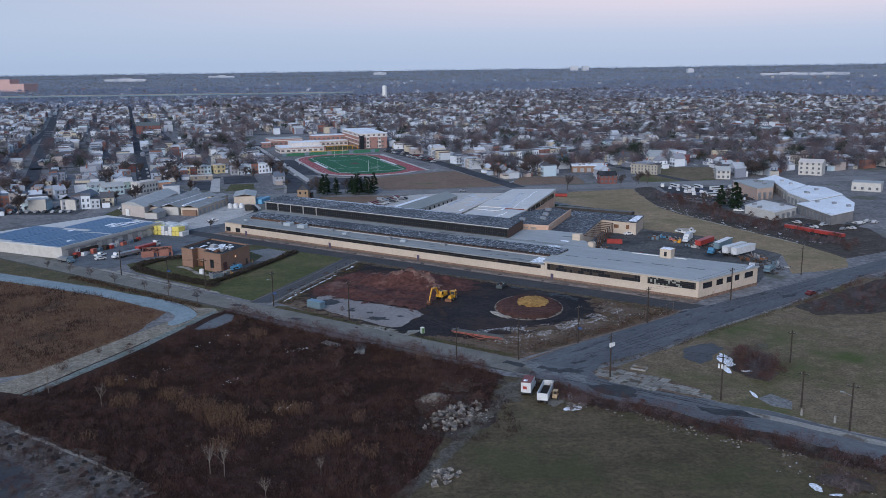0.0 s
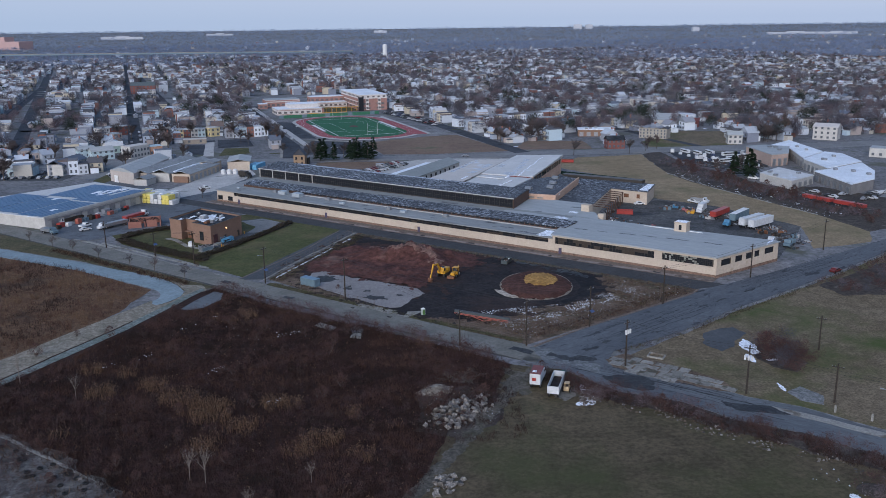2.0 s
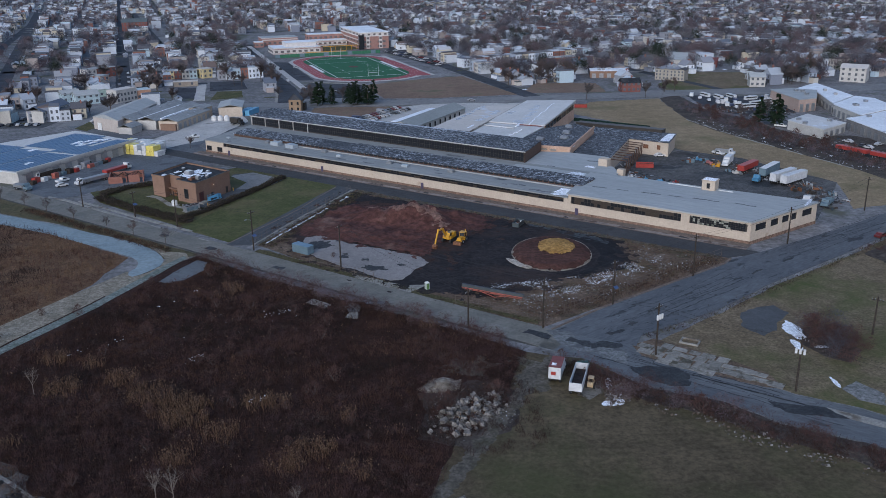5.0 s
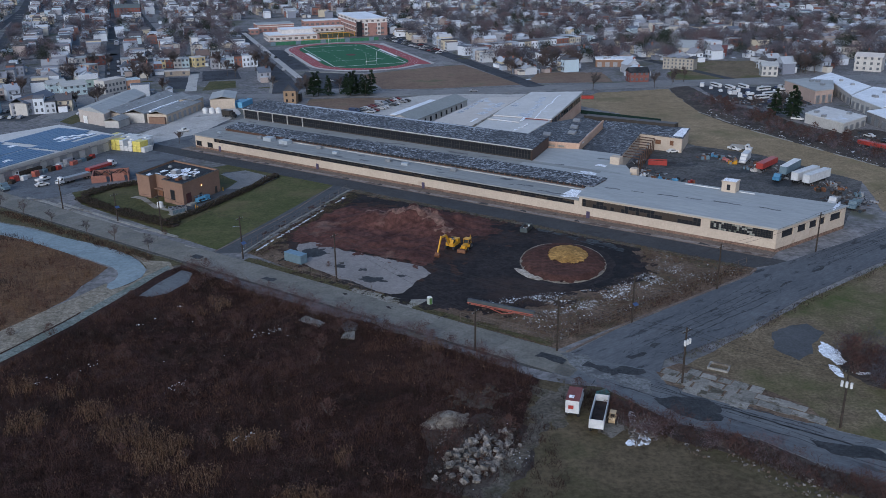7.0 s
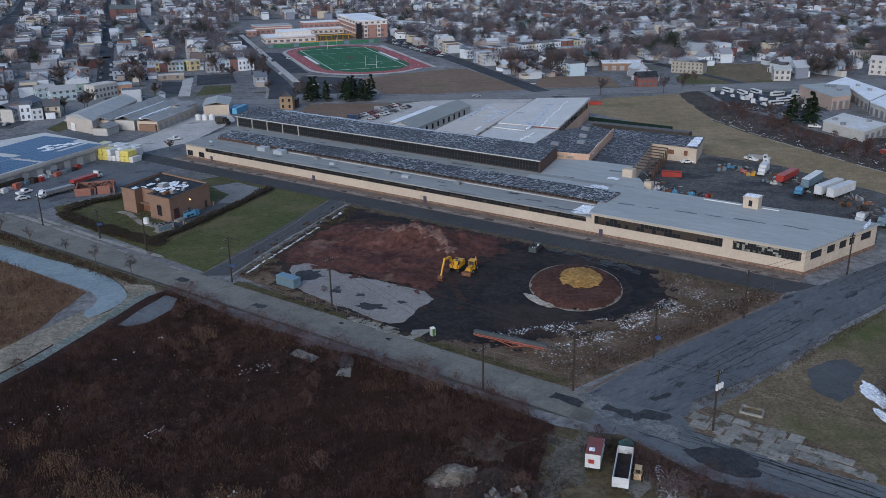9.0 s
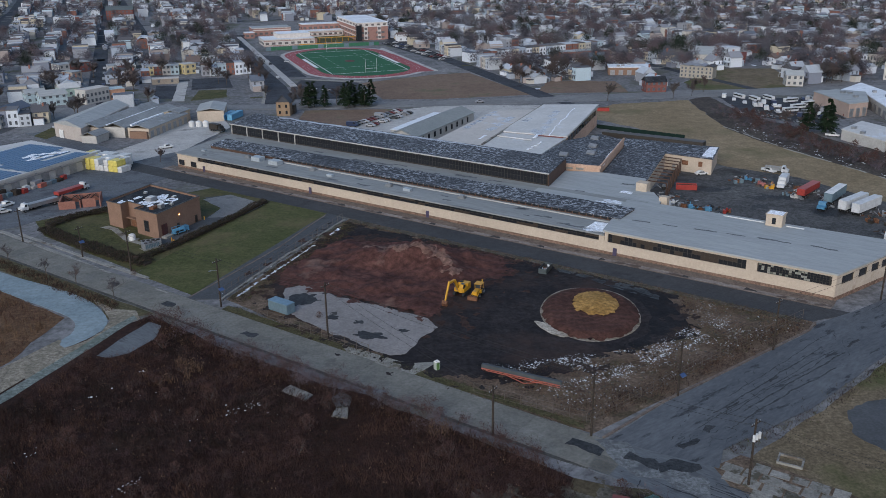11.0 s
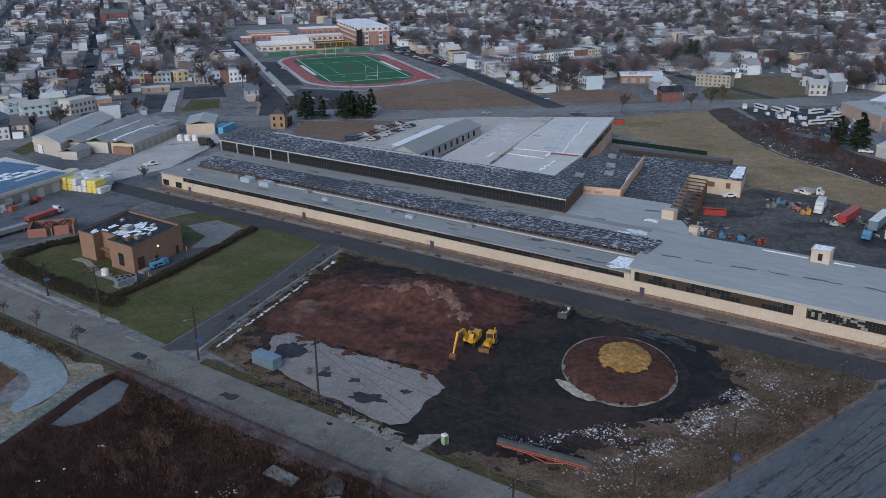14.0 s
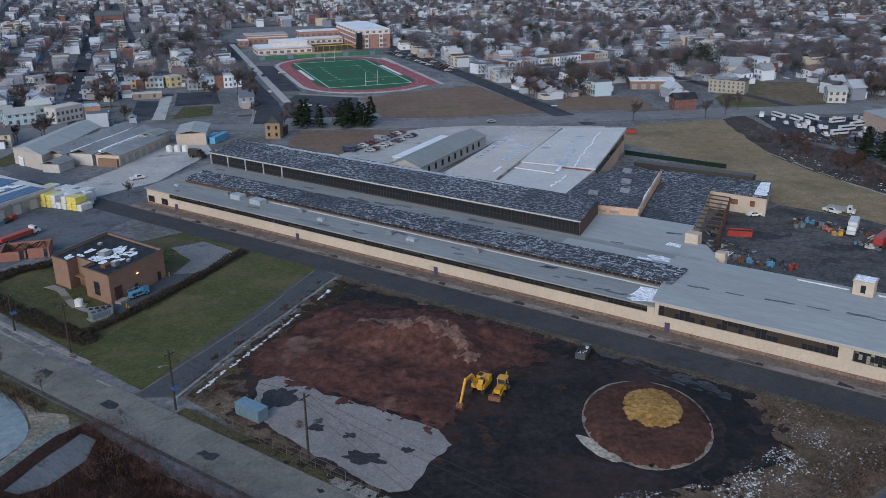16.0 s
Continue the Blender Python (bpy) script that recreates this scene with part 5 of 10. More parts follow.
for j in range(len(STREETS_B) - 1):
    b0, b1 = STREETS_B[j], STREETS_B[j + 1]
    a = 480.0
    while a < 2000:
        span = rnd.choice((70, 95, 120, 150))
        if rnd.random() < 0.36:
            for q in range(int(span / 24)):
                row(a + 9 + q * 24 + rnd.uniform(-3, 3), b0 + 6, 0, 1, b1 - b0 - 12, 108 + 180 * (q % 2))
        else:
            row(a + 6, b0 + 13, 1, 0, span - 12, 18)
            row(a + 6, b1 - 13, 1, 0, span - 12, 198)
        a += span
spots.sort()


def house_type(kind, var):
    w, dp, h, rise = [(6.4, 8.6, 5.6, 2.6), (7.0, 8.4, 5.4, 2.8), (4.9, 9.5, 6.2, 0.0), (9.5, 7.6, 3.8, 2.2)][kind]
    w += var * 0.6 * (kind != 2)
    hs = holder("house", 0, 0, 0, 0, ["two-storey sided house with a gable roof", "sided house with its gable to the street", "narrow flat-roofed row house", "low sided house with a wide gable roof"][kind], "house", "town houses")
    Mesh().box(0, 0, 0, w, dp, h).make("wall", M_siding, hs)
    if kind == 2:
        Mesh().box(0, 0, h, w + 0.1, dp + 0.3, 0.45).make("roof", M_shingle, hs)
    elif kind == 1:
        Mesh().gable(0, 0, h, dp, w, rise, rot=90).add([(-w / 2, -dp / 2, h), (w / 2, -dp / 2, h), (0, -dp / 2, h + rise), (-w / 2, dp / 2, h), (w / 2, dp / 2, h), (0, dp / 2, h + rise)], [(0, 1, 2), (4, 3, 5)]).make("roof", M_shingle, hs)
    else:
        Mesh().gable(0, 0, h, w, dp, rise).add([(-w / 2, -dp / 2, h), (-w / 2, dp / 2, h), (-w / 2, 0, h + rise), (w / 2, -dp / 2, h), (w / 2, dp / 2, h), (w / 2, 0, h + rise)], [(1, 0, 2), (3, 4, 5)]).make("roof", M_shingle, hs)
    # back and front windows, porch, chimney
    for sy in (-1, 1):
        for x in (-w / 4, w / 4):
            for z in ((0.9, 3.5) if h > 5 else (1.2,)):
                Mesh().box(x, sy * (dp / 2 + 0.03), z, 1.0, 0.1, 1.4).make("window", M_housewin, hs)
    if kind != 2:
        Mesh().box(w * 0.12 * (1 - 2 * var), -dp / 2 - 1.6, 0, w * 0.6, 3.2, h * 0.55).make("rear_wing", M_siding, hs)
        Mesh().box(w * 0.12 * (1 - 2 * var), -dp / 2 - 1.6, h * 0.55, w * 0.64, 3.5, 0.25).make("wing_roof", M_shingle, hs)
    pr = Mesh().box(0, dp / 2 + 1.1, 2.5, w * 0.9, 2.2, 0.25)
    for x in (-w * 0.42, w * 0.42):
        pr.box(x, dp / 2 + 2.0, 0, 0.2, 0.2, 2.5)
    pr.make("porch", M_white if var else M_shingle, hs)
    if kind != 2:
        Mesh().box(w * 0.2, -dp * 0.1, h, 0.8, 0.8, rise + 1.0).make("chimney", M_redbrick, hs)
    return hs


NEAR = 165
types = {}
for i, (dist, p, kind, r) in enumerate(spots[:NEAR]):
    var = i % 2
    if (kind, var) not in types:
        types[kind, var] = house_type(kind, var)
        types[kind, var].matrix_basis = pose(p[0], p[1], 0, 0, 0, r - 90)
    else:
        k_ = rnd.uniform(0.85, 1.15) if kind != 2 else 1.0
        m = pose(p[0], p[1], 0, 0, 0, r - 90) @ Matrix.Diagonal((k_, rnd.uniform(0.9, 1.2), rnd.uniform(0.85, 1.25), 1))
        copy_thing(types[kind, var], m).matrix_basis = m
far_wall, far_roof, far_win = Mesh(), Mesh(), Mesh()


def far_house(p, kind, r):
    w, dp, h, rise = [(6.4, 8.6, 5.6, 2.6), (7.0, 8.4, 5.4, 2.8), (4.9, 9.5, 6.2, 0.0), (9.5, 7.6, 3.8, 2.2)][kind]
    k = rnd.uniform(0.85, 1.15)
    w, dp, h = w * k, dp * k, h * rnd.uniform(0.85, 1.2)
    far_wall.box(p[0], p[1], land(p[1]), w, dp, h + (rise * 0.35 if kind != 2 else 0), r)
    if kind == 2:
        far_roof.box(p[0], p[1], h + land(p[1]), w + 0.2, dp + 0.2, 0.5, r)
    else:
        far_roof.gable(p[0], p[1], h + land(p[1]), w if kind != 1 else dp, dp if kind != 1 else w, rise, rot=r + (90 if kind == 1 else 0))
    c, s = math.cos(radians(r)), math.sin(radians(r))
    for x in (-w / 4, w / 4):
        for z in (0.9, 3.6):
            if z + 1.5 < h and p[1] < 1800:
                far_win.box(p[0] + c * x + s * (dp / 2), p[1] + s * x - c * (dp / 2), z, 1.1, 0.15, 1.5, r)


for dist, p, kind, r in spots[NEAR:]:
    far_house(p, kind, r - 90)
for dist, p, kind, r in spots:
    if rnd.random() < 0.55:
        o = 13 + rnd.uniform(-1, 2)
        x, y = p[0] + math.cos(radians(r)) * o, p[1] + math.sin(radians(r)) * o
        far_wall.box(x, y, 0, 3.4, 5.2, 2.5, r)
        far_roof.gable(x, y, 2.5, 5.2, 3.4, 0.9, rot=r + 90)
for i in range(260):
    y = 1900 + 1500 * rnd.random() ** 2
    x = rnd.uniform(-0.56, 0.56) * y
    far_house((x, y), rnd.choice((0, 1, 3)), rnd.choice((18, 108)) + rnd.uniform(-5, 5))
for k, (x, y, kd, r) in enumerate([(-226, 528, 3, 20), (-240, 520, 0, 20), (-219, 540, 0, 40), (-91.5, 589, 0, 18), (-196, 598, 1, 20), (-205, 604, 0, 20), (-183, 622, 1, 18), (62, 604, 1, 0), (182, 640, 1, 20), (215, 600, 0, 20), (226, 605, 0, 20), (238, 598, 1, 20), (252, 606, 0, 20)]):
    copy_thing(types[kd, k % 2], pose(x, y, 0, 0, 0, r))


def flat_block(name, x, y, rot, w, dp, h, wall, roof, label, floors, bays, rise=0.0):
    """A larger plain building with rows of windows to the front and one side."""
    b = holder(name, x, y, 0, rot, label, "building")
    Mesh().box(0, 0, 0, w, dp, h).make("wall", wall, b)
    if rise:
        Mesh().gable(0, 0, h, w, dp, rise).add([(-w / 2, -dp / 2, h), (-w / 2, dp / 2, h), (-w / 2, 0, h + rise), (w / 2, -dp / 2, h), (w / 2, dp / 2, h), (w / 2, 0, h + rise)], [(1, 0, 2), (3, 4, 5)]).make("roof", roof, b)
    else:
        Mesh().box(0, 0, h, w + 0.3, dp + 0.3, 0.3).make("roof", roof, b)
    for f in range(floors):
        for k in range(bays):
            Mesh().box(-w / 2 + (k + 0.5) * w / bays, -dp / 2 - 0.03, 1.0 + f * 3.0, min(1.4, w / bays * 0.5), 0.1, 1.5).make("window", M_housewin, b)
        for k in range(2):
            Mesh().box(-w / 2 - 0.03, -dp / 4 + k * dp / 2, 1.0 + f * 3.0, 0.1, 1.3, 1.5).make("window", M_housewin, b)
    return b


M_palecyan = plain("pale_cyan_siding", (0.42, 0.52, 0.55), 0.7, spec=0.1)
M_cream = plain("cream_siding", (0.56, 0.46, 0.26), 0.7, spec=0.1)
M_darkred = plain("dark_red_roof", (0.16, 0.06, 0.055), 0.8, spec=0.1)
flat_block("barn", 193, 682, -25, 16, 30, 5, M_wallpaint, M_greyroof, "pale hall with a long grey gable roof", 1, 3, 3.5)
flat_block("workshop", 209, 672, -20, 10, 16, 4.5, M_darkred, M_darkred, "dark red workshop beside the pale hall", 1, 2, 1.5)
flat_block("apartment_house", 273, 589, -35, 15, 13, 8.5, M_wallpaint, M_tanroof, "white three-storey apartment house", 3, 4, 1.8)
M_oldbrick = surface("old_dark_brick", (0.165, 0.070, 0.062), (0.21, 0.092, 0.08), 0.3, 4.0, coords="object", fine_mix=0.12)
flat_block("church_school", -318, 1064, 12, 27, 15, 9.5, M_oldbrick, plain("green_slate", (0.10, 0.12, 0.125), 0.8, spec=0.1), "dark red brick building with a slate roof", 3, 7, 3.5)
flat_block("church_school", -352, 1046, 12, 38, 14, 4.6, M_oldbrick, M_greyroof, "low red brick wing with a grey roof", 1, 9)
flat_block("white_block", -306, 1046, 12, 14, 8, 5, M_wallpaint, M_whiteroof, "white flat-roofed block before the brick building", 2, 5)
flat_block("white_house", 206, 575, -10, 9, 8, 6, M_wallpaint, M_greyroof, "white house with a grey gable roof", 2, 3, 2.0)
flat_block("brick_house", 125.5, 563, 4, 11, 8, 5.6, M_oldbrick, M_blackfelt, "old red-brown house beside the street", 2, 4, 2.2)
flat_block("yellow_house", 130, 700, 12, 9, 9, 6, M_cream, M_blackfelt, "cream yellow house with a dark roof", 2, 3, 2.6)
flat_block("corner_house", -214, 497, 3, 13, 10, 4.6, M_palecyan, M_greyroof, "pale green-blue house with a grey gable roof", 1, 4, 2.2)
flat_block("corner_house", -190.9, 552.8, 35.6, 13, 9, 5.4, M_palecyan, M_greyroof, "pale blue sided house at the street corner", 2, 4, 2.2)
flat_block("corner_house", -203.5, 561.5, 35.6, 10, 8, 5.0, M_palecyan, M_greyroof, "pale blue wing behind the corner house", 2, 3, 1.8)
flat_block("green_house", -193, 580, 40, 10, 9, 4.6, plain("pale_green_siding", (0.40, 0.50, 0.44), 0.7, spec=0.1), M_paleroof, "pale green house with a light gable roof", 1, 3, 2.0)
flat_block("white_house", -171.8, 558, 59, 15, 8, 7.2, M_wallpaint, M_tanroof, "white three-storey house with a flat roof", 2, 6)
flat_block("salmon_house", -163.4, 568.6, 30, 8, 8, 5.4, plain("salmon_siding", (0.44, 0.25, 0.17), 0.7, spec=0.1), M_palecyan, "salmon house with a pale blue flat roof", 1, 3)
flat_block("white_house", -219, 627, 54, 12, 9, 6.4, M_wallpaint, M_blackfelt, "white house with a dark flat roof", 2, 4)
flat_block("tan_house", -208, 627, 60, 7, 9, 6.4, plain("tan_siding", (0.37, 0.30, 0.25), 0.7, spec=0.1), M_greyroof, "narrow tan house with a grey roof", 2, 2)
for k in range(3):
    flat_block("brick_row_house", -228 + k * 4.6, 662 + k * 5.6, 51, 7.2, 9, 6.2, M_oldbrick if k else M_wallpaint, M_greyroof, "narrow brick row house on the slope", 2, 2)
for k in range(3):
    flat_block("row_house", -192.4 + k * 4.7, 652 + k * 2.3, 26, 5.2, 10, 6.4, M_wallpaint if k != 1 else M_oldbrick, M_paleroof if k else M_greyroof, "narrow row house with a flat pale roof", 2, 2)
for k in range(4):
    flat_block("row_house", -169 + k * 5.0, 653.5 + k * 0.7, 8, 5.0, 9, 5.4, (M_cream, M_oldbrick, M_wallpaint, M_palecyan)[k], (M_greyroof, M_paleroof, M_tanroof, M_greyroof)[k], "small flat-roofed row house", 2, 2)
flat_block("cream_house", -146.5, 656, 40, 7.5, 8, 6.2, M_cream, M_wallpaint, "cream yellow house with a pale flat roof", 2, 2)
flat_block("garage_row", -150, 617, 14, 15, 6, 3.0, surface("tan_block", (0.26, 0.22, 0.18), (0.31, 0.265, 0.22), 0.4, 3.0, fine_mix=0.1), M_tanroof, "low tan garage with a flat roof", 1, 2)
for k in range(20):
    q = Vector((33, 690)).lerp(Vector((130, 745)), k / 19)
    copy_thing(types[2, k % 2], pose(q.x, q.y, 0, 0, 0, 29.5))
for k in range(6):
    flat_block("brick_row_house", 96 + k * 5.6, 684 + k * 1.8, 18, 5.5, 9, 6.5, M_redbrick, M_greyroof, "narrow red brick row house", 2, 2)
te = holder("old_terrace", -193, 505, 0, 81.6, "long two-storey pale terrace with a dark gable roof", "house")
Mesh().box(0, 0, 0, 26, 9, 6).make("wall", M_wallpaint, te)
Mesh().gable(0, 0, 6, 26, 9, 2.4).make("roof", M_shingle, te)
for k in range(8):
    for z in (1.0, 3.8):
        Mesh().box(-11.4 + k * 3.25, -4.53, z, 1.1, 0.1, 1.4).make("window", M_housewin, te)
hp = holder("far_houses", 0, 0, 0, 0, "far rows of pale sided houses with grey roofs", "houses", kind="stuff")
far_wall.make("walls", M_farsiding, hp)
far_roof.make("roofs", M_farroof, hp)
far_win.make("windows", M_housewin, hp)
st = Mesh()
for b in CLEAR_B:
    for a0 in range(480, 2000, 160):
        p, q = town(a0, b), town(a0 + 160, b)
        if free(town(a0 + 80, b)):
            st.box((p[0] + q[0]) / 2, (p[1] + q[1]) / 2, -0.2, 7.5 if b < 120 else 6.0, 160, 0.27, 18)
for a in range(640, 2000, 190):
    for i in range(0, len(STREETS_B) - 1):
        if (i * 7 + a) % 5 < 2:
            continue
        b = (STREETS_B[i] + STREETS_B[i + 1]) / 2
        p = town(a, b)
        if free(p):
            st.box(p[0], p[1], -0.2, STREETS_B[i + 1] - STREETS_B[i], 6.0, 0.26, 18)
for (a0, b0), (a1, b1) in AVENUES:
    p, q = town(a0, b0), town(a1, b1)
    st.box((p[0] + q[0]) / 2, (p[1] + q[1]) / 2, -0.2, math.hypot(q[0] - p[0], q[1] - p[1]) + 6, 10, 0.29, math.degrees(math.atan2(q[1] - p[1], q[0] - p[0])))
tagged(st.make("road_town", M_tar2), "straight asphalt town streets between house rows", "street", kind="structure")

# ---- trees ----


def bare_tree(seed, h, spread, twigs, thin=1.0):
    r = random.Random(seed)
    tr = holder("tree", 0, 0, 0, 0, "bare winter tree with a fine brown crown", "tree", "street trees")
    t, c = Mesh(), Mesh()
    t.tube((0, 0, 0), (0.1, 0, h * 0.35), h * 0.022 * thin, h * 0.016 * thin, 6)
    tips = []
    for i in range(9):
        a, el = r.uniform(0, 6.283), r.uniform(0.5, 1.3)
        L = h * r.uniform(0.3, 0.55)
        p = Vector((0, 0, h * r.uniform(0.25, 0.4)))
        q = p + Vector((math.cos(a) * math.cos(el) * spread, math.sin(a) * math.cos(el) * spread, math.sin(el))) * L
        t.tube(p, q, h * 0.010 * thin, h * 0.004 * thin, 4)
        tips.append((p, q))
        for j in range(3):
            u = p.lerp(q, r.uniform(0.4, 0.9))
            v = u + Vector((r.uniform(-1, 1), r.uniform(-1, 1), r.uniform(0.2, 1))) * h * 0.14
            t.tube(u, v, h * 0.005 * thin, h * 0.002 * thin, 3)
            tips.append((u, v))
    for i in range(twigs):
        p, q = r.choice(tips)
        u = p.lerp(q, r.uniform(0.3, 1.1))
        d = Vector((r.uniform(-1, 1), r.uniform(-1, 1), r.uniform(-0.1, 1.2))).normalized() * h * r.uniform(0.06, 0.13)
        s = Vector((r.uniform(-1, 1), r.uniform(-1, 1), r.uniform(-1, 1))).normalized() * h * 0.0034 * thin
        c.add([u - s, u + s, u + d], [(0, 1, 2)])
    t.make("trunk", M_bark, tr)
    c.make("crown", M_twig, tr)
    return tr


def pine_tree(seed, h):
    r = random.Random(seed)
    tr = holder("pine_tree", 0, 0, 0, 0, "dark green conifer with drooping boughs", "tree", "conifers")
    Mesh().tube((0, 0, 0), (0, 0, h * 0.95), h * 0.018, h * 0.003, 6).make("trunk", M_bark, tr)
    c = Mesh()
    whorls = [(r.random(), r.uniform(0, 6.283), r.uniform(0.55, 1.15)) for k in range(80)]
    for i in range(2600):
        wf, wa, wr = r.choice(whorls)
        f = max(0.0, min(1.0, wf + r.uniform(-0.02, 0.02)))
        z = h * (0.14 + 0.86 * f)
        rad = h * 0.27 * (1 - f) ** 0.75 * wr * r.uniform(0.15, 1.1) + 0.12
        a = wa + r.uniform(-0.28, 0.28)
        u = Vector((math.cos(a) * rad, math.sin(a) * rad, z - rad * 0.15))
        d = Vector((math.cos(a), math.sin(a), r.uniform(-0.6, 0.2))) * h * 0.07
        s = Vector((-math.sin(a), math.cos(a), r.uniform(-0.3, 0.3))) * h * 0.028
        c.add([u - s, u + s, u + d], [(0, 1, 2)])
    c.make("crown", M_needle, tr)
    return tr


kinds = kinds_bare = [bare_tree(s, h, sp, 4200, 0.8) for s, h, sp in ((1, 12, 1.0), (2, 14, 0.95), (3, 10, 1.1), (4, 16, 0.9))]
tree_spots = []
for i in range(22500):
    b = rnd.uniform(-480, 1290) if i < 18500 else rnd.uniform(90, 900)
    a = 480 + 1500 * rnd.random() ** 1.3
    p = town(a, b)
    if abs(p[0]) > p[1] * 0.56 + 20 or not free(p) or min(abs(b - s) for s in CLEAR_B) < 4 or on_avenue(p, 7) or inside(p, [(-225, 480), (-150, 540), (-140, 585), (-215, 590)]):
        continue
    if noise.noise(Vector((p[0] * 0.012, p[1] * 0.012, 2))) < rnd.uniform(-0.6, 0.35) + (0.12 if b < 115 else 0.0):
        continue
    tree_spots.append((math.hypot(p[0], p[1] - 100), p))
tree_spots.sort()
for i, (dist, p) in enumerate(tree_spots[:110]):
    k = kinds[i % 4]
    m = pose(p[0], p[1], 0, 0, 0, rnd.uniform(0, 360)) @ Matrix.Scale(rnd.uniform(0.6, 1.05), 4)
    if i < 4:
        k.matrix_basis = m
    else:
        copy_thing(k, m).matrix_basis = m


def tree_cloud(name, spots_, count, wid, reach, thick, mats, shares, label, seed, tall=(8, 14), base=0.0):
    """Many far tree crowns in one mesh: lobes of loose twigs round each stem."""
    g = np.random.default_rng(seed)
    c = np.array([(p[0], p[1], land(p[1]) + base) for p in spots_])
    n = len(c)
    h = g.uniform(tall[0], tall[1], n) * (1 + 0.3 * np.clip((c[:, 1] - 1700) / 3000, 0, 1))
    lobe = g.normal(0, 1, (n, 6, 3)) * np.array([wid * 0.5, wid * 0.5, 0.13])
    lobe[:, :, 2] += 0.6
    t = np.repeat(np.arange(n), count)
    m = len(t)
    u = g.normal(0, 1, (m, 3))
    u /= np.linalg.norm(u, axis=1)[:, None]
    u *= (g.random(m) ** 0.5)[:, None] * np.array([wid * 0.6, wid * 0.6, 0.26])
    o = c[t] + (lobe[t, g.integers(0, 6, m)] + u) * h[t][:, None]
    o[:, 2] = np.maximum(o[:, 2], c[t][:, 2] + 0.5)
    d = g.normal(0, 1, (m, 3)) + np.array([0, 0, 0.6])
    d *= (reach * h[t] / np.linalg.norm(d, axis=1))[:, None]
    w = g.normal(0, 1, (m, 3))
    w *= (thick * h[t] / np.linalg.norm(w, axis=1))[:, None]
    v = np.stack([o - w, o + w, o + d], axis=1).reshape(-1, 3)
    me = bpy.data.meshes.new(name)
    me.vertices.add(3 * m)
    me.vertices.foreach_set("co", v.ravel())
    me.loops.add(3 * m)
    me.loops.foreach_set("vertex_index", np.arange(3 * m))
    me.polygons.add(m)
    me.polygons.foreach_set("loop_start", np.arange(m) * 3)
    me.polygons.foreach_set("material_index", g.choice(len(mats), n, p=shares)[t].astype("i"))
    for mt in mats:
        me.materials.append(mt)
    me.update()
    return tagged(new(name, me), label, "trees", kind="stuff")


WOOD_MATS = [palette("woods_grey", [(0.122, 0.118, 0.138), (0.145, 0.138, 0.158)], island=True), palette("woods_brown", [(0.122, 0.092, 0.100), (0.142, 0.110, 0.116)], island=True),
             palette("woods_dark", [(0.070, 0.066, 0.078), (0.085, 0.080, 0.092)], island=True), palette("woods_pale", [(0.145, 0.134, 0.138), (0.165, 0.152, 0.154)], island=True),
             palette("woods_evergreen", [(0.022, 0.032, 0.024), (0.034, 0.044, 0.032)], island=True)]
town_woods = [p for d_, p in tree_spots[110:]]
tree_cloud("street_woods", town_woods[:1500], 700, 0.40, 0.125, 0.0098, WOOD_MATS, (0.24, 0.30, 0.30, 0.06, 0.10), "bare brown and grey street trees among the houses", 5, (7, 14))
tree_cloud("town_woods", town_woods[1500:], 120, 0.33, 0.17, 0.026, WOOD_MATS, (0.32, 0.24, 0.26, 0.06, 0.12), "bare winter trees between far house rows", 6, (7, 13))
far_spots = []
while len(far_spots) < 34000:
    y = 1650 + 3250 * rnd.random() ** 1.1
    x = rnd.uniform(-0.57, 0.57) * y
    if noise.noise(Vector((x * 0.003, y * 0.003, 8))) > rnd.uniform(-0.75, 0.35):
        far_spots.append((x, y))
# distance haze put into the twig colours: blue-grey, paler toward the horizon
FAR_MATS = [palette("far_woods_haze_blue", [(0.168, 0.212, 0.305), (0.188, 0.232, 0.32)], island=True), palette("far_woods_haze_dark", [(0.122, 0.158, 0.240), (0.137, 0.172, 0.254)], island=True), WOOD_MATS[1]]
HAZE_TINT_MATS = [palette("horizon_woods_haze_blue", [(0.20, 0.25, 0.335), (0.22, 0.268, 0.35)], island=True), palette("horizon_woods_haze_dark", [(0.165, 0.212, 0.292), (0.18, 0.225, 0.305)], island=True)]
tree_cloud("far_woods", [p for p in far_spots if p[1] < 2900], 16, 0.5, 0.26, 0.06, FAR_MATS, (0.48, 0.46, 0.06), "far bare woods beyond the town, tinted blue-grey with haze", 7, (8, 12))
tree_cloud("hazy_woods", [p for p in far_spots if p[1] >= 2900], 14, 0.6, 0.3, 0.07, HAZE_TINT_MATS, (0.55, 0.45), "woods toward the horizon, coloured blue-grey for haze", 8, (5, 9))
kinds = kinds_pine = [pine_tree(31, 13), pine_tree(32, 11)]
for i, (x, y) in enumerate([(-53.5, 533), (-48, 532), (-56, 531), (-38.8, 537), (-34, 534), (-30, 534), (-25, 536), (-28, 530), (-36, 530)]):
    m = pose(x, y, 0, 0, 0, i * 70)
    if i < 2:
        kinds[i].matrix_basis = m
    else:
        copy_thing(kinds[i % 2], m)

# ---- poles ----


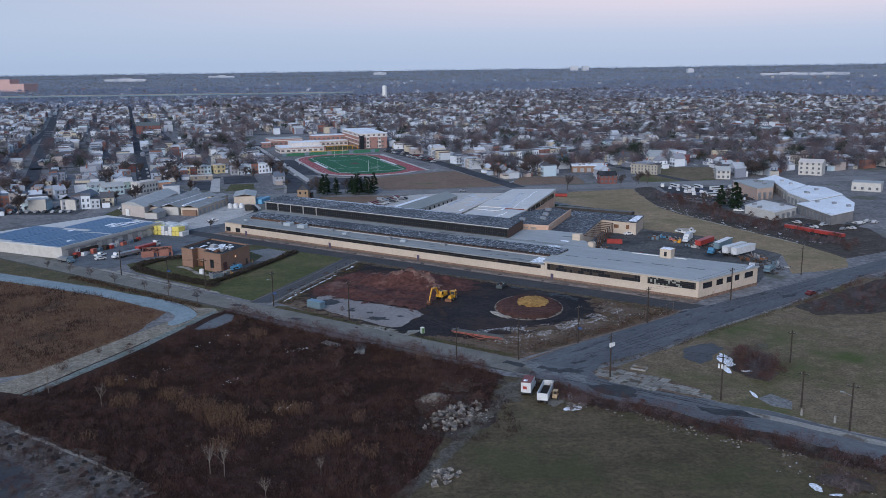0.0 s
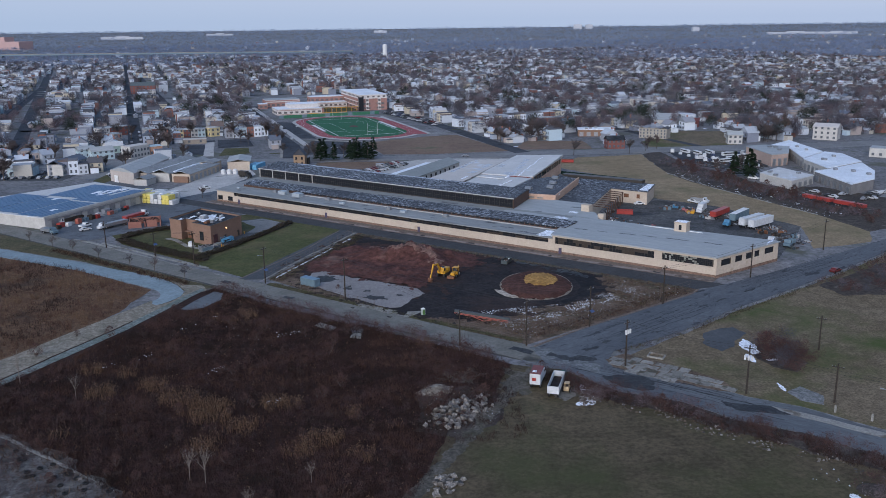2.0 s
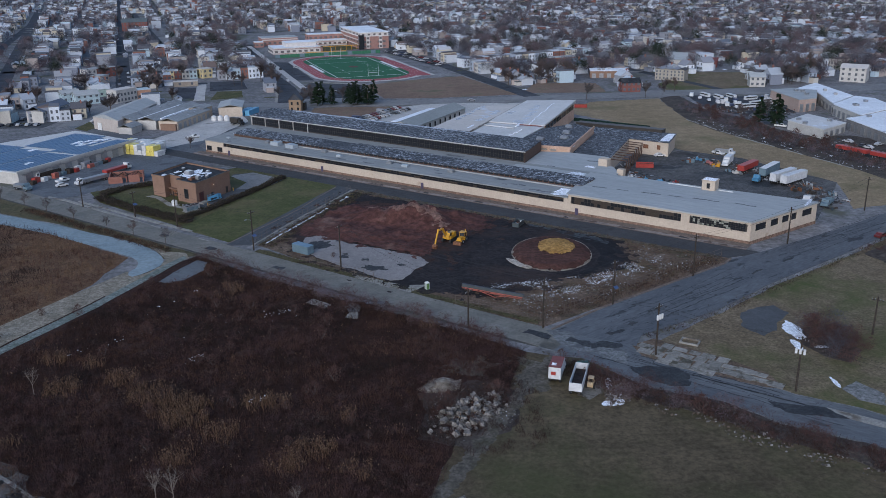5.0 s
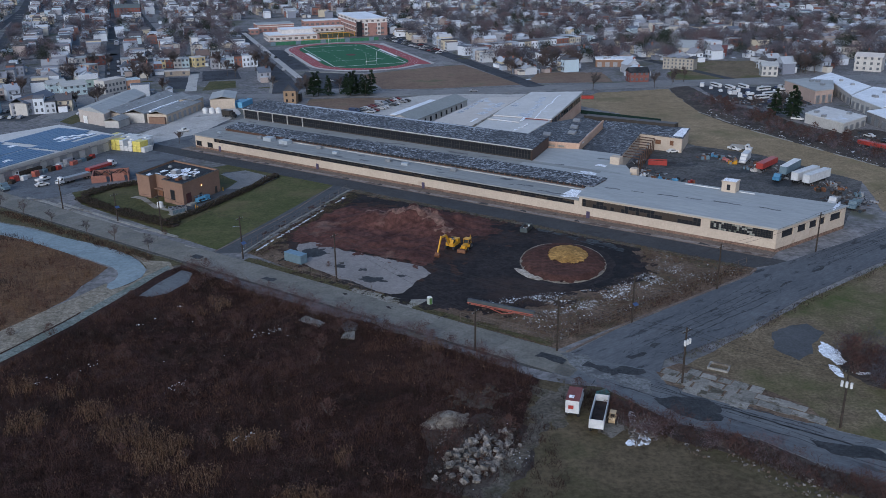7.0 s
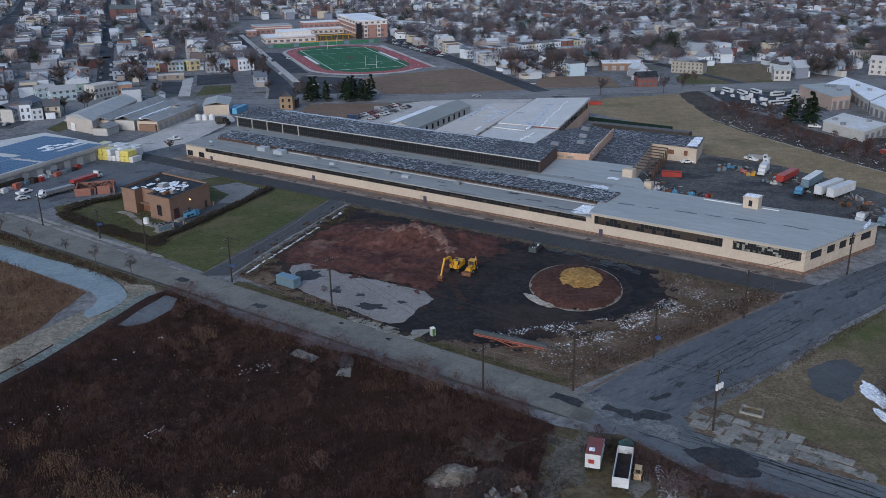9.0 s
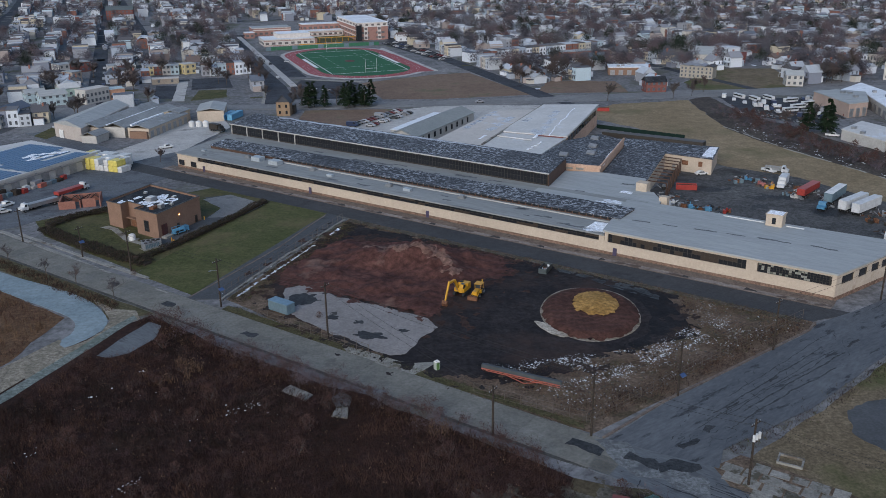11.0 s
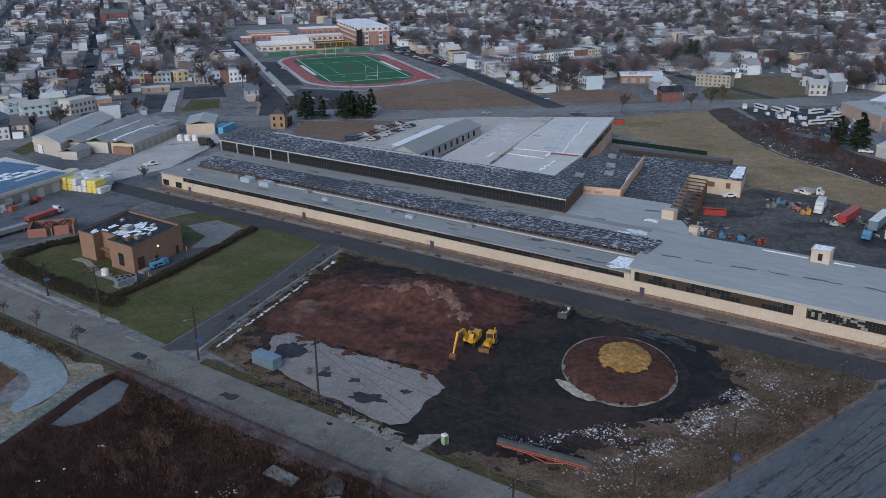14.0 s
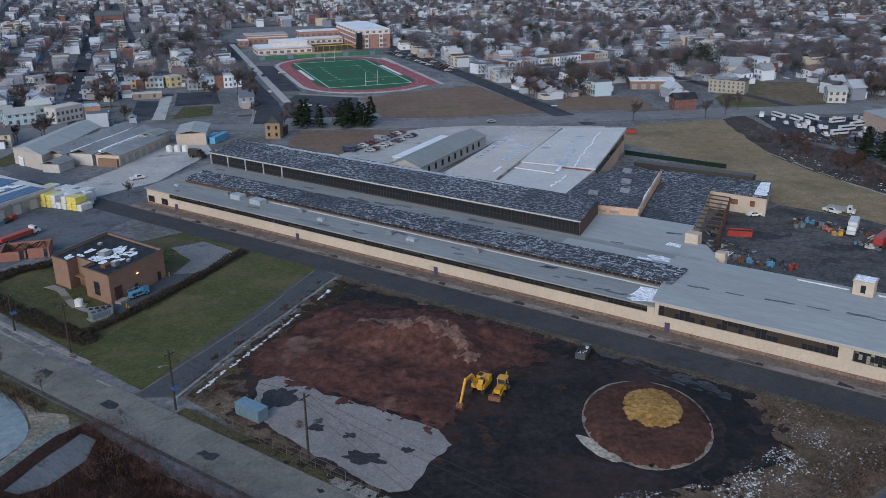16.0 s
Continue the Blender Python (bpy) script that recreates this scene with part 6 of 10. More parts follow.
def pole(h, transformer=False, lamp=False):
    p = holder("utility_pole", 0, 0, 0, 0, "weathered wooden utility pole with a crossarm", "utility pole", "utility poles")
    Mesh().tube((0, 0, 0), (0, 0, h), 0.22, 0.15, 8).make("shaft", M_wood, p)
    Mesh().box(0, 0, h - 0.9, 2.4, 0.14, 0.16).make("crossarm", M_wood, p)
    for x in (-1.1, -0.5, 0.5, 1.1):
        Mesh().tube((x, 0, h - 0.74), (x, 0, h - 0.5), 0.06, 0.05, 6).make("insulator", M_metal, p)
    if transformer:
        for x in (-0.75, 0, 0.75):
            Mesh().tube((x, -0.4, h - 3.4), (x, -0.4, h - 2.4), 0.23, 0.23, 10).make("transformer", M_white, p, "pale grey transformer can")
    if lamp:
        Mesh().tube((0, 0, h - 3), (-1.8, 0, h - 2.4), 0.05, 0.05, 5).make("lamp_arm", M_metal, p)
        Mesh().box(-2.1, 0, h - 2.5, 0.7, 0.3, 0.15).make("lamp_head", M_metal, p)
    return p


M_panelblue = plain("panel_blue", (0.045, 0.085, 0.19), 0.3)
kinds = {}
for x, y, h, kd, r in [(-21, 265, 13, "a", 52), (-47.5, 283.5, 12, "l", 52), (10.8, 225.7, 9.5, "a", 52), (46, 237.5, 11.3, "a", 38), (70.6, 255, 11.5, "a", 38), (49, 209.5, 11.8, "t", 38),
                       (71.5, 192.7, 11.5, "t", -35), (27.5, 224.6, 12.3, "a", 52), (-75.5, 307.5, 11.5, "a", 52), (98.5, 217, 9, "a", -35), (93, 174, 11, "l", -35), (88.3, 187.2, 9, "a", -35), (142.5, 310, 11, "a", 30), (105, 279, 11, "a", 30), (-113.8, 333, 10, "a", 52), (-92, 319, 9, "a", 52)]:
    m = pose(x, y, 0, 0, 0, r)
    if (h, kd) in kinds:
        one = copy_thing(kinds[h, kd], m)
    else:
        one = kinds[h, kd] = pole(h, kd == "t", kd == "l")
        one.matrix_basis = m
    if x in (-47.5, -92, 46):
        pn = Mesh().box(0, 0, -0.04, 1.3, 0.85, 0.08).make("solar_panel", M_panelblue, one, "small tilted blue solar panel")
        pn.matrix_basis = pose(0, -0.75, 4.6, 35, 0, 0)

# driveways, yards and remnants of snow between the houses
yd = Mesh()
for i in range(2600):
    b = rnd.choice(STREETS_B) + rnd.uniform(-24, 24)
    a = 500 + 1100 * rnd.random() ** 1.4
    p = town(a, b)
    if abs(p[0]) < p[1] * 0.56 and free(p):
        k = rnd.random()
        w_, l_ = (rnd.uniform(2, 3.5), rnd.uniform(5, 12)) if k < 0.6 else (rnd.uniform(1, 4), rnd.uniform(1, 4))
        yd.box(p[0], p[1], 0.02, l_, w_, 0.06 + 0.02 * (i % 3), 18 + rnd.uniform(-4, 4), 0 if k < 0.45 else (1 if k < 0.75 else 2))
tagged(yd.make("yard_surfaces", [M_walk, M_lawn, M_snow]), "small driveways, lawns and snow remnants between houses", "yards", kind="stuff")

# ---- canal on the left ----
M_bank = surface("sandy_bank", (0.185, 0.160, 0.125), (0.258, 0.226, 0.180), 0.15, 1.4, stain=(0.11, 0.10, 0.074), stain_scale=0.16, stain_soft=0.2)
M_mossy = surface("mossy_concrete", (0.13, 0.155, 0.14), (0.19, 0.21, 0.195), 0.15, 1.4, stain=(0.09, 0.115, 0.085), stain_scale=0.1, stain_soft=0.2)
sheet("canal", [(-220, 372), (-153, 334), (-114, 312), (-102, 304), (-92, 298), (-86, 294), (-81.5, 290.4), (-78, 287), (-75.2, 283.3), (-73, 280), (-71.5, 277), (-70.8, 274), (-71, 271.7), (-71.8, 269.4), (-72.9, 267.5), (-74.4, 265.2), (-76, 263.6), (-77.6, 265), (-78, 267.5), (-77.2, 270), (-77.1, 272), (-77.7, 274.6), (-78.8, 276.8), (-81, 279.4), (-83.7, 281.7), (-90, 286.4), (-97, 291.2), (-115, 304), (-149, 323), (-216, 358)], 0.09, M_canal, "pale blue-grey lined channel", "canal", (4, 0.15))
sheet("canal_end_bank", [(-79, 289.5), (-72, 283.6), (-66.9, 282.3), (-64.3, 277.9), (-67.9, 272.8), (-72.4, 263.2), (-78.2, 250), (-81.5, 254), (-76.5, 262.5), (-72.6, 267), (-70.6, 271.5), (-71, 277), (-74.8, 283.6)], 0.098, M_bank, "sandy bank round the end of the channel", "bank", (1.5, 0.4))
sheet("canal_bank", [(-78.6, 267.6), (-74, 262.8), (-81, 244.5), (-88, 230.2), (-98, 208), (-109, 212), (-100, 226), (-92.8, 240.8), (-85.5, 254.6)], 0.085, M_bank, "sandy bank along the channel", "bank", (3, 0.4))
sheet("canal_arm", [(-66.4, 279.6), (-69.6, 272.4), (-73.2, 262.6), (-80.4, 244.2), (-87.4, 229.6), (-97.4, 207.6), (-95, 206.6), (-84.8, 228.2), (-78, 242.8), (-71.2, 260.8), (-68, 270), (-65, 277.6)], 0.102, M_mossy, "narrow mossy concrete drain beside the bank", "canal", (3, 0.25))
sheet("verge", [(-256, 427), (-130, 333), (-72, 288), (-62, 280), (-72, 277.5), (-76, 285.5), (-114, 313), (-153, 335), (-260, 398)], 0.06, surface("verge_grass", (0.07, 0.065, 0.035), (0.105, 0.085, 0.05), 0.1, 1.5), "scrubby verge between street and canal", "verge", (4, 0.4))
sheet("path_pad", [(-67.8, 259.5), (-65.8, 266.4), (-61.9, 275.9), (-58.6, 273.6), (-58.1, 267.3), (-61.5, 260.4), (-65.2, 258.3)], 0.1, M_crack4, "short broken asphalt spur", "pad", (3, 0.3))
BANK_ZONE = [(-79, 270), (-86, 255.5), (-93, 241.5), (-109, 211), (-97, 204), (-83, 227), (-76.5, 242.5), (-69.5, 260), (-65, 268), (-63, 281), (-70, 287)]
PAD_ZONE = [(-68.5, 259), (-66.2, 267), (-62, 276.6), (-58, 274), (-57.4, 267), (-61, 259.6), (-65.2, 257.6)]
M_yardgrit = surface("yard_grit", (0.095, 0.085, 0.078), (0.15, 0.136, 0.124), 0.12, 1.6, stain=(0.055, 0.05, 0.046), stain_scale=0.16, stain_at=0.55, stain_soft=0.1)
sheet("dump_asphalt", [(-87, 172.5), (-80, 167.5), (-75.5, 162.5), (-73, 154), (-70, 140), (-120, 138), (-104, 176)], 0.12, M_asphalt, "worn dark asphalt of the dump yard", "yard", (1.5, 1.2))
sheet("yard_edging", [(-89, 186.2), (-77, 177.3), (-65.4, 168.4), (-54, 159.5), (-53.7, 158.9), (-65.3, 167.6), (-77.2, 176.4), (-89.3, 185.3)], 0.2, M_walk, "pale broken edging along the dump yard", "edging", (0.8, 0.4))
sheet("tyre_yard", [(-95, 192), (-85, 184.5), (-72, 175), (-59, 165), (-50, 155), (-48, 130), (-120, 130)], 0.08, M_yardgrit, "stony dump ground with tyres", "yard", (1.5, 2.4))
sheet("rubble_ground", [(0, 179), (9, 175), (18, 184), (19, 196), (11, 201), (0, 196)], 0.07, M_blacksoil2, "dark stony soil under the rubble", "soil", (1.2, 1.6))
sheet("road_berm", [(31, 208.8), (45, 195.6), (56, 189.6), (65, 180.3), (76, 173.4), (87, 163.8), (140, 123.4), (137, 119), (84, 158), (73, 168), (62, 175), (53, 184), (42, 190), (38, 196), (33, 204)], 0.1, M_blacksoil2, "dark earth verge with stones and dead brush", "verge", (1.5, 1.1))
sheet("corner_pad", [(45.2, 214.6), (50.8, 217.8), (57.3, 212.5), (63.8, 206.3), (69, 200.2), (70.2, 193.8), (66.6, 194.4), (60, 198.4), (51.3, 204.3), (46, 209)], 0.12, M_rubbish, "broken concrete pavement at the corner", "pavement", (2.5, 0.25))
sheet("street_pavement", [(-131, 347.5), (-122, 342), (-74, 301.6), (-52, 285.4), (-51.4, 284.4), (-73.5, 300.5), (-122.6, 340.5), (-131, 346)], 0.12, M_walk, "narrow concrete pavement beside the street", "pavement", (3, 0.15))
sheet("lot_pavement", [(-46, 284), (-10, 256.5), (6, 244), (27, 228.5), (27, 227), (5, 242.3), (-11, 254.5), (-47, 282)], 0.11, surface("mossy_verge", (0.062, 0.058, 0.03), (0.10, 0.088, 0.05), 0.3, 2.0), "mossy pavement edge of the lot", "pavement", (3, 0.25))
sheet("fence_pad", [(-18, 262), (-4, 253), (2, 253), (-3, 247.5), (-17, 259)], 0.12, M_walk, "patch of broken concrete by the lot gate", "pad", (2.5, 0.6))
sheet("drive_kerb", [(-48.8, 287.6), (-40.6, 309.8), (-32.2, 329.4), (-24.2, 347.6), (-23.6, 347.3), (-31.6, 329), (-40, 309.4), (-48.2, 287.2)], 0.24, M_walk, "broken pale kerb beside the drive", "kerb", (0.9, 0.3))
sheet("lawn_kerb", [(-56.4, 289.6), (-48.0, 307), (-40.2, 324), (-30.4, 352.6), (-30.0, 352.4), (-39.8, 323.8), (-47.6, 306.8), (-56.0, 289.4)], 0.17, M_brownwalk, "low worn kerb between lawn and drive", "kerb", (1.2, 0.25))
# bordering kerbs
for name, pts in [("kerb_1", [fac(-3, -5.05), fac(231, -5.05), fac(231, -5.35), fac(-3, -5.35)]), ("kerb_2", [(29.6, 223.8), (43, 235.3), (82, 263.7), (85, 267.6), (84.7, 268), (81.7, 264.1), (42.7, 235.7), (29.3, 224.2)])]:
    sheet(name, pts, 0.2, M_brownwalk, "worn concrete kerb", "kerb", (6, 0.05))


def blot(name, x, y, rx, ry, rot, mat, label, category, z=0.15, amt=0.5, seed=0, n=56):
    c, s = math.cos(radians(rot)), math.sin(radians(rot))
    poly = []
    for i in range(n):
        a = 6.2832 * i / n
        e = Vector((math.cos(a), math.sin(a), 0))
        k = 1 + amt * (noise.noise(e * 1.3 + Vector((0, 0, seed + x * 0.37))) + 0.35 * noise.noise(e * 2.9 + Vector((0, 0, seed + 5.3))) + 0.16 * noise.noise(e * 8.0 + Vector((0, 0, seed + 9.1))))
        px, py = rx * k * math.cos(a), ry * k * math.sin(a)
        poly.append((x + c * px - s * py, y + s * px + c * py))
    return tagged(Mesh().prism(poly, z - 0.3, z).make(name, mat), label, category, kind="structure")


# slabs of the broken corner pavement
pad = bpy.data.objects["corner_pad"]
PAD = [(45.5, 214.6), (50.7, 217.2), (56.8, 212), (63.1, 205.8), (68.3, 200), (69.8, 194.4), (66.8, 195.1), (60.2, 199), (51.7, 204.9), (46.7, 209.4)]
M_padslab = surface("broken_slab", (0.18, 0.17, 0.152), (0.235, 0.222, 0.20), 0.3, 2.5, stain=(0.09, 0.08, 0.06), stain_scale=0.4, stain_at=0.52, vary=0.22, fine_mix=0.2)
rs_ = random.Random(21)
for i in range(-10, 12):
    for j in range(-8, 9):
        p = Vector((60, 205)) + Vector((0.80, -0.60)) * (i * 3.0 + 0.9 * (j % 2)) + Vector((0.60, 0.80)) * j * 2.4
        if inside((p.x, p.y), PAD) and rs_.random() < 0.92:
            ob = new("slab", box_data(2.96 if rs_.random() < 0.8 else 2.3, 2.36 if rs_.random() < 0.8 else 1.8, 0.2, M_padslab))
            ob.parent = pad
            ob.matrix_basis = pose(p.x + rs_.uniform(-0.1, 0.1), p.y + rs_.uniform(-0.1, 0.1), -0.03 + rs_.uniform(0, 0.05), rs_.uniform(-1, 1), rs_.uniform(-1, 1), -36.9 + rs_.uniform(-3, 3))
M_tar = surface("tar_patch", (0.028, 0.03, 0.033), (0.045, 0.047, 0.05), 0.3, 2.0, rough=0.6)
for poly in ([(42.2, 203.8), (46.7, 204.6), (51.5, 203.8), (53.6, 200.6), (52.4, 198), (49, 198.3), (46.5, 197.6), (43.5, 200.5)], [(64.5, 189.4), (68.9, 188.3), (73.5, 186), (77, 181.5), (71, 183.6), (66.3, 185.5), (65.5, 187.4)]):
    sheet("tar_patch", poly, 0.182, M_tar, "dark tar repair patch on the street", "patch", (0.35, 0.85), 0.3, poly[0][0])
M_wet = surface("damp_slab", (0.026, 0.027, 0.030), (0.042, 0.042, 0.044), 0.3, 2.0, rough=0.6)
M_slabs4 = surface("worn_road_concrete", (0.125, 0.13, 0.135), (0.165, 0.17, 0.172), 0.15, 2.0, stain=(0.09, 0.094, 0.10), stain_scale=0.25)
M_pale = surface("pale_patch", (0.15, 0.152, 0.152), (0.20, 0.2, 0.195), 0.2, 2.0)
rp = random.Random(12)
for i, (x, y, L, wd, rot) in enumerate([(66.5, 186.5, 3, 1.0, -36), (43.5, 221.5, 4, 1.4, 30), (48, 226, 2.5, 1.4, 50), (55, 233.5, 4, 0.7, 38), (-38, 268, 4, 2.4, -36), (-60, 285.5, 3.5, 2.4, -36), (-77, 299, 3.5, 2.2, -36), (34.5, 216.8, 6, 2.6, -40), (26, 221.5, 6.5, 3.0, -38), (88, 257, 5, 0.7, 38), (100, 266, 6, 0.9, 36), (66, 242.5, 3, 0.8, 38)]):
    d = Vector((math.cos(radians(rot)), math.sin(radians(rot))))
    nn = Vector((-d.y, d.x))
    edge = [(-0.5, -0.5), (-0.15, -0.5 * rp.uniform(0.5, 1)), (0.2, -0.5), (0.5, -0.5 * rp.uniform(0.4, 1)), (0.5 * rp.uniform(0.8, 1.1), 0.3), (0.25, 0.5), (-0.1, 0.5 * rp.uniform(0.4, 1)), (-0.5, 0.5 * rp.uniform(0.5, 1))]
    sheet("tar_patch", [tuple(Vector((x, y)) + d * (a * L) + nn * (b * wd)) for a, b in edge], 0.176 if x > 25 else 0.166, M_tar, "dark tar repair patch on the street", "patch", (0.5, 0.7), 0.3, i)
sheet("tar_patch", [(42.4, 203.2), (46.2, 204.2), (49.5, 201.5), (52.4, 196.9), (51.8, 195.6), (48.3, 195.9), (45.3, 198.8)], 0.1765, M_tar, "wide dark damp repair beside the crossing", "patch", (0.6, 0.7), 0.3, 61)
sheet("tar_patch", [(35.8, 213), (36.7, 215.5), (39.9, 217), (43.5, 215.5), (43.3, 214), (41.2, 212.6), (38, 213.8)], 0.1765, M_tar, "broken dark repair in the crossing", "patch", (0.5, 0.9), 0.3, 62)
sheet("truck_pad", [(29.6, 194.6), (31.8, 191.3), (34.8, 194), (36, 200.6), (34.3, 202), (31.6, 198.3)], 0.11, M_padslab, "cracked concrete pad under the trailer", "pad", (0.8, 0.5))
for i, (x, y, rx, ry) in enumerate([(-29, 286.5, 2.6, 4.2), (-11.5, 266, 3.6, 1.8), (-21, 276, 1.4, 1.1), (-15, 273, 1.0, 0.8), (-5, 268, 1.0, 0.7), (-24, 290, 0.8, 0.5)]):
    blot("puddle", x, y, rx, ry, -20, M_wet, "dark damp stain on the slab", "puddle", 0.185, 0.8, i + 40)
SNOW_LATER = [(82.4, 220.2, 2.3, 5.2), (80.0, 212.8, 1.2, 2.8), (80.6, 195.5, 0.7, 3.2), (84.9, 211.5, 1.6, 1.0), (37.0, 194.4, 1.5, 5.2), (35.0, 189.6, 1.6, 1.4), (74.4, 149.5, 1.0, 2.2), (77.0, 146.4, 1.5, 0.7)]
sheet("burnt_patch", [(73.8, 230.8), (79, 233.5), (84, 234.5), (85, 229.5), (81.5, 225), (78.6, 220.8), (74.5, 218), (71.8, 221.2), (72.6, 226)], 0.12, M_asphalt, "blackened bare patch in the grass", "patch", (0.5, 1.2))
sheet("old_pad", [(80.5, 193.5), (84.5, 196), (88, 190.5), (86, 186.5), (82, 189)], 0.13, M_pale, "cracked concrete pad in the grass", "pad", (0.8, 0.7))
sheet("street_path", [(74.5, 186.3), (83.2, 180), (97, 168.4), (140, 135.4), (160, 120), (159, 118.2), (139, 133.2), (95.6, 166.4), (82, 178), (73.6, 184.2)], 0.172, M_walk, "pale concrete path beside the street", "pavement", (2, 0.3))
sheet("thicket_soil", [(82.5, 221), (87, 222), (92, 218), (92.5, 209), (88, 204.5), (83.5, 207), (81.6, 213)], 0.11, M_blacksoil2, "dark bare soil under the red bushes", "soil", (1.0, 0.9))
bsn = holder("concrete_basin", 58.0, 215.4, 0.05, -31, "low rectangular concrete basin in the grass", "basin")
for bx_, by_, bw_, bd_ in ((0, -1.3, 4.0, 0.3), (0, 1.3, 4.0, 0.3), (-1.85, 0, 0.3, 2.3), (1.85, 0, 0.3, 2.3)):
    Mesh().box(bx_, by_, 0, bw_, bd_, 0.4).make("kerb_side", M_walk, bsn)
for k, poly in enumerate([[(-27.6, 242.3), (-26.4, 244.5), (-21.5, 240.7), (-22.7, 238.8)], [(-17.9, 239.1), (-16.2, 241.8), (-14.1, 239.8), (-14.4, 236.5), (-16.8, 236)], [(-16.8, 235.5), (-14.6, 235.8), (-14.4, 232.1), (-17.3, 233)], [(-10.5, 242.5), (-8, 241.5), (-8.6, 239.4), (-11, 240.6)]]):
    sheet("slab_remnant", poly, 0.35, M_walk if k % 2 == 0 else M_slabs4, "pale slab remnant among the weeds", "slab", (0.5, 0.25), 0.5, k)

sheet("crossing_patch", [(28, 224), (33, 222), (35, 217), (40, 215.5), (43.5, 211), (42.5, 206), (38, 208.5), (36, 212), (32, 212.5), (30, 217)], 0.158, M_slabs4, "pale concrete patch at the crossing", "patch", (0.5, 0.8))
M_crackfill = surface("crack_filling", (0.045, 0.048, 0.053), (0.065, 0.069, 0.075), 0.3, 2.0)
# cracks in the asphalt, joined as one part of each street


def cracks(road, start, ahead, length, width, n, seed):
    r = random.Random(seed)
    a, d = Vector(start), Vector(ahead).normalized()
    nrm = Vector((-d.y, d.x))
    m = Mesh()

    def ribbon(p, way, L, w, stray=0.75):
        pts, q, k = [], Vector(p), 0
        base = Vector(way)
        while k < L:
            pts.append(q.copy())
            way = (base * 0.7 + way * 0.3 + Vector((r.uniform(-1, 1), r.uniform(-1, 1))) * stray).normalized()
            q = q + way * 0.6
            k += 0.6
        if len(pts) < 2:
            return
        vs = []
        for i_, p_ in enumerate(pts):
            t = pts[min(i_ + 1, len(pts) - 1)] - pts[max(i_ - 1, 0)]
            o = Vector((-t.y, t.x)).normalized() * w * r.uniform(0.4, 1.3) * (0.2 if i_ in (0, len(pts) - 1) else 1)
            vs += [(p_.x - o.x, p_.y - o.y, 0.145), (p_.x + o.x, p_.y + o.y, 0.145)]
        m.add(vs, [(2 * i_, 2 * i_ + 2, 2 * i_ + 3, 2 * i_ + 1) for i_ in range(len(pts) - 1)])

    for f in (0.22, 0.36, 0.47, 0.53, 0.62, 0.76):
        k0 = r.uniform(0, 0.35) * length
        ribbon(a + d * k0 + nrm * width * f, d, length - k0 - r.uniform(0, 0.3) * length, r.uniform(0.09, 0.2), 0.16)
    for k in range(n):
        p = a + d * r.uniform(0, length) + nrm * width * min(0.95, max(0.05, r.gauss(0.5, 0.2)))
        if r.random() < 0.7:
            ribbon(p, nrm * r.choice((-1, 1)), r.uniform(0.8, 2.8), r.uniform(0.03, 0.10))
        else:
            ribbon(p, d, r.uniform(1.5, 4), r.uniform(0.03, 0.09))
    return tagged(m.make("crack_line", M_crackfill, bpy.data.objects[road]), kind="stuff")


cracks("road_2", (45, 217), (0.78, 0.62), 60, 12, 150, 5)
cracks("road_2", (95, 258), (0.82, 0.57), 75, 13, 150, 6)
cracks("road_4", (28, 214), (0.80, -0.60), 62, 9, 90, 7)

# road slabs
road1 = bpy.data.objects["road_1"]
M_slabs = surface("road_slab", (0.150, 0.144, 0.128), (0.196, 0.188, 0.168), 0.07, 1.6, stain=(0.118, 0.113, 0.102), stain_scale=0.12, stain_at=0.62, vary=0.07, fine_mix=0.15)
d1 = Vector((0.796, -0.605))
n1 = Vector((-0.605, -0.796))
for i in range(62):
    for j in range(2):
        p = Vector((-250, 436)) + d1 * (70 + 4.62 * (i + 0.5)) + n1 * (2.3 + 4.55 * j)
        ob = new("slab", box_data(4.585, 4.52, 0.3, M_slabs))
        ob.parent = road1
        ob.matrix_basis = pose(p.x, p.y, -0.19 + 0.012 * ((i * 7 + j * 3) % 5), 0, 0, math.degrees(math.atan2(d1.y, d1.x)))

# ---- earth in the cleared lot ----


def heap(name, inside_test, x0, x1, y0, y1, step, height, mat, label, category, base=0.1):
    """Loose earth as a height field over the cells inside its outline."""
    m = Mesh()
    idx, known = {}, {}
    jit = random.Random(name)
    nx, ny = int((x1 - x0) / step), int((y1 - y0) / step)

    def corner(i, j):
        if (i, j) not in known:
            x, y = x0 + (i + jit.uniform(-0.38, 0.38)) * step, y0 + (j + jit.uniform(-0.38, 0.38)) * step
            known[i, j] = (x, y) if inside_test(x, y) else None
        return known[i, j]

    for j in range(ny):
        for i in range(nx):
            keys_ = [(i, j), (i + 1, j), (i + 1, j + 1), (i, j + 1)]
            keys_ = [k for k in keys_ if corner(*k)]
            if len(keys_) < 3:
                continue
            f = []
            for k in keys_:
                if k not in idx:
                    idx[k] = len(m.v)
                    m.v.append((*known[k], base + height(*known[k])))
                f.append(idx[k])
            m.f.append(tuple(f))
            m.m.append(0)
    return tagged(m.make(name, mat, smooth=True), label, category)


RED = [(-25, 328), (-37, 303), (-35, 297), (-27, 293), (-13, 284), (1, 275), (4, 281), (7, 290), (12, 296), (21, 301), (20, 312), (3, 323)]


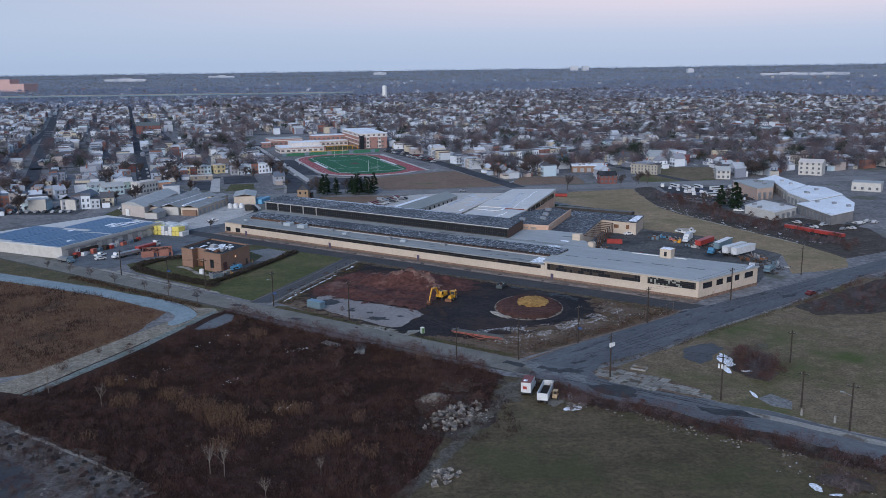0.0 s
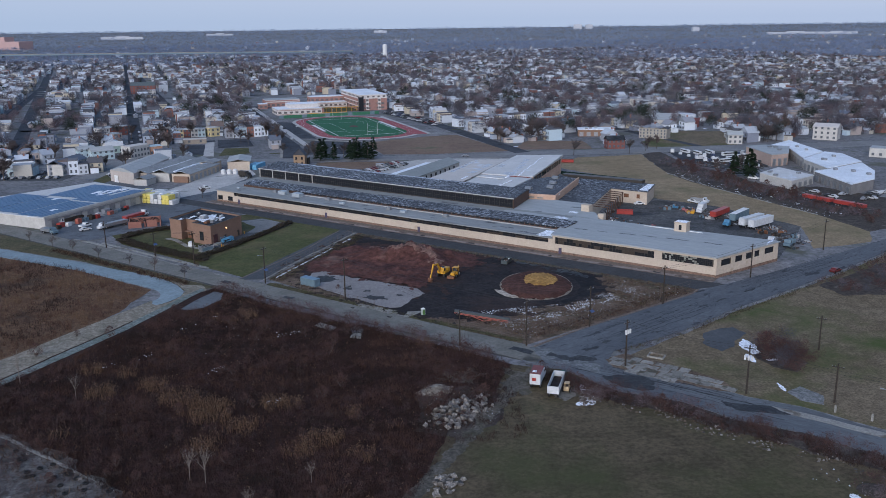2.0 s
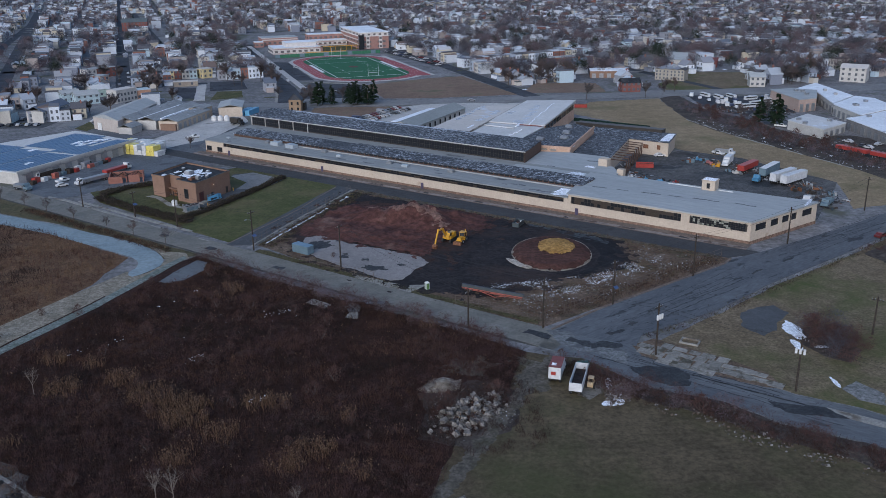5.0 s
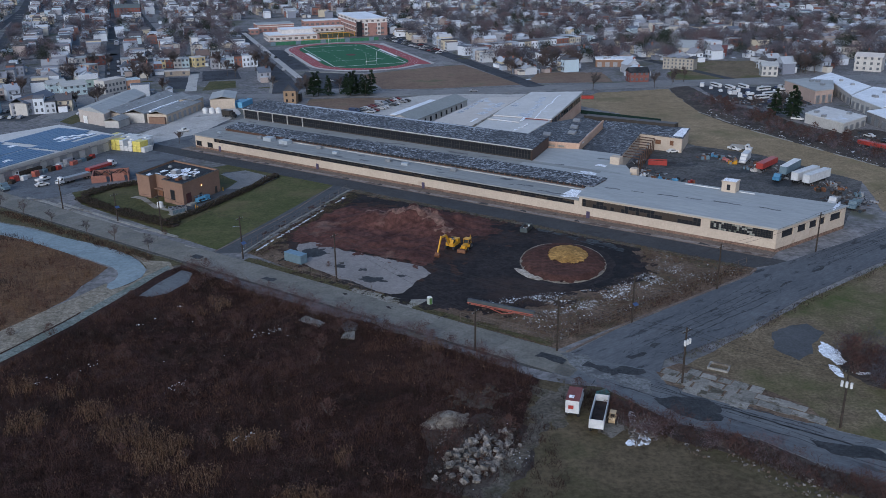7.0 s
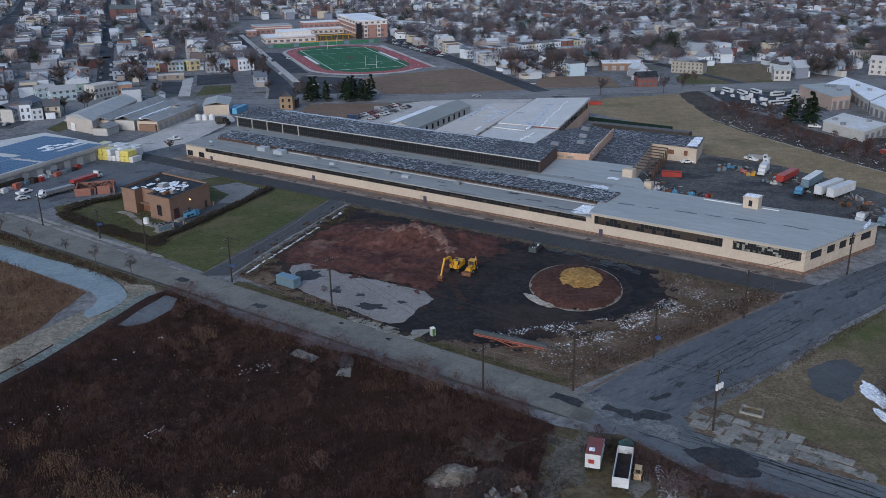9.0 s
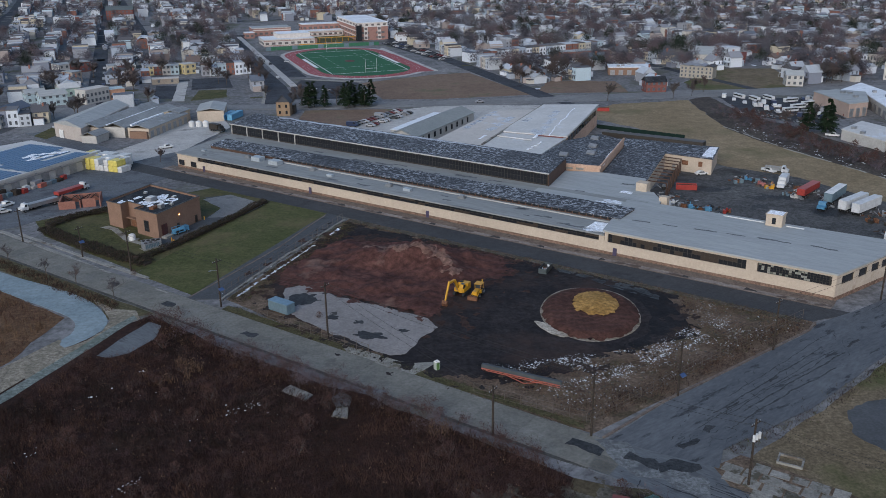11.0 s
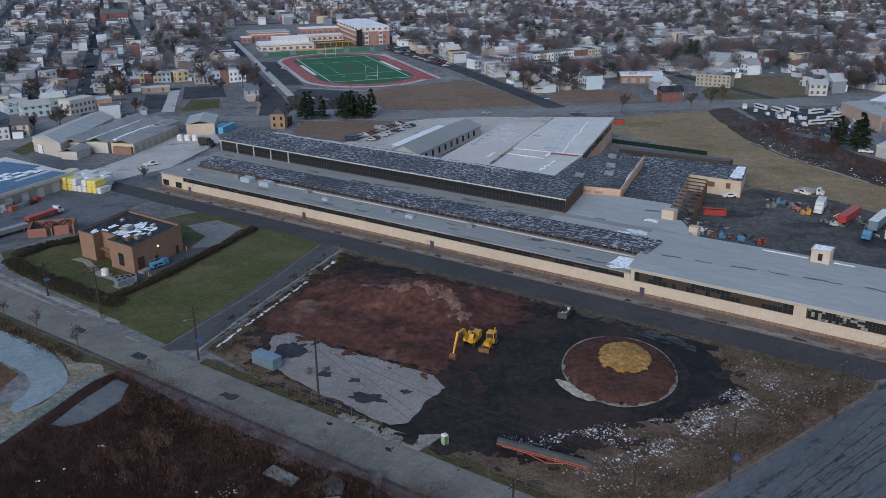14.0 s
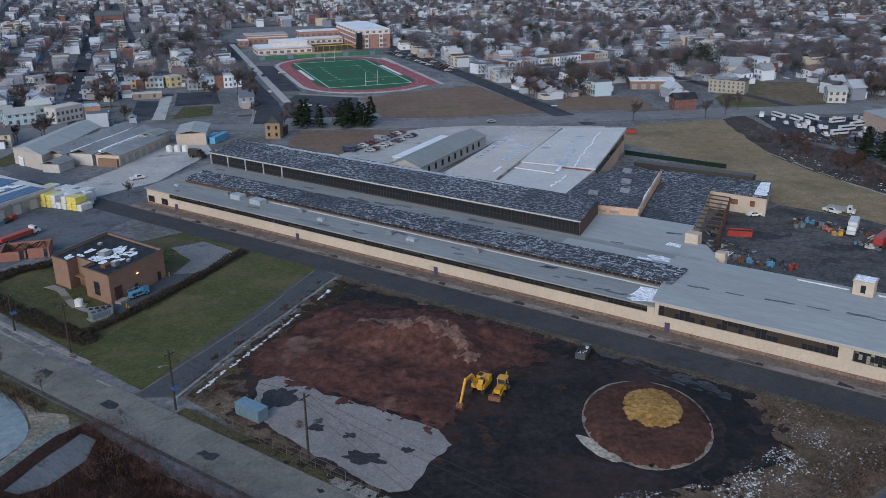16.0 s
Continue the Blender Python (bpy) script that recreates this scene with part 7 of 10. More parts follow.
def red_h(x, y):
    e = min(1.0, min((Vector((x, y)) - Vector(p).lerp(Vector(q), t)).length for p, q in zip(RED, RED[1:] + RED[:1]) for t in (0, 0.25, 0.5, 0.75)) / 5.0)
    n = noise.fractal(Vector((x * 0.12, y * 0.12, 3)), 0.8, 2.2, 4)
    pk = 4.0 * math.exp(-((x + 1.5) ** 2 / 70 + (y - 309) ** 2 / 34) ** 1.3) + 2.6 * math.exp(-((x - 6) ** 2 / 26 + (y - 303) ** 2 / 30)) + 2.2 * math.exp(-((x + 14) ** 2 / 60 + (y - 312) ** 2 / 30)) + 1.5 * math.exp(-((x - 12) ** 2 / 20 + (y - 311) ** 2 / 12))
    return e * max(0.05, 0.6 + 1.1 * n + 0.35 * abs(noise.noise(Vector((x * 0.9, y * 0.5, 4)))) + pk * (1 + 0.22 * noise.fractal(Vector((x * 0.42, y * 0.2, 1)), 0.8, 2.2, 3)))


TRACK = [(-14, 136), (-4, 149), (2, 160), (7, 170), (12, 180), (17, 190), (22, 200), (27, 208)]


def near_line(x, y, line):
    d = 99.0
    for (x0, y0), (x1, y1) in zip(line, line[1:]):
        ux, uy = x1 - x0, y1 - y0
        t = max(0.0, min(1.0, ((x - x0) * ux + (y - y0) * uy) / (ux * ux + uy * uy)))
        d = min(d, math.hypot(x - x0 - t * ux, y - y0 - t * uy))
    return d


heap("dirt_track", lambda x, y: max(0.0, near_line(x, y, TRACK) - 0.95) + 0.9 * noise.fractal(Vector((x * 0.35, y * 0.35, 7)), 0.7, 2.2, 3) < 0.75, -18, 32, 134, 212, 0.4, lambda x, y: 0.0, M_dirt, "worn wheel track through the weeds", "track", 0.085)
for cx, cy, rx, ry in ((23, 203, 5.5, 8), (33.5, 198, 4.0, 6.5), (10, 206, 6, 4.5)):
    heap("dirt_apron", lambda x, y: math.hypot((x - cx) / rx, (y - cy) / ry) + 0.75 * noise.fractal(Vector((x * 0.28, y * 0.28, 3)), 0.7, 2.2, 4) < 0.85, cx - 2 * rx, cx + 2 * rx, cy - 2 * ry, cy + 2 * ry, 0.4, lambda x, y: 0.0, M_dirt, "trodden bare dirt beside the crossing", "dirt", 0.08 + 0.003 * (cx > 20) + 0.003 * (cx > 30))


def melt(x, y, cx, cy, rx, ry):
    e = math.hypot((x - cx) / rx, (y - cy) / ry)
    return e + 0.4 * noise.noise(Vector((x * 0.5, y * 0.35, 3))) + 0.15 * noise.noise(Vector((x * 2.2, y * 1.6, 6))) < 0.9


for k in range(7):
    cx, cy = Vector((-45.2, 288.5)).lerp(Vector((-24.3, 340)), (k + 0.5) / 7)
    if k != 5:
        heap("snow_strip", lambda x, y: abs((x - cx) - 0.406 * (y - cy)) + 0.8 * noise.noise(Vector((x * 1.2, y * 1.2, 4))) < 0.42, cx - 3, cx + 3, cy - 3.4, cy + 3.4, 0.22, lambda x, y: 0.05, M_snow, "strip of old snow along the drive", "snow", 0.12)
for cx, cy, rx, ry in SNOW_LATER:
    heap("snow_patch", lambda x, y: melt(x, y, cx, cy, rx, ry), cx - rx * 1.7, cx + rx * 1.7, cy - ry * 1.7, cy + ry * 1.7, 0.2, lambda x, y: 0.06 + 0.04 * noise.noise(Vector((x, y, 0))), M_snow, "melting white snow patch on the grass", "snow", 0.1)
heap("soil_mound", lambda x, y: inside((x, y), RED), -38, 22, 274, 329, 0.55, red_h, M_redsoil, "low heaps of red-brown clay soil", "soil heap", 0.12)


def crest(x, y):
    """Whether a place lies in the paler band along the crest."""
    d = near_line(x, y, [(-15, 316), (-8, 311.5), (-2, 309), (4, 305.5), (7, 299.5)])
    return d + 2.6 * noise.fractal(Vector((x * 0.22, y * 0.22, 8)), 0.8, 2.2, 4) < 2.3


heap("clay_crest", crest, -24, 16, 292, 324, 0.4, lambda x, y: red_h(x, y) + 0.05 + 0.5 * max(0.0, noise.noise(Vector((x * 0.5, y * 0.5, 12)))), surface("pale_clay", (0.125, 0.070, 0.056), (0.185, 0.112, 0.090), 0.2, 1.2, bump=0.8), "crumbling paler crest of the clay heap", "soil heap", 0.13)


def ell(x, y, cx, cy, rx, ry, rot=-8):
    c, s = math.cos(radians(rot)), math.sin(radians(rot))
    dx, dy = x - cx, y - cy
    return math.hypot((c * dx + s * dy) / rx, (-s * dx + c * dy) / ry)


CINDER = [(-23, 343), (-1, 328.6), (19.4, 312.8), (37.8, 300), (56.6, 286), (57, 268), (45, 258), (36, 255), (22, 246), (8, 247), (0, 250), (-8, 256), (-34, 280), (-37, 300)]


def edge_distance(x, y, poly):
    d = 99.0
    for (x0, y0), (x1, y1) in zip(poly, poly[1:] + poly[:1]):
        ux, uy = x1 - x0, y1 - y0
        t = max(0.0, min(1.0, ((x - x0) * ux + (y - y0) * uy) / (ux * ux + uy * uy)))
        d = min(d, math.hypot(x - x0 - t * ux, y - y0 - t * uy))
    return d


def spread(poly, reach, seed):
    """True where loose soil lies scattered within reach of an outline."""
    def test(x, y):
        d = edge_distance(x, y, poly)
        return d < reach and 0.5952 * (x + 91.2) + 0.8036 * (y - 416.2) < -15.6 and noise.fractal(Vector((x * 0.3, y * 0.3, seed)), 0.7, 2.2, 4) > -0.12 + 0.75 * d / reach
    return test


heap("cinder_spread", spread(CINDER, 7.0, 5), -42, 66, 240, 348, 0.34, lambda x, y: 0.0, M_blacksoil, "dark cinder soil thinning out over the lot", "soil", 0.145)["kind"] = "stuff"
M_brownsoil = surface("brown_soil", (0.040, 0.023, 0.019), (0.062, 0.034, 0.027), 0.1, 1.2, stain=(0.022, 0.018, 0.017), stain_scale=0.12, stain_soft=0.2)
heap("brown_spread", spread(RED, 15.0, 9), -46, 40, 258, 340, 0.36, lambda x, y: 0.0, M_brownsoil, "brown soil trodden out round the heaps", "soil", 0.15)["kind"] = "stuff"
heap("clay_spread", spread(RED, 3.5, 14), -40, 28, 268, 332, 0.3, lambda x, y: 0.0, M_redsoil, "red clay scattered round the heaps", "soil", 0.192)["kind"] = "stuff"
M_ring = surface("brown_earth", (0.060, 0.028, 0.022), (0.086, 0.041, 0.032), 0.12, 0.8, bump=0.6)
blot("ring_edge", 36.82, 275.42, 11.28, 14.92, -8, M_palesand, "pale rim round the earth ring", "rim", 0.13, 0.03, 3, 60)
heap("earth_ring", lambda x, y: ell(x, y, 36.9, 275.4, 11.1, 14.7) < 1, 24, 50, 258, 292, 0.6, lambda x, y: 0.9 * min(1, (1 - min(1, ell(x, y, 36.9, 275.4, 11.1, 14.7))) * 6) + 0.15 * noise.noise(Vector((x * 0.6, y * 0.6, 0))), M_ring, "round flat bank of brown earth", "earth bank", 0.12)
heap("yellow_sand_mound", lambda x, y: ell(x, y, 38.6, 278.4, 5.3, 7.2) + 0.16 * noise.noise(Vector((x * 0.5, y * 0.5, 9))) < 1, 30, 48, 268, 288, 0.3, lambda x, y: 1.15 * max(0, 1 - ell(x, y, 38.6, 278.4, 5.3, 7.2)) ** 0.6 + 0.22 * noise.noise(Vector((x * 1.1, y * 1.1, 5))), M_sand, "heap of yellow sand on the earth bank", "sand heap", 1.02)
blot("pale_spill", 26.9, 267.1, 5.0, 1.35, -57, surface("dry_pale_sand", (0.34, 0.30, 0.25), (0.44, 0.39, 0.33), 0.3, 2.0, stain=(0.2, 0.165, 0.13), stain_scale=0.4), "spill of pale sand beside the ring", "sand", 0.22, 0.4, 9)
heap("sand_mound", lambda x, y: ell(x, y, 3.8, 198.2, 6.2, 4.2, 28) < 1.5, -6, 15, 190, 212, 0.45, lambda x, y: -0.25 + 1.35 * max(0, 0.9 - ell(x, y, 3.8, 198.2, 6.2, 4.2, 28) + 0.5 * noise.fractal(Vector((x * 0.3, y * 0.3, 2)), 0.9, 2.1, 4)) ** 0.8, M_palesand, "pale sandy mound among the weeds", "sand mound", 0.02)

# ---- stones and rubbish ----
rock_meshes = []
rr = random.Random(8)
M_rock = surface("rubble_stone", (0.115, 0.104, 0.094), (0.205, 0.188, 0.17), 0.6, 4.0, coords="object", vary=0.45)
for k in range(6):
    bm = bmesh.new()
    if k < 3:
        bmesh.ops.create_icosphere(bm, subdivisions=1, radius=0.5)
    else:
        bmesh.ops.create_cube(bm, size=0.8)
        bmesh.ops.subdivide_edges(bm, edges=bm.edges[:], cuts=1)
    for v in bm.verts:
        v.co *= rr.uniform(0.7, 1.2)
        v.co.z *= 0.7
    me = bpy.data.meshes.new("stone")
    bm.to_mesh(me)
    bm.free()
    me.materials.append(M_rock)
    rock_meshes.append(me)


def rubble(name, test, box, n, lo, hi, label, mats=None):
    hd = holder(name, (box[0] + box[1]) / 2, (box[2] + box[3]) / 2, 0, 0, label, "rubble")
    k = 0
    while k < n:
        x, y = rr.triangular(box[0], box[1]), rr.triangular(box[2], box[3])
        if not test(x, y):
            continue
        ob = new("stone", rr.choice(rock_meshes))
        ob.parent = hd
        sc = lo + (hi - lo) * rr.random() ** 2
        ob.matrix_basis = pose(x - (box[0] + box[1]) / 2, y - (box[2] + box[3]) / 2, 0.02 + 0.16 * sc + (0.5 if k % 3 == 0 and n > 100 else 0.0) * sc, rr.uniform(-30, 30), rr.uniform(-30, 30), rr.uniform(0, 360)) @ Matrix.Scale(sc, 4)
        k += 1


rubble("rubble_pile", lambda x, y: ell(x, y, 8.6, 186.4, 10.8, 4.6, 47) < 1 or ell(x, y, 14, 193, 4, 3) < 1, (0, 19, 174, 199), 270, 0.4, 1.75, "pile of pale broken concrete and stones")
rubble("rubble_pile", lambda x, y: ell(x, y, 37.6, 193.6, 2.2, 5.6, -30) < 1, (33, 43, 187, 200), 60, 0.3, 0.9, "scatter of broken stones beside the trucks")
rubble("rubble_pile", lambda x, y: ell(x, y, 5, 158, 2.6, 4.4, -35) < 1, (0, 10, 152, 164), 60, 0.4, 1.7, "small pile of broken stones in the grass")
small = Mesh()


def chips(n, region, lo, hi, mi, z=0.1):
    k = 0
    xs_, ys_ = [p[0] for p in region], [p[1] for p in region]
    while k < n:
        x, y = rr.uniform(min(xs_), max(xs_)), rr.uniform(min(ys_), max(ys_))
        if not inside((x, y), region) or noise.noise(Vector((x * 0.18, y * 0.18, mi * 9))) < rr.uniform(-0.25, 0.3) + 0.08 * mi:
            k += 0.2
            continue
        s = rr.uniform(lo, hi)
        a, k2 = rr.uniform(0, 6.283), rr.uniform(0.25, 0.9)
        ca, sa, hh = math.cos(a) * s / 2, math.sin(a) * s / 2, s * (rr.uniform(0.2, 0.55) if mi == 0 else rr.uniform(0.08, 0.3))
        base = [(x - ca + sa * k2, y - sa - ca * k2, z - 0.05), (x + ca + sa * k2 * 0.6, y + sa - ca * k2 * 0.6, z - 0.05), (x + ca * 0.8 - sa * k2, y + sa * 0.8 + ca * k2, z - 0.05), (x - ca - sa * k2 * 0.7, y - sa + ca * k2 * 0.7, z - 0.05)]
        tops = [(px * 0.75 + x * 0.25, py * 0.75 + y * 0.25, z + hh * rr.uniform(0.3, 1.0)) for px, py, pz in base]
        small.add(base + tops, [(4, 5, 6, 7), (0, 1, 5, 4), (1, 2, 6, 5), (2, 3, 7, 6), (3, 0, 4, 7)], mi)
        k += 1


LOT_SE = [(10, 250), (28, 229), (84, 268), (60, 286), (57, 268), (45, 258), (34, 255), (20, 250)]
chips(1500, LOT_SE, 0.12, 0.5, 0)
chips(2600, [(12, 252), (24, 240), (42, 246), (58, 258), (72, 270), (66, 280), (58, 276), (55, 266), (45, 258), (34, 256)], 0.05, 0.24, 1)
chips(1500, [(18, 248), (30, 233), (50, 246), (76, 266), (64, 280), (57, 268), (45, 258)], 0.08, 0.3, 0)
chips(700, [(16, 249), (28, 231), (44, 242), (80, 266), (70, 276), (58, 264), (46, 254), (30, 248)], 0.12, 0.42, 1)
chips(900, [(16, 249), (28, 231), (82, 267), (62, 284), (57, 266), (45, 256)], 0.2, 0.6, 0)
chips(1500, [(14, 250), (20, 247), (33, 243), (40, 247), (52, 256), (60, 262), (58, 268), (46, 258), (34, 255), (24, 253)], 0.1, 0.55, 1)
chips(620, [(25, 247), (28, 242.5), (36, 247), (54, 256.5), (60, 264), (58, 268), (50, 261), (40, 256), (33, 252)], 0.1, 0.42, 1)
chips(170, [(18, 250), (24, 246), (32, 246), (34, 250), (27, 254)], 0.08, 0.28, 1)
chips(500, [(38, 197), (50, 187), (66, 174), (82, 162), (95, 150), (88, 150), (78, 158), (60, 172), (44, 188)], 0.25, 0.7, 0)
chips(60, [(70, 165), (90, 150), (84, 140), (68, 155)], 0.1, 0.35, 1)
chips(700, [(1, 180), (10, 177), (18, 186), (17, 196), (10, 199), (1, 195)], 0.12, 0.4, 0)
chips(420, [(34.6, 188.4), (39.5, 190.4), (41, 196), (40.1, 198.8), (37.6, 199.6), (35, 194)], 0.15, 0.7, 0, 0.2)
chips(420, [(44, 190), (58, 180), (74, 168), (72, 164), (56, 175), (43, 187)], 0.2, 0.55, 0, 0.15)
chips(120, [(1, 180), (10, 177), (18, 186), (17, 196), (10, 199), (1, 195)], 0.1, 0.35, 1)
chips(350, [(-95, 192), (-72, 175), (-50, 155), (-48, 135), (-110, 140)], 0.3, 0.9, 0)
chips(120, [(-48, 287), (-24, 340), (-26, 342), (-50, 290)], 0.15, 0.45, 1)
for x0, y0, x1, y1, n_ in ((-76, 215, -66, 224, 60), (-50, 210, -46, 215, 45), (-37, 234, -31, 239, 50), (-64, 240, -56, 252, 40), (-33, 193, -29, 197, 30)):
    chips(n_, [(x0, y0 - 1), (x0 + 1, y0 + 2), (x1, y1 + 1), (x1 + 1, y1 - 2)], 0.12, 0.5, 1, 0.45)
chips(40, [(-70, 230), (-30, 215), (-25, 235), (-60, 250)], 0.12, 0.35, 1)
chips(700, [(133, 470), (140, 438), (151, 408), (168, 360), (176, 366), (160, 408), (150, 440), (146, 480)], 0.2, 0.7, 1)
tagged(small.make("scattered_debris", [palette("broken_stone", [(0.15, 0.135, 0.12), (0.085, 0.075, 0.066), (0.23, 0.215, 0.20), (0.115, 0.085, 0.066), (0.06, 0.054, 0.05)], island=True), palette("white_scraps", [(0.52, 0.55, 0.59), (0.36, 0.375, 0.40), (0.64, 0.67, 0.71), (0.23, 0.235, 0.25)], island=True)]), "scattered stones, scraps and remnants of snow", "debris", kind="stuff")
tyre = None
for i in range(44):
    x, y = rr.uniform(-92, -50), 0
    y = 186 - (x + 88) * 0.75 + rr.uniform(-9, -1)
    if tyre is None:
        m = Mesh()
        for k in range(12):
            a, b = 6.2832 * k / 12, 6.2832 * (k + 1) / 12
            for (r0, r1, z0, z1) in ((0.55, 0.55, 0, 0.28), (0.55, 0.32, 0.28, 0.28), (0.32, 0.32, 0.28, 0)):
                m.add([(r0 * math.cos(a), r0 * math.sin(a), z0), (r0 * math.cos(b), r0 * math.sin(b), z0), (r1 * math.cos(b), r1 * math.sin(b), z1), (r1 * math.cos(a), r1 * math.sin(a), z1)], [(0, 1, 2, 3)])
        tyre = tagged(m.make("tyre", M_tyre), "old black rubber tyre dumped on the ground", "tyre", "dumped tyres")
        tyre.matrix_basis = pose(x, y, 0.08)
    else:
        copy_thing(tyre, pose(x, y, 0.08, rr.uniform(-6, 6), rr.uniform(-6, 6), 0))

# ---- plants ----
M_weed = palette("dead_weeds", [(0.0414, 0.0216, 0.0180), (0.0361, 0.0189, 0.0163), (0.0475, 0.0242, 0.0189), (0.0458, 0.0282, 0.0211), (0.0299, 0.0176, 0.0154), (0.0396, 0.0238, 0.0194)], island=True)
M_reed = palette("dry_reeds", [(0.138, 0.082, 0.050), (0.168, 0.110, 0.070), (0.108, 0.062, 0.038)], island=True)
M_blade = palette("grass_blades", [(0.06, 0.07, 0.025), (0.09, 0.085, 0.04), (0.12, 0.10, 0.055)], island=True)
M_leaf = palette("hedge_leaves", [(0.036, 0.036, 0.020), (0.050, 0.044, 0.027), (0.060, 0.040, 0.033), (0.030, 0.030, 0.021), (0.056, 0.040, 0.036)], island=True)


def tuft(m, x, y, h, w, n, lean=0.35, z=0.0):
    for _ in range(n):
        a = rr.uniform(0, 6.283)
        o = Vector((x + rr.gauss(0, w), y + rr.gauss(0, w), z))
        s = Vector((math.cos(a), math.sin(a), 0)) * rr.uniform(0.025, 0.06)
        t = Vector((rr.uniform(-lean, lean), rr.uniform(-lean, lean), 1)) * h * rr.uniform(0.6, 1.2)
        m.add([o - s, o + s, o + t], [(0, 1, 2)])


REEDS = [(-53, 197, 6), (-43, 189, 5), (-48, 193, 5), (-30, 193, 4), (-27, 192, 3), (-35, 181, 4), (-18, 176, 3.5), (-70, 200, 5), (-67, 211, 4), (-14, 187, 3), (-41, 176, 4), (-5, 181, 2.5), (-76, 214, 4), (-60, 204, 4), (-22, 172, 3), (-10, 170, 3), (2, 228, 3)]
weeds, reeds, blades, shade, russet = Mesh(), Mesh(), Mesh(), Mesh(), Mesh()


def heads(x, y, h, n=4):
    """Pale seed heads on top of dead stalks."""
    for _ in range(n):
        o = Vector((x + rr.gauss(0, 0.5), y + rr.gauss(0, 0.5), h * rr.uniform(0.8, 1.2)))
        k = rr.uniform(0.07, 0.15)
        reeds.add([o + Vector((-k, 0, 0)), o + Vector((0, -k, k)), o + Vector((k, 0, 0)), o + Vector((0, k, k * 2.4))], [(0, 1, 3), (1, 2, 3)])


n = 0
while n < 21000:
    x, y = rr.uniform(-100, 22), rr.uniform(110, 285)
    if not inside((x, y), BRUSH) or inside((x, y), BANK_ZONE) or inside((x, y), PAD_ZONE) or (inside((x, y), [(-95, 192), (-50, 155), (-48, 130), (-120, 130)])):
        continue
    n += 1
    q = noise.fractal(Vector((x * 0.05, y * 0.05, 0)), 0.9, 2.1, 3)
    if (q > 0.62 + (0.2 if y > 215 else 0) or any(math.hypot(x - cx, y - cy) < rad * (0.8 + 0.8 * q) for cx, cy, rad in REEDS)) and rr.random() < 0.6:
        tuft(reeds, x, y, 1.6, 0.45, 9, 0.35)
        heads(x, y, 1.5)
    else:
        q2 = noise.noise(Vector((x * 0.09, y * 0.09, 21)))
        if q2 < -0.22 and rr.random() < 0.8:
            tuft(shade, x, y, rr.uniform(0.5, 1.3), 0.5, 9, 0.7)
        elif q2 > 0.12 and rr.random() < 0.65:
            tuft(russet, x, y, rr.uniform(0.5, 1.2), 0.5, 9, 0.6)
        else:
            tuft(weeds, x, y, rr.uniform(0.5, 1.1) * (1.0 + max(0, -q)), 0.5, 9, 0.8)
        if rr.random() < 0.03:
            heads(x, y, 1.0, 2)
n = 0
while n < 3500:
    x, y = rr.uniform(-160, -80), rr.uniform(222, 325)
    if inside((x, y), BANK_ZONE):
        continue
    if inside((x, y), [(-160, 328), (-149, 323), (-114, 305), (-83, 278), (-85, 262), (-94, 232), (-104, 222), (-160, 222)]):
        n += 1
        q = noise.fractal(Vector((x * 0.06, y * 0.06, 4)), 0.9, 2.1, 3)
        tuft(reeds if q > 0.22 else (russet if q > -0.2 else weeds), x, y, 1.3, 0.6, 8, 0.4)
n = 0
while n < 3000:
    x, y = rr.choice(((rr.uniform(0, 100), rr.uniform(110, 210)), (rr.uniform(50, 165), rr.uniform(135, 300)), (rr.uniform(-50, 86), rr.uniform(226, 350))))
    if inside((x, y), LOT_SE) or inside((x, y), [(-47, 284), (-52, 290), (-30, 345), (-20, 345), (-36, 300), (-30, 272)]) or inside((x, y), [(44, 190), (100, 145), (104, 152), (48, 194)]) or inside((x, y), [(50, 221), (90, 250), (165, 306), (165, 303), (92, 246), (55, 216)]):
        n += 1
        tuft(weeds if rr.random() < 0.6 else blades, x, y, 0.7, 0.5, 4, 0.6)
    else:
        n += 0.3
        if rr.random() < 0.3 and inside((x, y), [(22, 205), (100, 150), (100, 110), (0, 110), (6, 178)]):
            tuft(blades, x, y, 0.3, 0.6, 4, 0.8)
n = 0
while n < 5200:
    x, y = rr.uniform(8, 86), rr.uniform(228, 290)
    if inside((x, y), LOT_SE):
        n += 1
        if noise.noise(Vector((x * 0.12, y * 0.12, 41))) > -0.25:
            tuft(rr.choice((russet, weeds, reeds, blades)), x, y, rr.uniform(0.15, 0.45), 0.5, 5, 0.9)
BELT = [(30, 209.5), (45, 195.3), (56, 189.5), (65, 180), (76, 173), (87, 163.5), (140, 123)]


def along(line, n, lo, hi):
    """Random places beside a line, lo to hi to its right."""
    seg = [(Vector(p), Vector(q)) for p, q in zip(line, line[1:])]
    tot = sum((q - p).length for p, q in seg)
    for _ in range(n):
        k = rr.random() * tot
        for p, q in seg:
            L = (q - p).length
            if k < L:
                d = (q - p) / L
                yield p + d * k + Vector((d.y, -d.x)) * rr.uniform(lo, hi)
                break
            k -= L


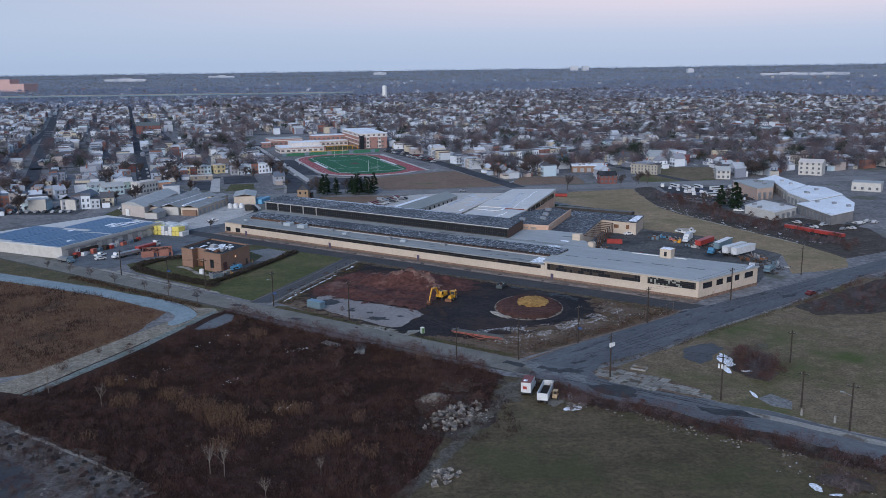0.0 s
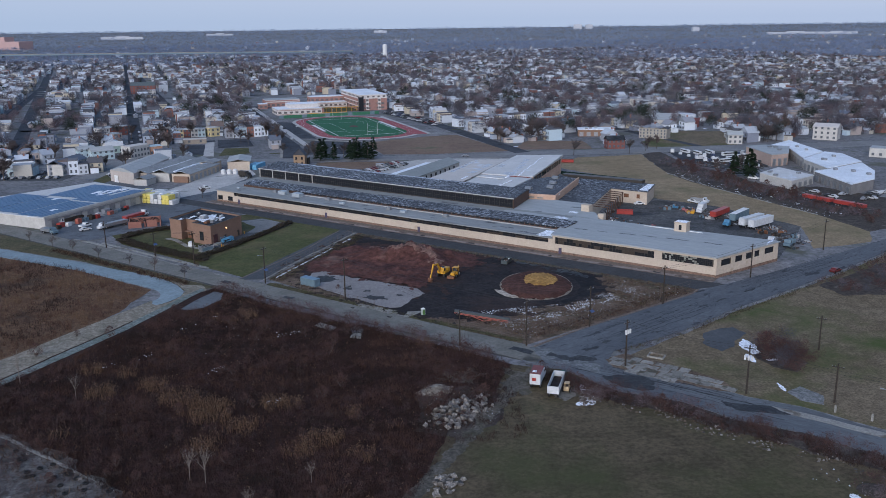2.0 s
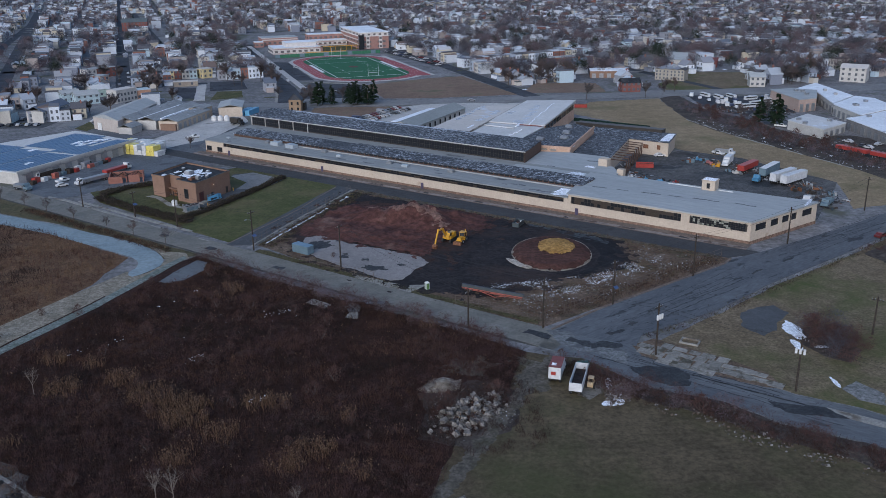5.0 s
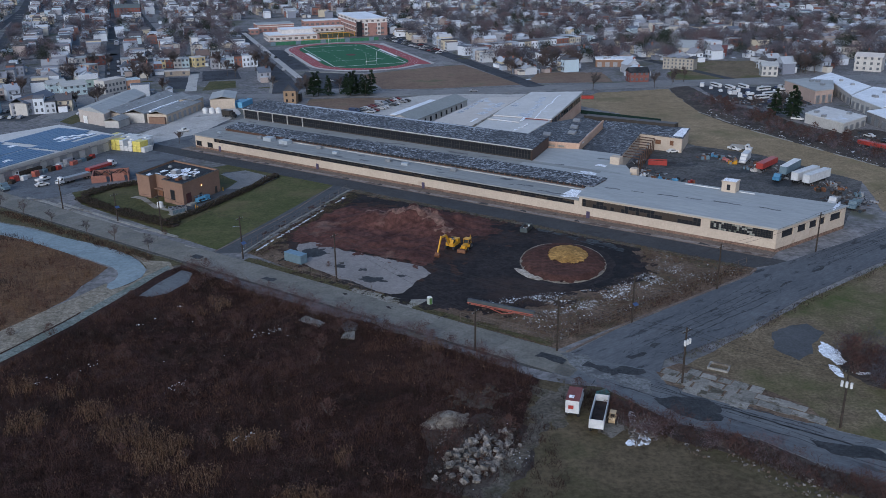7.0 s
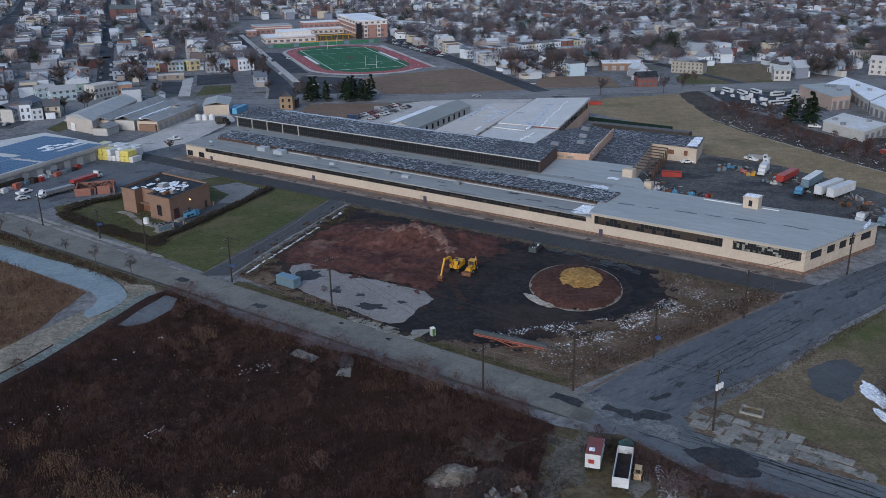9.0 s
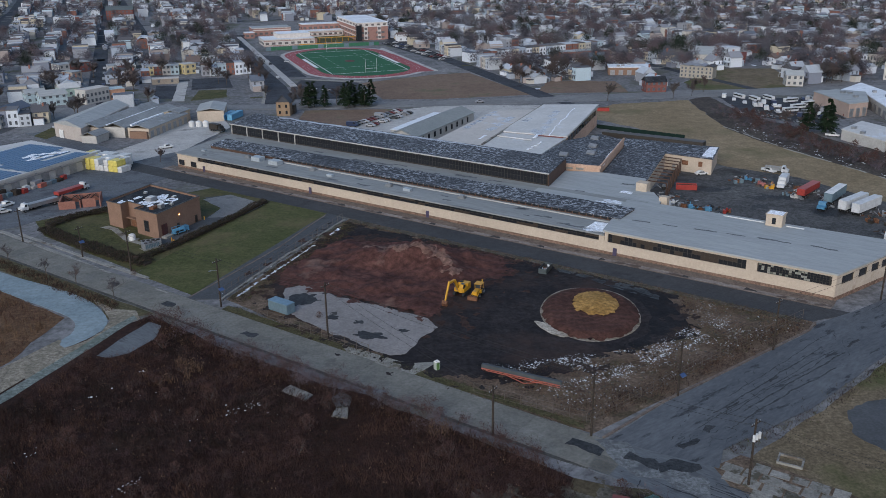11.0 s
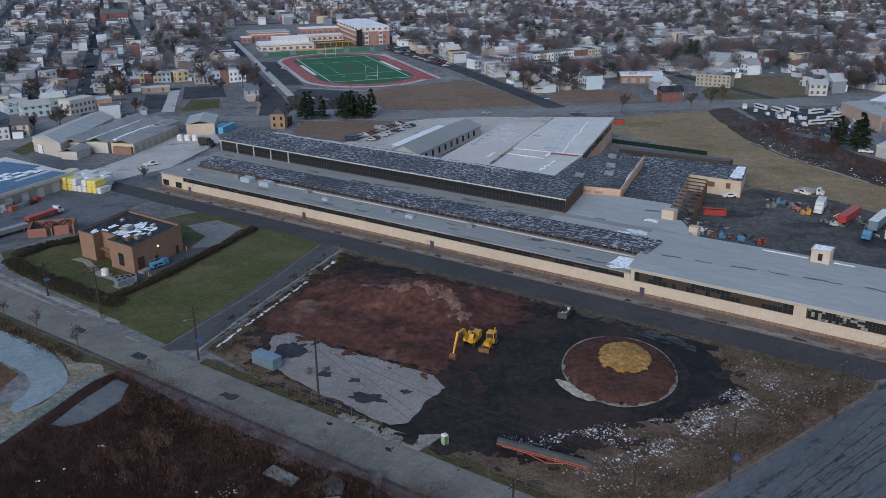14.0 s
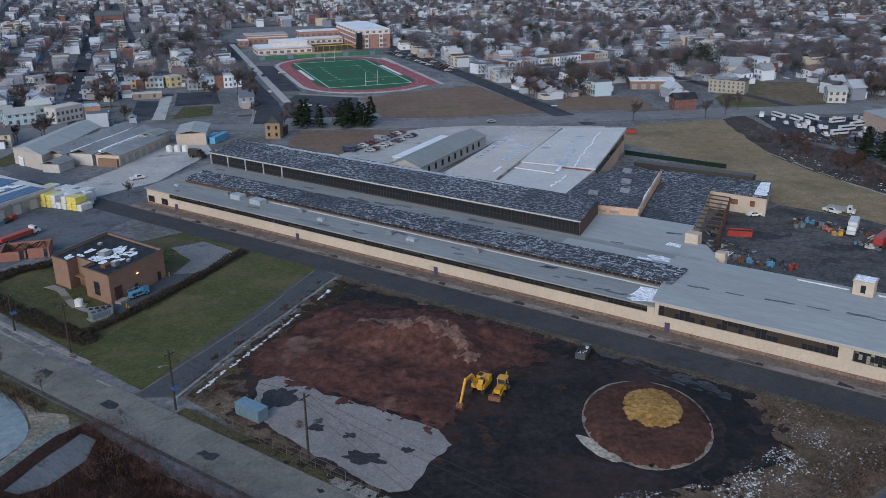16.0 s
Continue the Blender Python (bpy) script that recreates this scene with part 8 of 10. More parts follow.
for p in along([(-100, 196), (-85, 184.5), (-72, 175), (-59, 165), (-50, 155), (-48, 130)], 1300, -3, 9):
    if noise.noise(Vector((p.x * 0.2, p.y * 0.2, 31))) > -0.1:
        tuft(weeds if rr.random() < 0.7 else reeds, p.x, p.y, rr.uniform(0.4, 1.2), 0.5, 7, 0.7)
for p in along(BELT, 2600, 0.3, 6.5):
    if noise.noise(Vector((p.x * 0.2, p.y * 0.2, 1))) > -0.25:
        tuft(weeds, p.x, p.y, rr.uniform(0.4, 1.1), 0.5, 8, 0.8)
for p in along([(28, 229), (43, 236.2), (82, 264.3)], 900, -6, -0.4):
    tuft(reeds if rr.random() < 0.25 else weeds, p.x, p.y, rr.uniform(0.3, 0.8), 0.5, 5, 0.7)
for p in along([(48, 219.5), (68, 231.3), (91.5, 250), (117.5, 268.7), (163, 305)], 700, 0.2, 2.5):
    tuft(weeds if rr.random() < 0.7 else blades, p.x, p.y, rr.uniform(0.3, 0.7), 0.5, 5, 0.7)
for p in along([(-130, 332), (-72, 287), (-45, 263), (-9, 237), (20.5, 217)], 1500, 0.5, 4):
    if inside(tuple(p), BANK_ZONE) or inside(tuple(p), PAD_ZONE):
        continue
    tuft(weeds if rr.random() < 0.8 else reeds, p.x, p.y, rr.uniform(0.5, 1.3), 0.5, 7, 0.6)
for p in along([(-47.6, 287), (-40, 307), (-29, 331), (-23.6, 345)], 1500, 0.2, 5.5):
    if noise.noise(Vector((p.x * 0.2, p.y * 0.2, 51))) > -0.3:
        tuft(blades if rr.random() < 0.55 else weeds, p.x, p.y, rr.uniform(0.2, 0.6), 0.4, 6, 0.8)
for p in along([fac(97, -15), fac(160, -15), fac(228, -15.4)], 1700, -0.8, 1.8):
    tuft(rr.choice((blades, weeds, reeds)), p.x, p.y, rr.uniform(0.2, 0.6), 0.4, 6, 0.8)
for p in along([(-46, 283), (-10, 255.5), (6, 243), (27, 228)], 1500, -1.2, 1.6):
    tuft(rr.choice((blades, blades, weeds)), p.x, p.y, rr.uniform(0.15, 0.5), 0.4, 6, 0.8)
n = 0
while n < 1500:
    x, y = rr.uniform(-6, 22), rr.uniform(174, 212)
    n += 1
    if noise.noise(Vector((x * 0.25, y * 0.25, 11))) > 0.0:
        tuft(weeds, x, y, rr.uniform(0.4, 1.2), 0.5, 7, 0.7)
tagged(weeds.make("dead_weeds", M_weed), "dense dark red-brown dead weeds", "weeds", kind="stuff")
tagged(shade.make("dark_weeds", palette("dark_stalks", [(0.0234, 0.0162, 0.0144), (0.0306, 0.0216, 0.0171)], island=True)), "near-black dead weed thicket", "weeds", kind="stuff")
tagged(russet.make("russet_weeds", palette("russet_stalks", [(0.0860, 0.0447, 0.0327), (0.0688, 0.0361, 0.0267), (0.0989, 0.0568, 0.0404)], island=True)), "russet dead weeds in drifts", "weeds", kind="stuff")
tagged(reeds.make("dry_reeds", M_reed), "tan dry reeds in clumps", "reeds", kind="stuff")
tagged(blades.make("grass_tufts", M_blade), "short dull green grass tufts", "grass", kind="stuff")


def bush(seed, h, mat, label, name="bush", n=260):
    r = random.Random(seed)
    b = holder(name, 0, 0, 0, 0, label, "bush", "bushes")
    st, c = Mesh(), Mesh()
    for i in range(7):
        a = r.uniform(0, 6.283)
        q = Vector((math.cos(a) * h * 0.4, math.sin(a) * h * 0.4, h * r.uniform(0.5, 0.9)))
        st.tube((0, 0, 0), q, 0.05, 0.02, 3)
    for i in range(n):
        a, f = r.uniform(0, 6.283), r.random()
        rad = h * 0.55 * math.sqrt(r.random()) * math.sin(math.pi * (0.25 + 0.7 * f))
        o = Vector((math.cos(a) * rad, math.sin(a) * rad, h * (0.08 + 0.85 * f)))
        d = Vector((r.uniform(-1, 1), r.uniform(-1, 1), r.uniform(0, 1))).normalized() * h * 0.16
        s = Vector((r.uniform(-1, 1), r.uniform(-1, 1), r.uniform(-1, 1))).normalized() * h * 0.022
        c.add([o - s, o + s, o + d], [(0, 1, 2)])
    st.make("stem", M_bark, b)
    c.make("twig_crown", mat, b)
    return b


M_redtwig = palette("red_twigs", [(0.088, 0.046, 0.040), (0.072, 0.040, 0.035), (0.10, 0.056, 0.046), (0.062, 0.038, 0.034)], island=True)
bs = [bush(50 + k, 2.2 + 0.6 * k, M_redtwig, "leafless red-brown bush in the weeds") for k in range(3)]
spots_b = [(83.6, 212), (88, 214), (85, 217), (90, 217), (-24, 276), (-18, 236), (2, 232), (6, 230), (12, 222), (17, 217), (-8, 238), (-45, 262), (-57, 282), (-74, 305)]
for p in along(BELT, 26, 0.5, 6):
    spots_b.append((p.x, p.y))
while len(spots_b) < 120:
    x, y = rr.uniform(-95, 20), rr.uniform(150, 270)
    if inside((x, y), BRUSH):
        spots_b.append((x, y))
for i, (x, y) in enumerate(spots_b):
    m = pose(x, y, 0, 0, 0, rr.uniform(0, 360)) @ Matrix.Scale(1.6 if i < 4 else rr.uniform(0.5, 1.1), 4)
    if i < 3:
        bs[i].matrix_basis = m
    else:
        copy_thing(bs[i % 3], m).matrix_basis = m
# small street trees and pale saplings
M_paletwig = palette("pale_twigs", [(0.22, 0.19, 0.165), (0.17, 0.145, 0.125)], island=True)
st_tree = bare_tree(77, 5.4, 1.35, 1300, 0.8)
tagged(st_tree, "small leafless street tree on the verge", "tree", "verge trees")
for i, f in enumerate((0.02, 0.09, 0.15, 0.22, 0.30, 0.36, 0.43)):
    p = Vector((-150, 347)).lerp(Vector((-62, 281)), f * 2)
    m = pose(p.x, p.y, 0, 0, 0, i * 77) @ Matrix.Scale(rr.uniform(0.8, 1.2), 4)
    if i == 0:
        st_tree.matrix_basis = m
    else:
        copy_thing(st_tree, m).matrix_basis = m
sap = bare_tree(78, 9, 0.4, 110, 0.5)
tagged(sap, "slender pale sapling in the weed field", "tree", "saplings")
for ch_ in sap.children:
    ch_.data.materials[0] = M_paletwig
for i, (x, y) in enumerate([(-38, 161), (-41, 162), (-75, 199), (-91, 208), (-28, 150), (-19, 160)]):
    m = pose(x, y, 0, 0, 0, i * 60) @ Matrix.Scale((1, 0.9, 0.8, 1.1, 0.7, 0.6)[i], 4)
    if i == 0:
        sap.matrix_basis = m
    else:
        copy_thing(sap, m).matrix_basis = m

# hedges round the brick office
for pts, hh, ww in [([(-51, 367), (-60, 346), (-70, 325), (-77, 314)], 1.35, 2.5), ([(-73, 312.6), (-79, 316.5), (-92, 326), (-104, 336), (-112, 344)], 1.0, 4.6), ([(-112, 347), (-107, 356), (-98, 362)], 1.1, 4.0)]:
    hd = holder("hedge", pts[0][0], pts[0][1], 0, 0, "dense untrimmed dark hedge round the office lawn", "hedge", "hedges")
    core, lv = Mesh(), Mesh()
    for p, q in zip(pts, pts[1:]):
        p, q = Vector(p) - Vector(pts[0]), Vector(q) - Vector(pts[0])
        d = (q - p).normalized()
        core.box((p.x + q.x) / 2, (p.y + q.y) / 2, 0, (q - p).length + 1, ww * 0.5, hh * 0.6, math.degrees(math.atan2(d.y, d.x)))
        for i in range(int((q - p).length * 38 * ww)):
            t, a = rr.random(), rr.uniform(0, math.pi)
            k = rr.uniform(0.7, 1.1) * (1 + 0.5 * noise.noise(Vector(((p.x + q.x * t) * 0.25, (p.y + q.y * t) * 0.25, ww))))
            o = p.lerp(q, t) + Vector((-d.y, d.x)) * math.cos(a) * ww * 0.5 * k
            z = math.sin(a) ** 0.5 * hh * k
            o = Vector((o.x, o.y, max(0.1, z)))
            s = Vector((rr.uniform(-1, 1), rr.uniform(-1, 1), rr.uniform(-0.4, 0.4))) * 0.2
            e = Vector((rr.uniform(-1, 1), rr.uniform(-1, 1), rr.uniform(-0.2, 1))) * 0.4
            lv.add([o - s, o + s, o + e], [(0, 1, 2)])
    core.make("branch_core", M_wood, hd)
    lv.make("foliage", M_leaf, hd)

# ---- vehicles ----
M_tint = plain("car_glass", (0.03, 0.035, 0.04), 0.15, spec=0.5)
M_carpaint = palette("car_paint", [(0.42, 0.42, 0.43), (0.06, 0.065, 0.07), (0.25, 0.26, 0.28), (0.13, 0.03, 0.03), (0.50, 0.50, 0.50), (0.04, 0.055, 0.10), (0.20, 0.20, 0.21), (0.03, 0.03, 0.033), (0.34, 0.35, 0.36)], rough=0.3)


def wheel(x, y, r, w, parent):
    t = Mesh().tube((x, y - w / 2, r), (x, y + w / 2, r), r, r, 12).make("wheel", M_tyre, parent)
    if r > 0.35:
        Mesh().tube((x, y - w / 2 - 0.02, r), (x, y + w / 2 + 0.02, r), r * 0.55, r * 0.55, 8).make("rim", M_metal, t)


def profile(pts, w):
    """A side outline extruded across to the width w."""
    n = len(pts)
    m = Mesh()
    vs = [(x, -w / 2, z) for x, z in pts] + [(x, w / 2, z) for x, z in pts]
    return m.add(vs, [(i, n + i, n + (i + 1) % n, (i + 1) % n) for i in range(n)] + [tuple(range(n)), tuple(range(2 * n - 1, n - 1, -1))])


def car(kind="car", paint=None, label="saloon car parked at the kerb"):
    c = holder("car" if kind == "car" else kind, 0, 0, 0, 0, label, "car" if kind == "car" else kind.replace("_", " "), "parked cars")
    p = paint or M_carpaint
    if kind == "pickup_truck":
        profile([(-2.7, 0.45), (2.7, 0.45), (2.7, 0.95), (1.5, 1.1), (0.9, 1.75), (-0.5, 1.75), (-0.6, 1.1), (-2.7, 1.1)], 1.9).make("body", p, c)
        profile([(1.35, 1.12), (0.88, 1.66), (-0.42, 1.66), (-0.5, 1.12)], 1.94).make("window", M_tint, c)
        wb = 1.7
    elif kind == "van":
        profile([(-2.6, 0.4), (2.6, 0.4), (2.6, 1.1), (1.9, 1.3), (1.4, 2.2), (-2.6, 2.25)], 2.0).make("body", p, c)
        profile([(1.82, 1.32), (1.42, 2.05), (0.7, 2.05), (0.7, 1.32)], 2.04).make("window", M_tint, c)
        wb = 1.7
    else:
        profile([(-2.2, 0.35), (2.2, 0.35), (2.25, 0.75), (1.2, 0.95), (0.5, 1.42), (-0.9, 1.45), (-1.6, 1.0), (-2.25, 0.9)], 1.75).make("body", p, c)
        profile([(1.05, 0.98), (0.48, 1.36), (-0.85, 1.38), (-1.4, 1.0)], 1.79).make("window", M_tint, c)
        wb = 1.4
    for x in (-wb, wb):
        for y in (-0.8, 0.8):
            wheel(x, y, 0.34, 0.24, c)
    return c


protos = {}


def park(kind, x, y, rot, paint=None, label="saloon car parked at the kerb"):
    key = (kind, paint.name if paint else "", label)
    m = pose(x, y, 0.1, 0, 0, rot)
    if key in protos:
        return copy_thing(protos[key], m)
    protos[key] = car(kind, paint, label)
    protos[key].matrix_basis = m
    return protos[key]


M_whitebox0 = plain("white_vehicle_paint", (0.50, 0.51, 0.52), 0.4)
for i in range(13):
    p = Vector((-31, 484)).lerp(Vector((-11, 517)), i / 12)
    park("car" if i % 7 else "van", p.x, p.y, -20 + rr.uniform(-3, 3), None, "saloon car parked at the kerb" if i % 7 else "plain van parked on asphalt")
    if i % 3:
        park("car", p.x + 6.5, p.y - 3.5, 160 + rr.uniform(-3, 3))
for i in range(22):
    f = i / 21
    p = Vector((-27, 798)).lerp(Vector((14, 700)), f)
    if rr.random() < 0.75:
        park("car", p.x + 1, p.y, 15 + rr.uniform(-4, 4))
    if rr.random() < 0.5:
        park("car", p.x + 8, p.y + 3, 15)
for i in range(34):
    a = 600 + i * 22 + rr.uniform(-4, 4)
    for b in (10, -50, 64, 234, 290):
        if rr.random() < 0.28:
            p = town(a, b + rr.choice((-3, 3)))
            if free(p):
                park("car", p[0], p[1], 108 + rr.uniform(-2, 2))
BUSES = [(163, 538, 105), (184, 524, 20), (189, 515, 22), (168, 530, 100), (176, 532, 102), (181, 508, 18), (174, 500, 15)]
for i in range(140):
    f, g = (i % 20) / 19, i // 20
    p = Vector((156, 540)).lerp(Vector((197, 528)), f) + Vector((2.2, -8.5)) * g
    if rr.random() < 0.55 and min(math.hypot(p.x - x, p.y - y) for x, y, r in BUSES) > 6.5 and inside((p.x, p.y), [(150, 550), (204, 534), (196, 488), (172, 468), (148, 495)]):
        park("van" if rr.random() < 0.25 else ("pickup_truck" if rr.random() < 0.2 else "car"), p.x, p.y, 70 + rr.uniform(-14, 14), (M_whitebox0, None, None, None)[i % 4], "parked vehicle in the crowded yard")
for i in range(30):
    x, y = rr.uniform(172, 225), rr.uniform(392, 440)
    if inside((x, y), [(178, 425), (194, 430), (196, 400), (225, 420), (232, 408), (200, 385), (172, 410)]):
        park("car", x, y, rr.choice((30, 120)) + rr.uniform(-8, 8))
for i in range(9):
    q = Vector((-184, 600)).lerp(Vector((-214, 692)), i / 8)
    park("car", q.x + (3.2 if i % 2 else -3.2), q.y, 108)
for x, y, r in [(-100, 690, 107), (-86, 628, 108), (-112, 720, 107), (-90, 700, 15), (-60, 585, 20), (-52, 580, 20), (-124, 366, 65), (-131.5, 361, 40), (134, 283, 34), (122.7, 393, -60), (98, 391, 10), (-104, 447, 40), (170, 447, -30), (176, 437, -35), (30, 537, 3), (-190, 520, 40), (-165, 492, 45)]:
    park("pickup_truck" if x in (122.7, -104, 170, 176) else "car", x, y, r, M_white if x in (-124, 122.7, 98, 170, 176, -104) else None, "white parked pickup truck" if x in (122.7, -104, 170, 176) else "saloon car parked at the kerb")


def trailer(L, mat, label, h=2.7, roof=None, wheels=True):
    t = holder("semi_trailer", 0, 0, 0, 0, label, "trailer", "trailers")
    b = Mesh().box(0, 0, 1.15, L, 2.5, h).make("box_body", mat, t)
    Mesh().box(0, 0, 1.15 + h, L + 0.05, 2.55, 0.06).make("roof", roof or M_white, b)
    for k in range(int(L / 1.6)):
        for y in (-1.27, 1.27):
            ob = new("rib", box_data(0.07, 0.05, h - 0.1, mat))
            ob.parent = b
            ob.location = (-L / 2 + 0.8 + k * 1.6, y, 1.2)
    Mesh().box(0, 0, 0.95, L, 1.1, 0.2).make("chassis", M_tyre, t)
    for x in (-L / 2 + 1.2, -L / 2 + 2.5):
        for y in (-1.05, 1.05):
            wheel(x, y, 0.5, 0.35, t)
    for y in (-0.8, 0.8):
        Mesh().box(L / 2 - 2, y, 0, 0.15, 0.15, 1.0).make("landing_leg", M_metal, t)
    return t


def lorry(cab, label, L=7.0, box=None, bed=None, h=2.4, name="lorry"):
    t = holder(name, 0, 0, 0, 0, label, "lorry", "lorries")
    c = profile([(L / 2 - 2.2, 0.7), (L / 2, 0.7), (L / 2, 1.5), (L / 2 - 0.9, 1.75), (L / 2 - 1.2, 2.7), (L / 2 - 2.2, 2.75)], 2.3).make("cab", cab, t)
    profile([(L / 2 - 0.98, 1.8), (L / 2 - 1.2, 2.5), (L / 2 - 1.8, 2.5), (L / 2 - 1.8, 1.8)], 2.34).make("window", M_tint, c)
    Mesh().box(-0.6, 0, 0.7, L - 1.5, 1.0, 0.25).make("chassis", M_tyre, t)
    if box:
        Mesh().box(-1.2, 0, 1.0, L - 2.6, 2.4, h).make("box_body", box, t)
    if bed:
        w = Mesh().box(-1.2, 0, 1.0, L - 2.6, 2.4, 0.2)
        for y in (-1.15, 1.15):
            w.box(-1.2, y, 1.2, L - 2.6, 0.1, 0.9)
        w.box(-L / 2 + 0.15, 0, 1.2, 0.1, 2.4, 0.9)
        w.make("bed", bed, t)
    for x in (L / 2 - 1.1, -L / 2 + 0.9, -L / 2 + 2.0):
        for y in (-1.0, 1.0):
            wheel(x, y, 0.5, 0.35, t)
    return t


def at(ob, x, y, rot, z=0.1):
    ob.matrix_basis = pose(x, y, z, 0, 0, rot)
    return ob


M_whitebox = plain("white_box_panel", (0.52, 0.53, 0.54), 0.5)
t1 = at(trailer(14, M_whitebox, "long white box trailer in the yard", roof=M_whitebox), 131.5, 348.5, 38)
copy_thing(t1, pose(134, 345.2, 0.1, 0, 0, 38))
at(trailer(14, M_teal, "blue-grey box trailer coupled to a tractor"), 130, 357.5, 48)
at(lorry(M_blue, "blue tractor unit under a trailer", 6), 122.5, 348.5, 228)
at(trailer(13, M_red, "red open container on the yard", 2.0, M_red), 124.5, 364.5, 46)
at(lorry(M_whitebox, "white box lorry with a pale box body", 9, M_whitebox, h=2.7), 120, 374, 238)
at(lorry(M_whitebox, "white flatbed recovery lorry", 8, None, M_metal), 125, 392, -35)
at(lorry(M_teal, "old green flatbed lorry", 7, None, M_teal), 133, 316, 230)
at(lorry(M_whitebox, "white lorry with an empty bed", 6, None, M_metal), 128.5, 320, 230)
# lorries by the solar warehouse
park("pickup_truck", -134.0, 368.0, 62, M_white, "white parked pickup truck")
park("van", -133.5, 392.5, 72, None, "plain van parked on asphalt")
park("car", -136.6, 384.5, 72)
at(lorry(M_whitebox, "white lorry with a long grey bed", 13, M_metal, h=1.2), -122.4, 366, 234)
at(lorry(M_whitebox, "white cab lorry with a red crane body", 13, M_red, h=1.0), -118.2, 382.5, 62)
at(lorry(M_whitebox, "white lorry loaded with bundled timber", 12, M_wood, h=1.3), -143, 376, 240)
at(lorry(M_teal, "teal cab lorry at the yard corner", 8, M_metal, h=1.1), -144, 357, -32)
# two lorries and a small machine at the crossing
at(lorry(M_whitebox, "white box lorry with a rust-red roof", 7.5, M_whitebox, h=2.5, name="box_lorry"), 27.2, 201.6, 72)
bx = bpy.data.objects["box_lorry"]
Mesh().box(-1.2, 0, 3.5, 5.0, 2.45, 0.08).make("roof", plain("rust_red_roof", (0.17, 0.045, 0.04), 0.6), bx)
Mesh().box(-2.4, 0.3, 3.6, 1.0, 0.9, 0.06).make("snow_cover", M_snow, bx)
dt = holder("dump_trailer", 30.6, 196.8, 0.1, 252, "white open dump trailer lined in black", "trailer")
w = Mesh()
for y in (-1.2, 1.2):
    w.box(0, y, 1.2, 9, 0.12, 1.7)
for x in (-4.45, 4.45):
    w.box(x, 0, 1.2, 0.12, 2.4, 1.7)
w.make("side_wall", M_whitebox, dt)
Mesh().box(0, 0, 1.1, 8.9, 2.3, 0.5).make("bed", M_blacksoil, dt, "black load bed")
for x in (-3.2, -2.0, 3.4):
    for y in (-1.0, 1.0):
        wheel(x, y, 0.5, 0.35, dt)
sl = holder("skid_loader", 33.0, 196.6, 0.12, 70, "small cream compact loader with an open cage", "loader")
M_creamy = plain("cream_paint", (0.46, 0.34, 0.20), 0.5)
profile([(-1.3, 0.45), (0.9, 0.45), (1.0, 0.9), (0.2, 1.1), (-1.1, 1.35), (-1.35, 1.0)], 1.1).make("body", M_creamy, sl)
cg = Mesh()
for x in (-0.7, 0.35):
    for y in (-0.48, 0.48):
        cg.tube((x, y, 1.0), (x, y, 2.05), 0.05, 0.05, 5)
cg.box(-0.18, 0, 2.02, 1.3, 1.1, 0.08)
cg.make("cage", M_creamy, sl)
Mesh().box(-0.2, 0, 1.0, 0.6, 0.6, 0.7).make("seat", M_frame, sl)
for y in (-0.62, 0.62):
    Mesh().tube((-1.1, y, 1.4), (1.3, y, 0.6), 0.08, 0.08, 4).make("lift_arm", M_creamy, sl)
profile([(1.2, 0.1), (1.9, 0.1), (1.8, 0.25), (1.4, 0.7), (1.25, 0.7)], 1.6).make("bucket", M_rust, sl)
for x in (-0.75, 0.75):
    for y in (-0.72, 0.72):
        wheel(x, y, 0.42, 0.32, sl)
Mesh().box(-3.82, 0.2, 1.9, 0.06, 0.9, 0.7).make("red_plate", M_red, bx, "faded red square on the rear door")
tk = holder("tarpaulin_heap", 33.2, 205.6, 0.1, 20, "crumpled dark green tarpaulin over a heap", "tarpaulin")
bm = bmesh.new()
bmesh.ops.create_icosphere(bm, subdivisions=3, radius=1.4)
for v in bm.verts:
    v.co *= 1 + 0.35 * noise.noise(v.co * 1.4)
    v.co.z = max(0, v.co.z * 0.8)
me = bpy.data.meshes.new("cover")
bm.to_mesh(me)
bm.free()
me.materials.append(plain("green_tarpaulin", (0.03, 0.11, 0.10), 0.5))
new("cover", me).parent = tk

M_blue2 = plain("faded_blue", (0.13, 0.22, 0.29), 0.6)
# ---- machines and small things in the lot ----
ex = holder("excavator", 8.6, 288.0, 0.12, 242, "yellow tracked excavator with its arm lowered", "excavator")
for y in (-1.2, 1.2):
    t = profile([(-2.0, 0.25), (-1.7, 0.0), (1.7, 0.0), (2.0, 0.25), (2.0, 0.65), (1.7, 0.9), (-1.7, 0.9), (-2.0, 0.65)], 0.6).make("crawler_track", M_tyre, ex)
    t.location = (0, y, 0)
hs = Mesh().box(-0.4, 0, 1.0, 3.8, 2.6, 0.9).box(-1.5, 0, 1.9, 1.6, 2.5, 0.6).make("house_body", M_yellow, ex)
hs.rotation_euler = (0, 0, radians(0))
cb = profile([(0.1, 1.0), (1.7, 1.0), (1.6, 2.1), (1.1, 2.9), (0.1, 2.9)], 1.0).make("cab", M_yellow, ex)
cb.matrix_basis = pose(0.2, 0.55, 0, 0, 0, 0)
Mesh().box(0.62, 0, 2.9, 0.8, 0.8, 0.05).make("roof_window", M_tint, cb)
Mesh().box(-2.32, 0, 1.1, 0.1, 2.2, 1.1).make("counterweight", M_tyre, ex)
Mesh().box(-1.4, -0.7, 2.5, 1.2, 0.9, 0.06).make("engine_grille", M_tyre, ex)
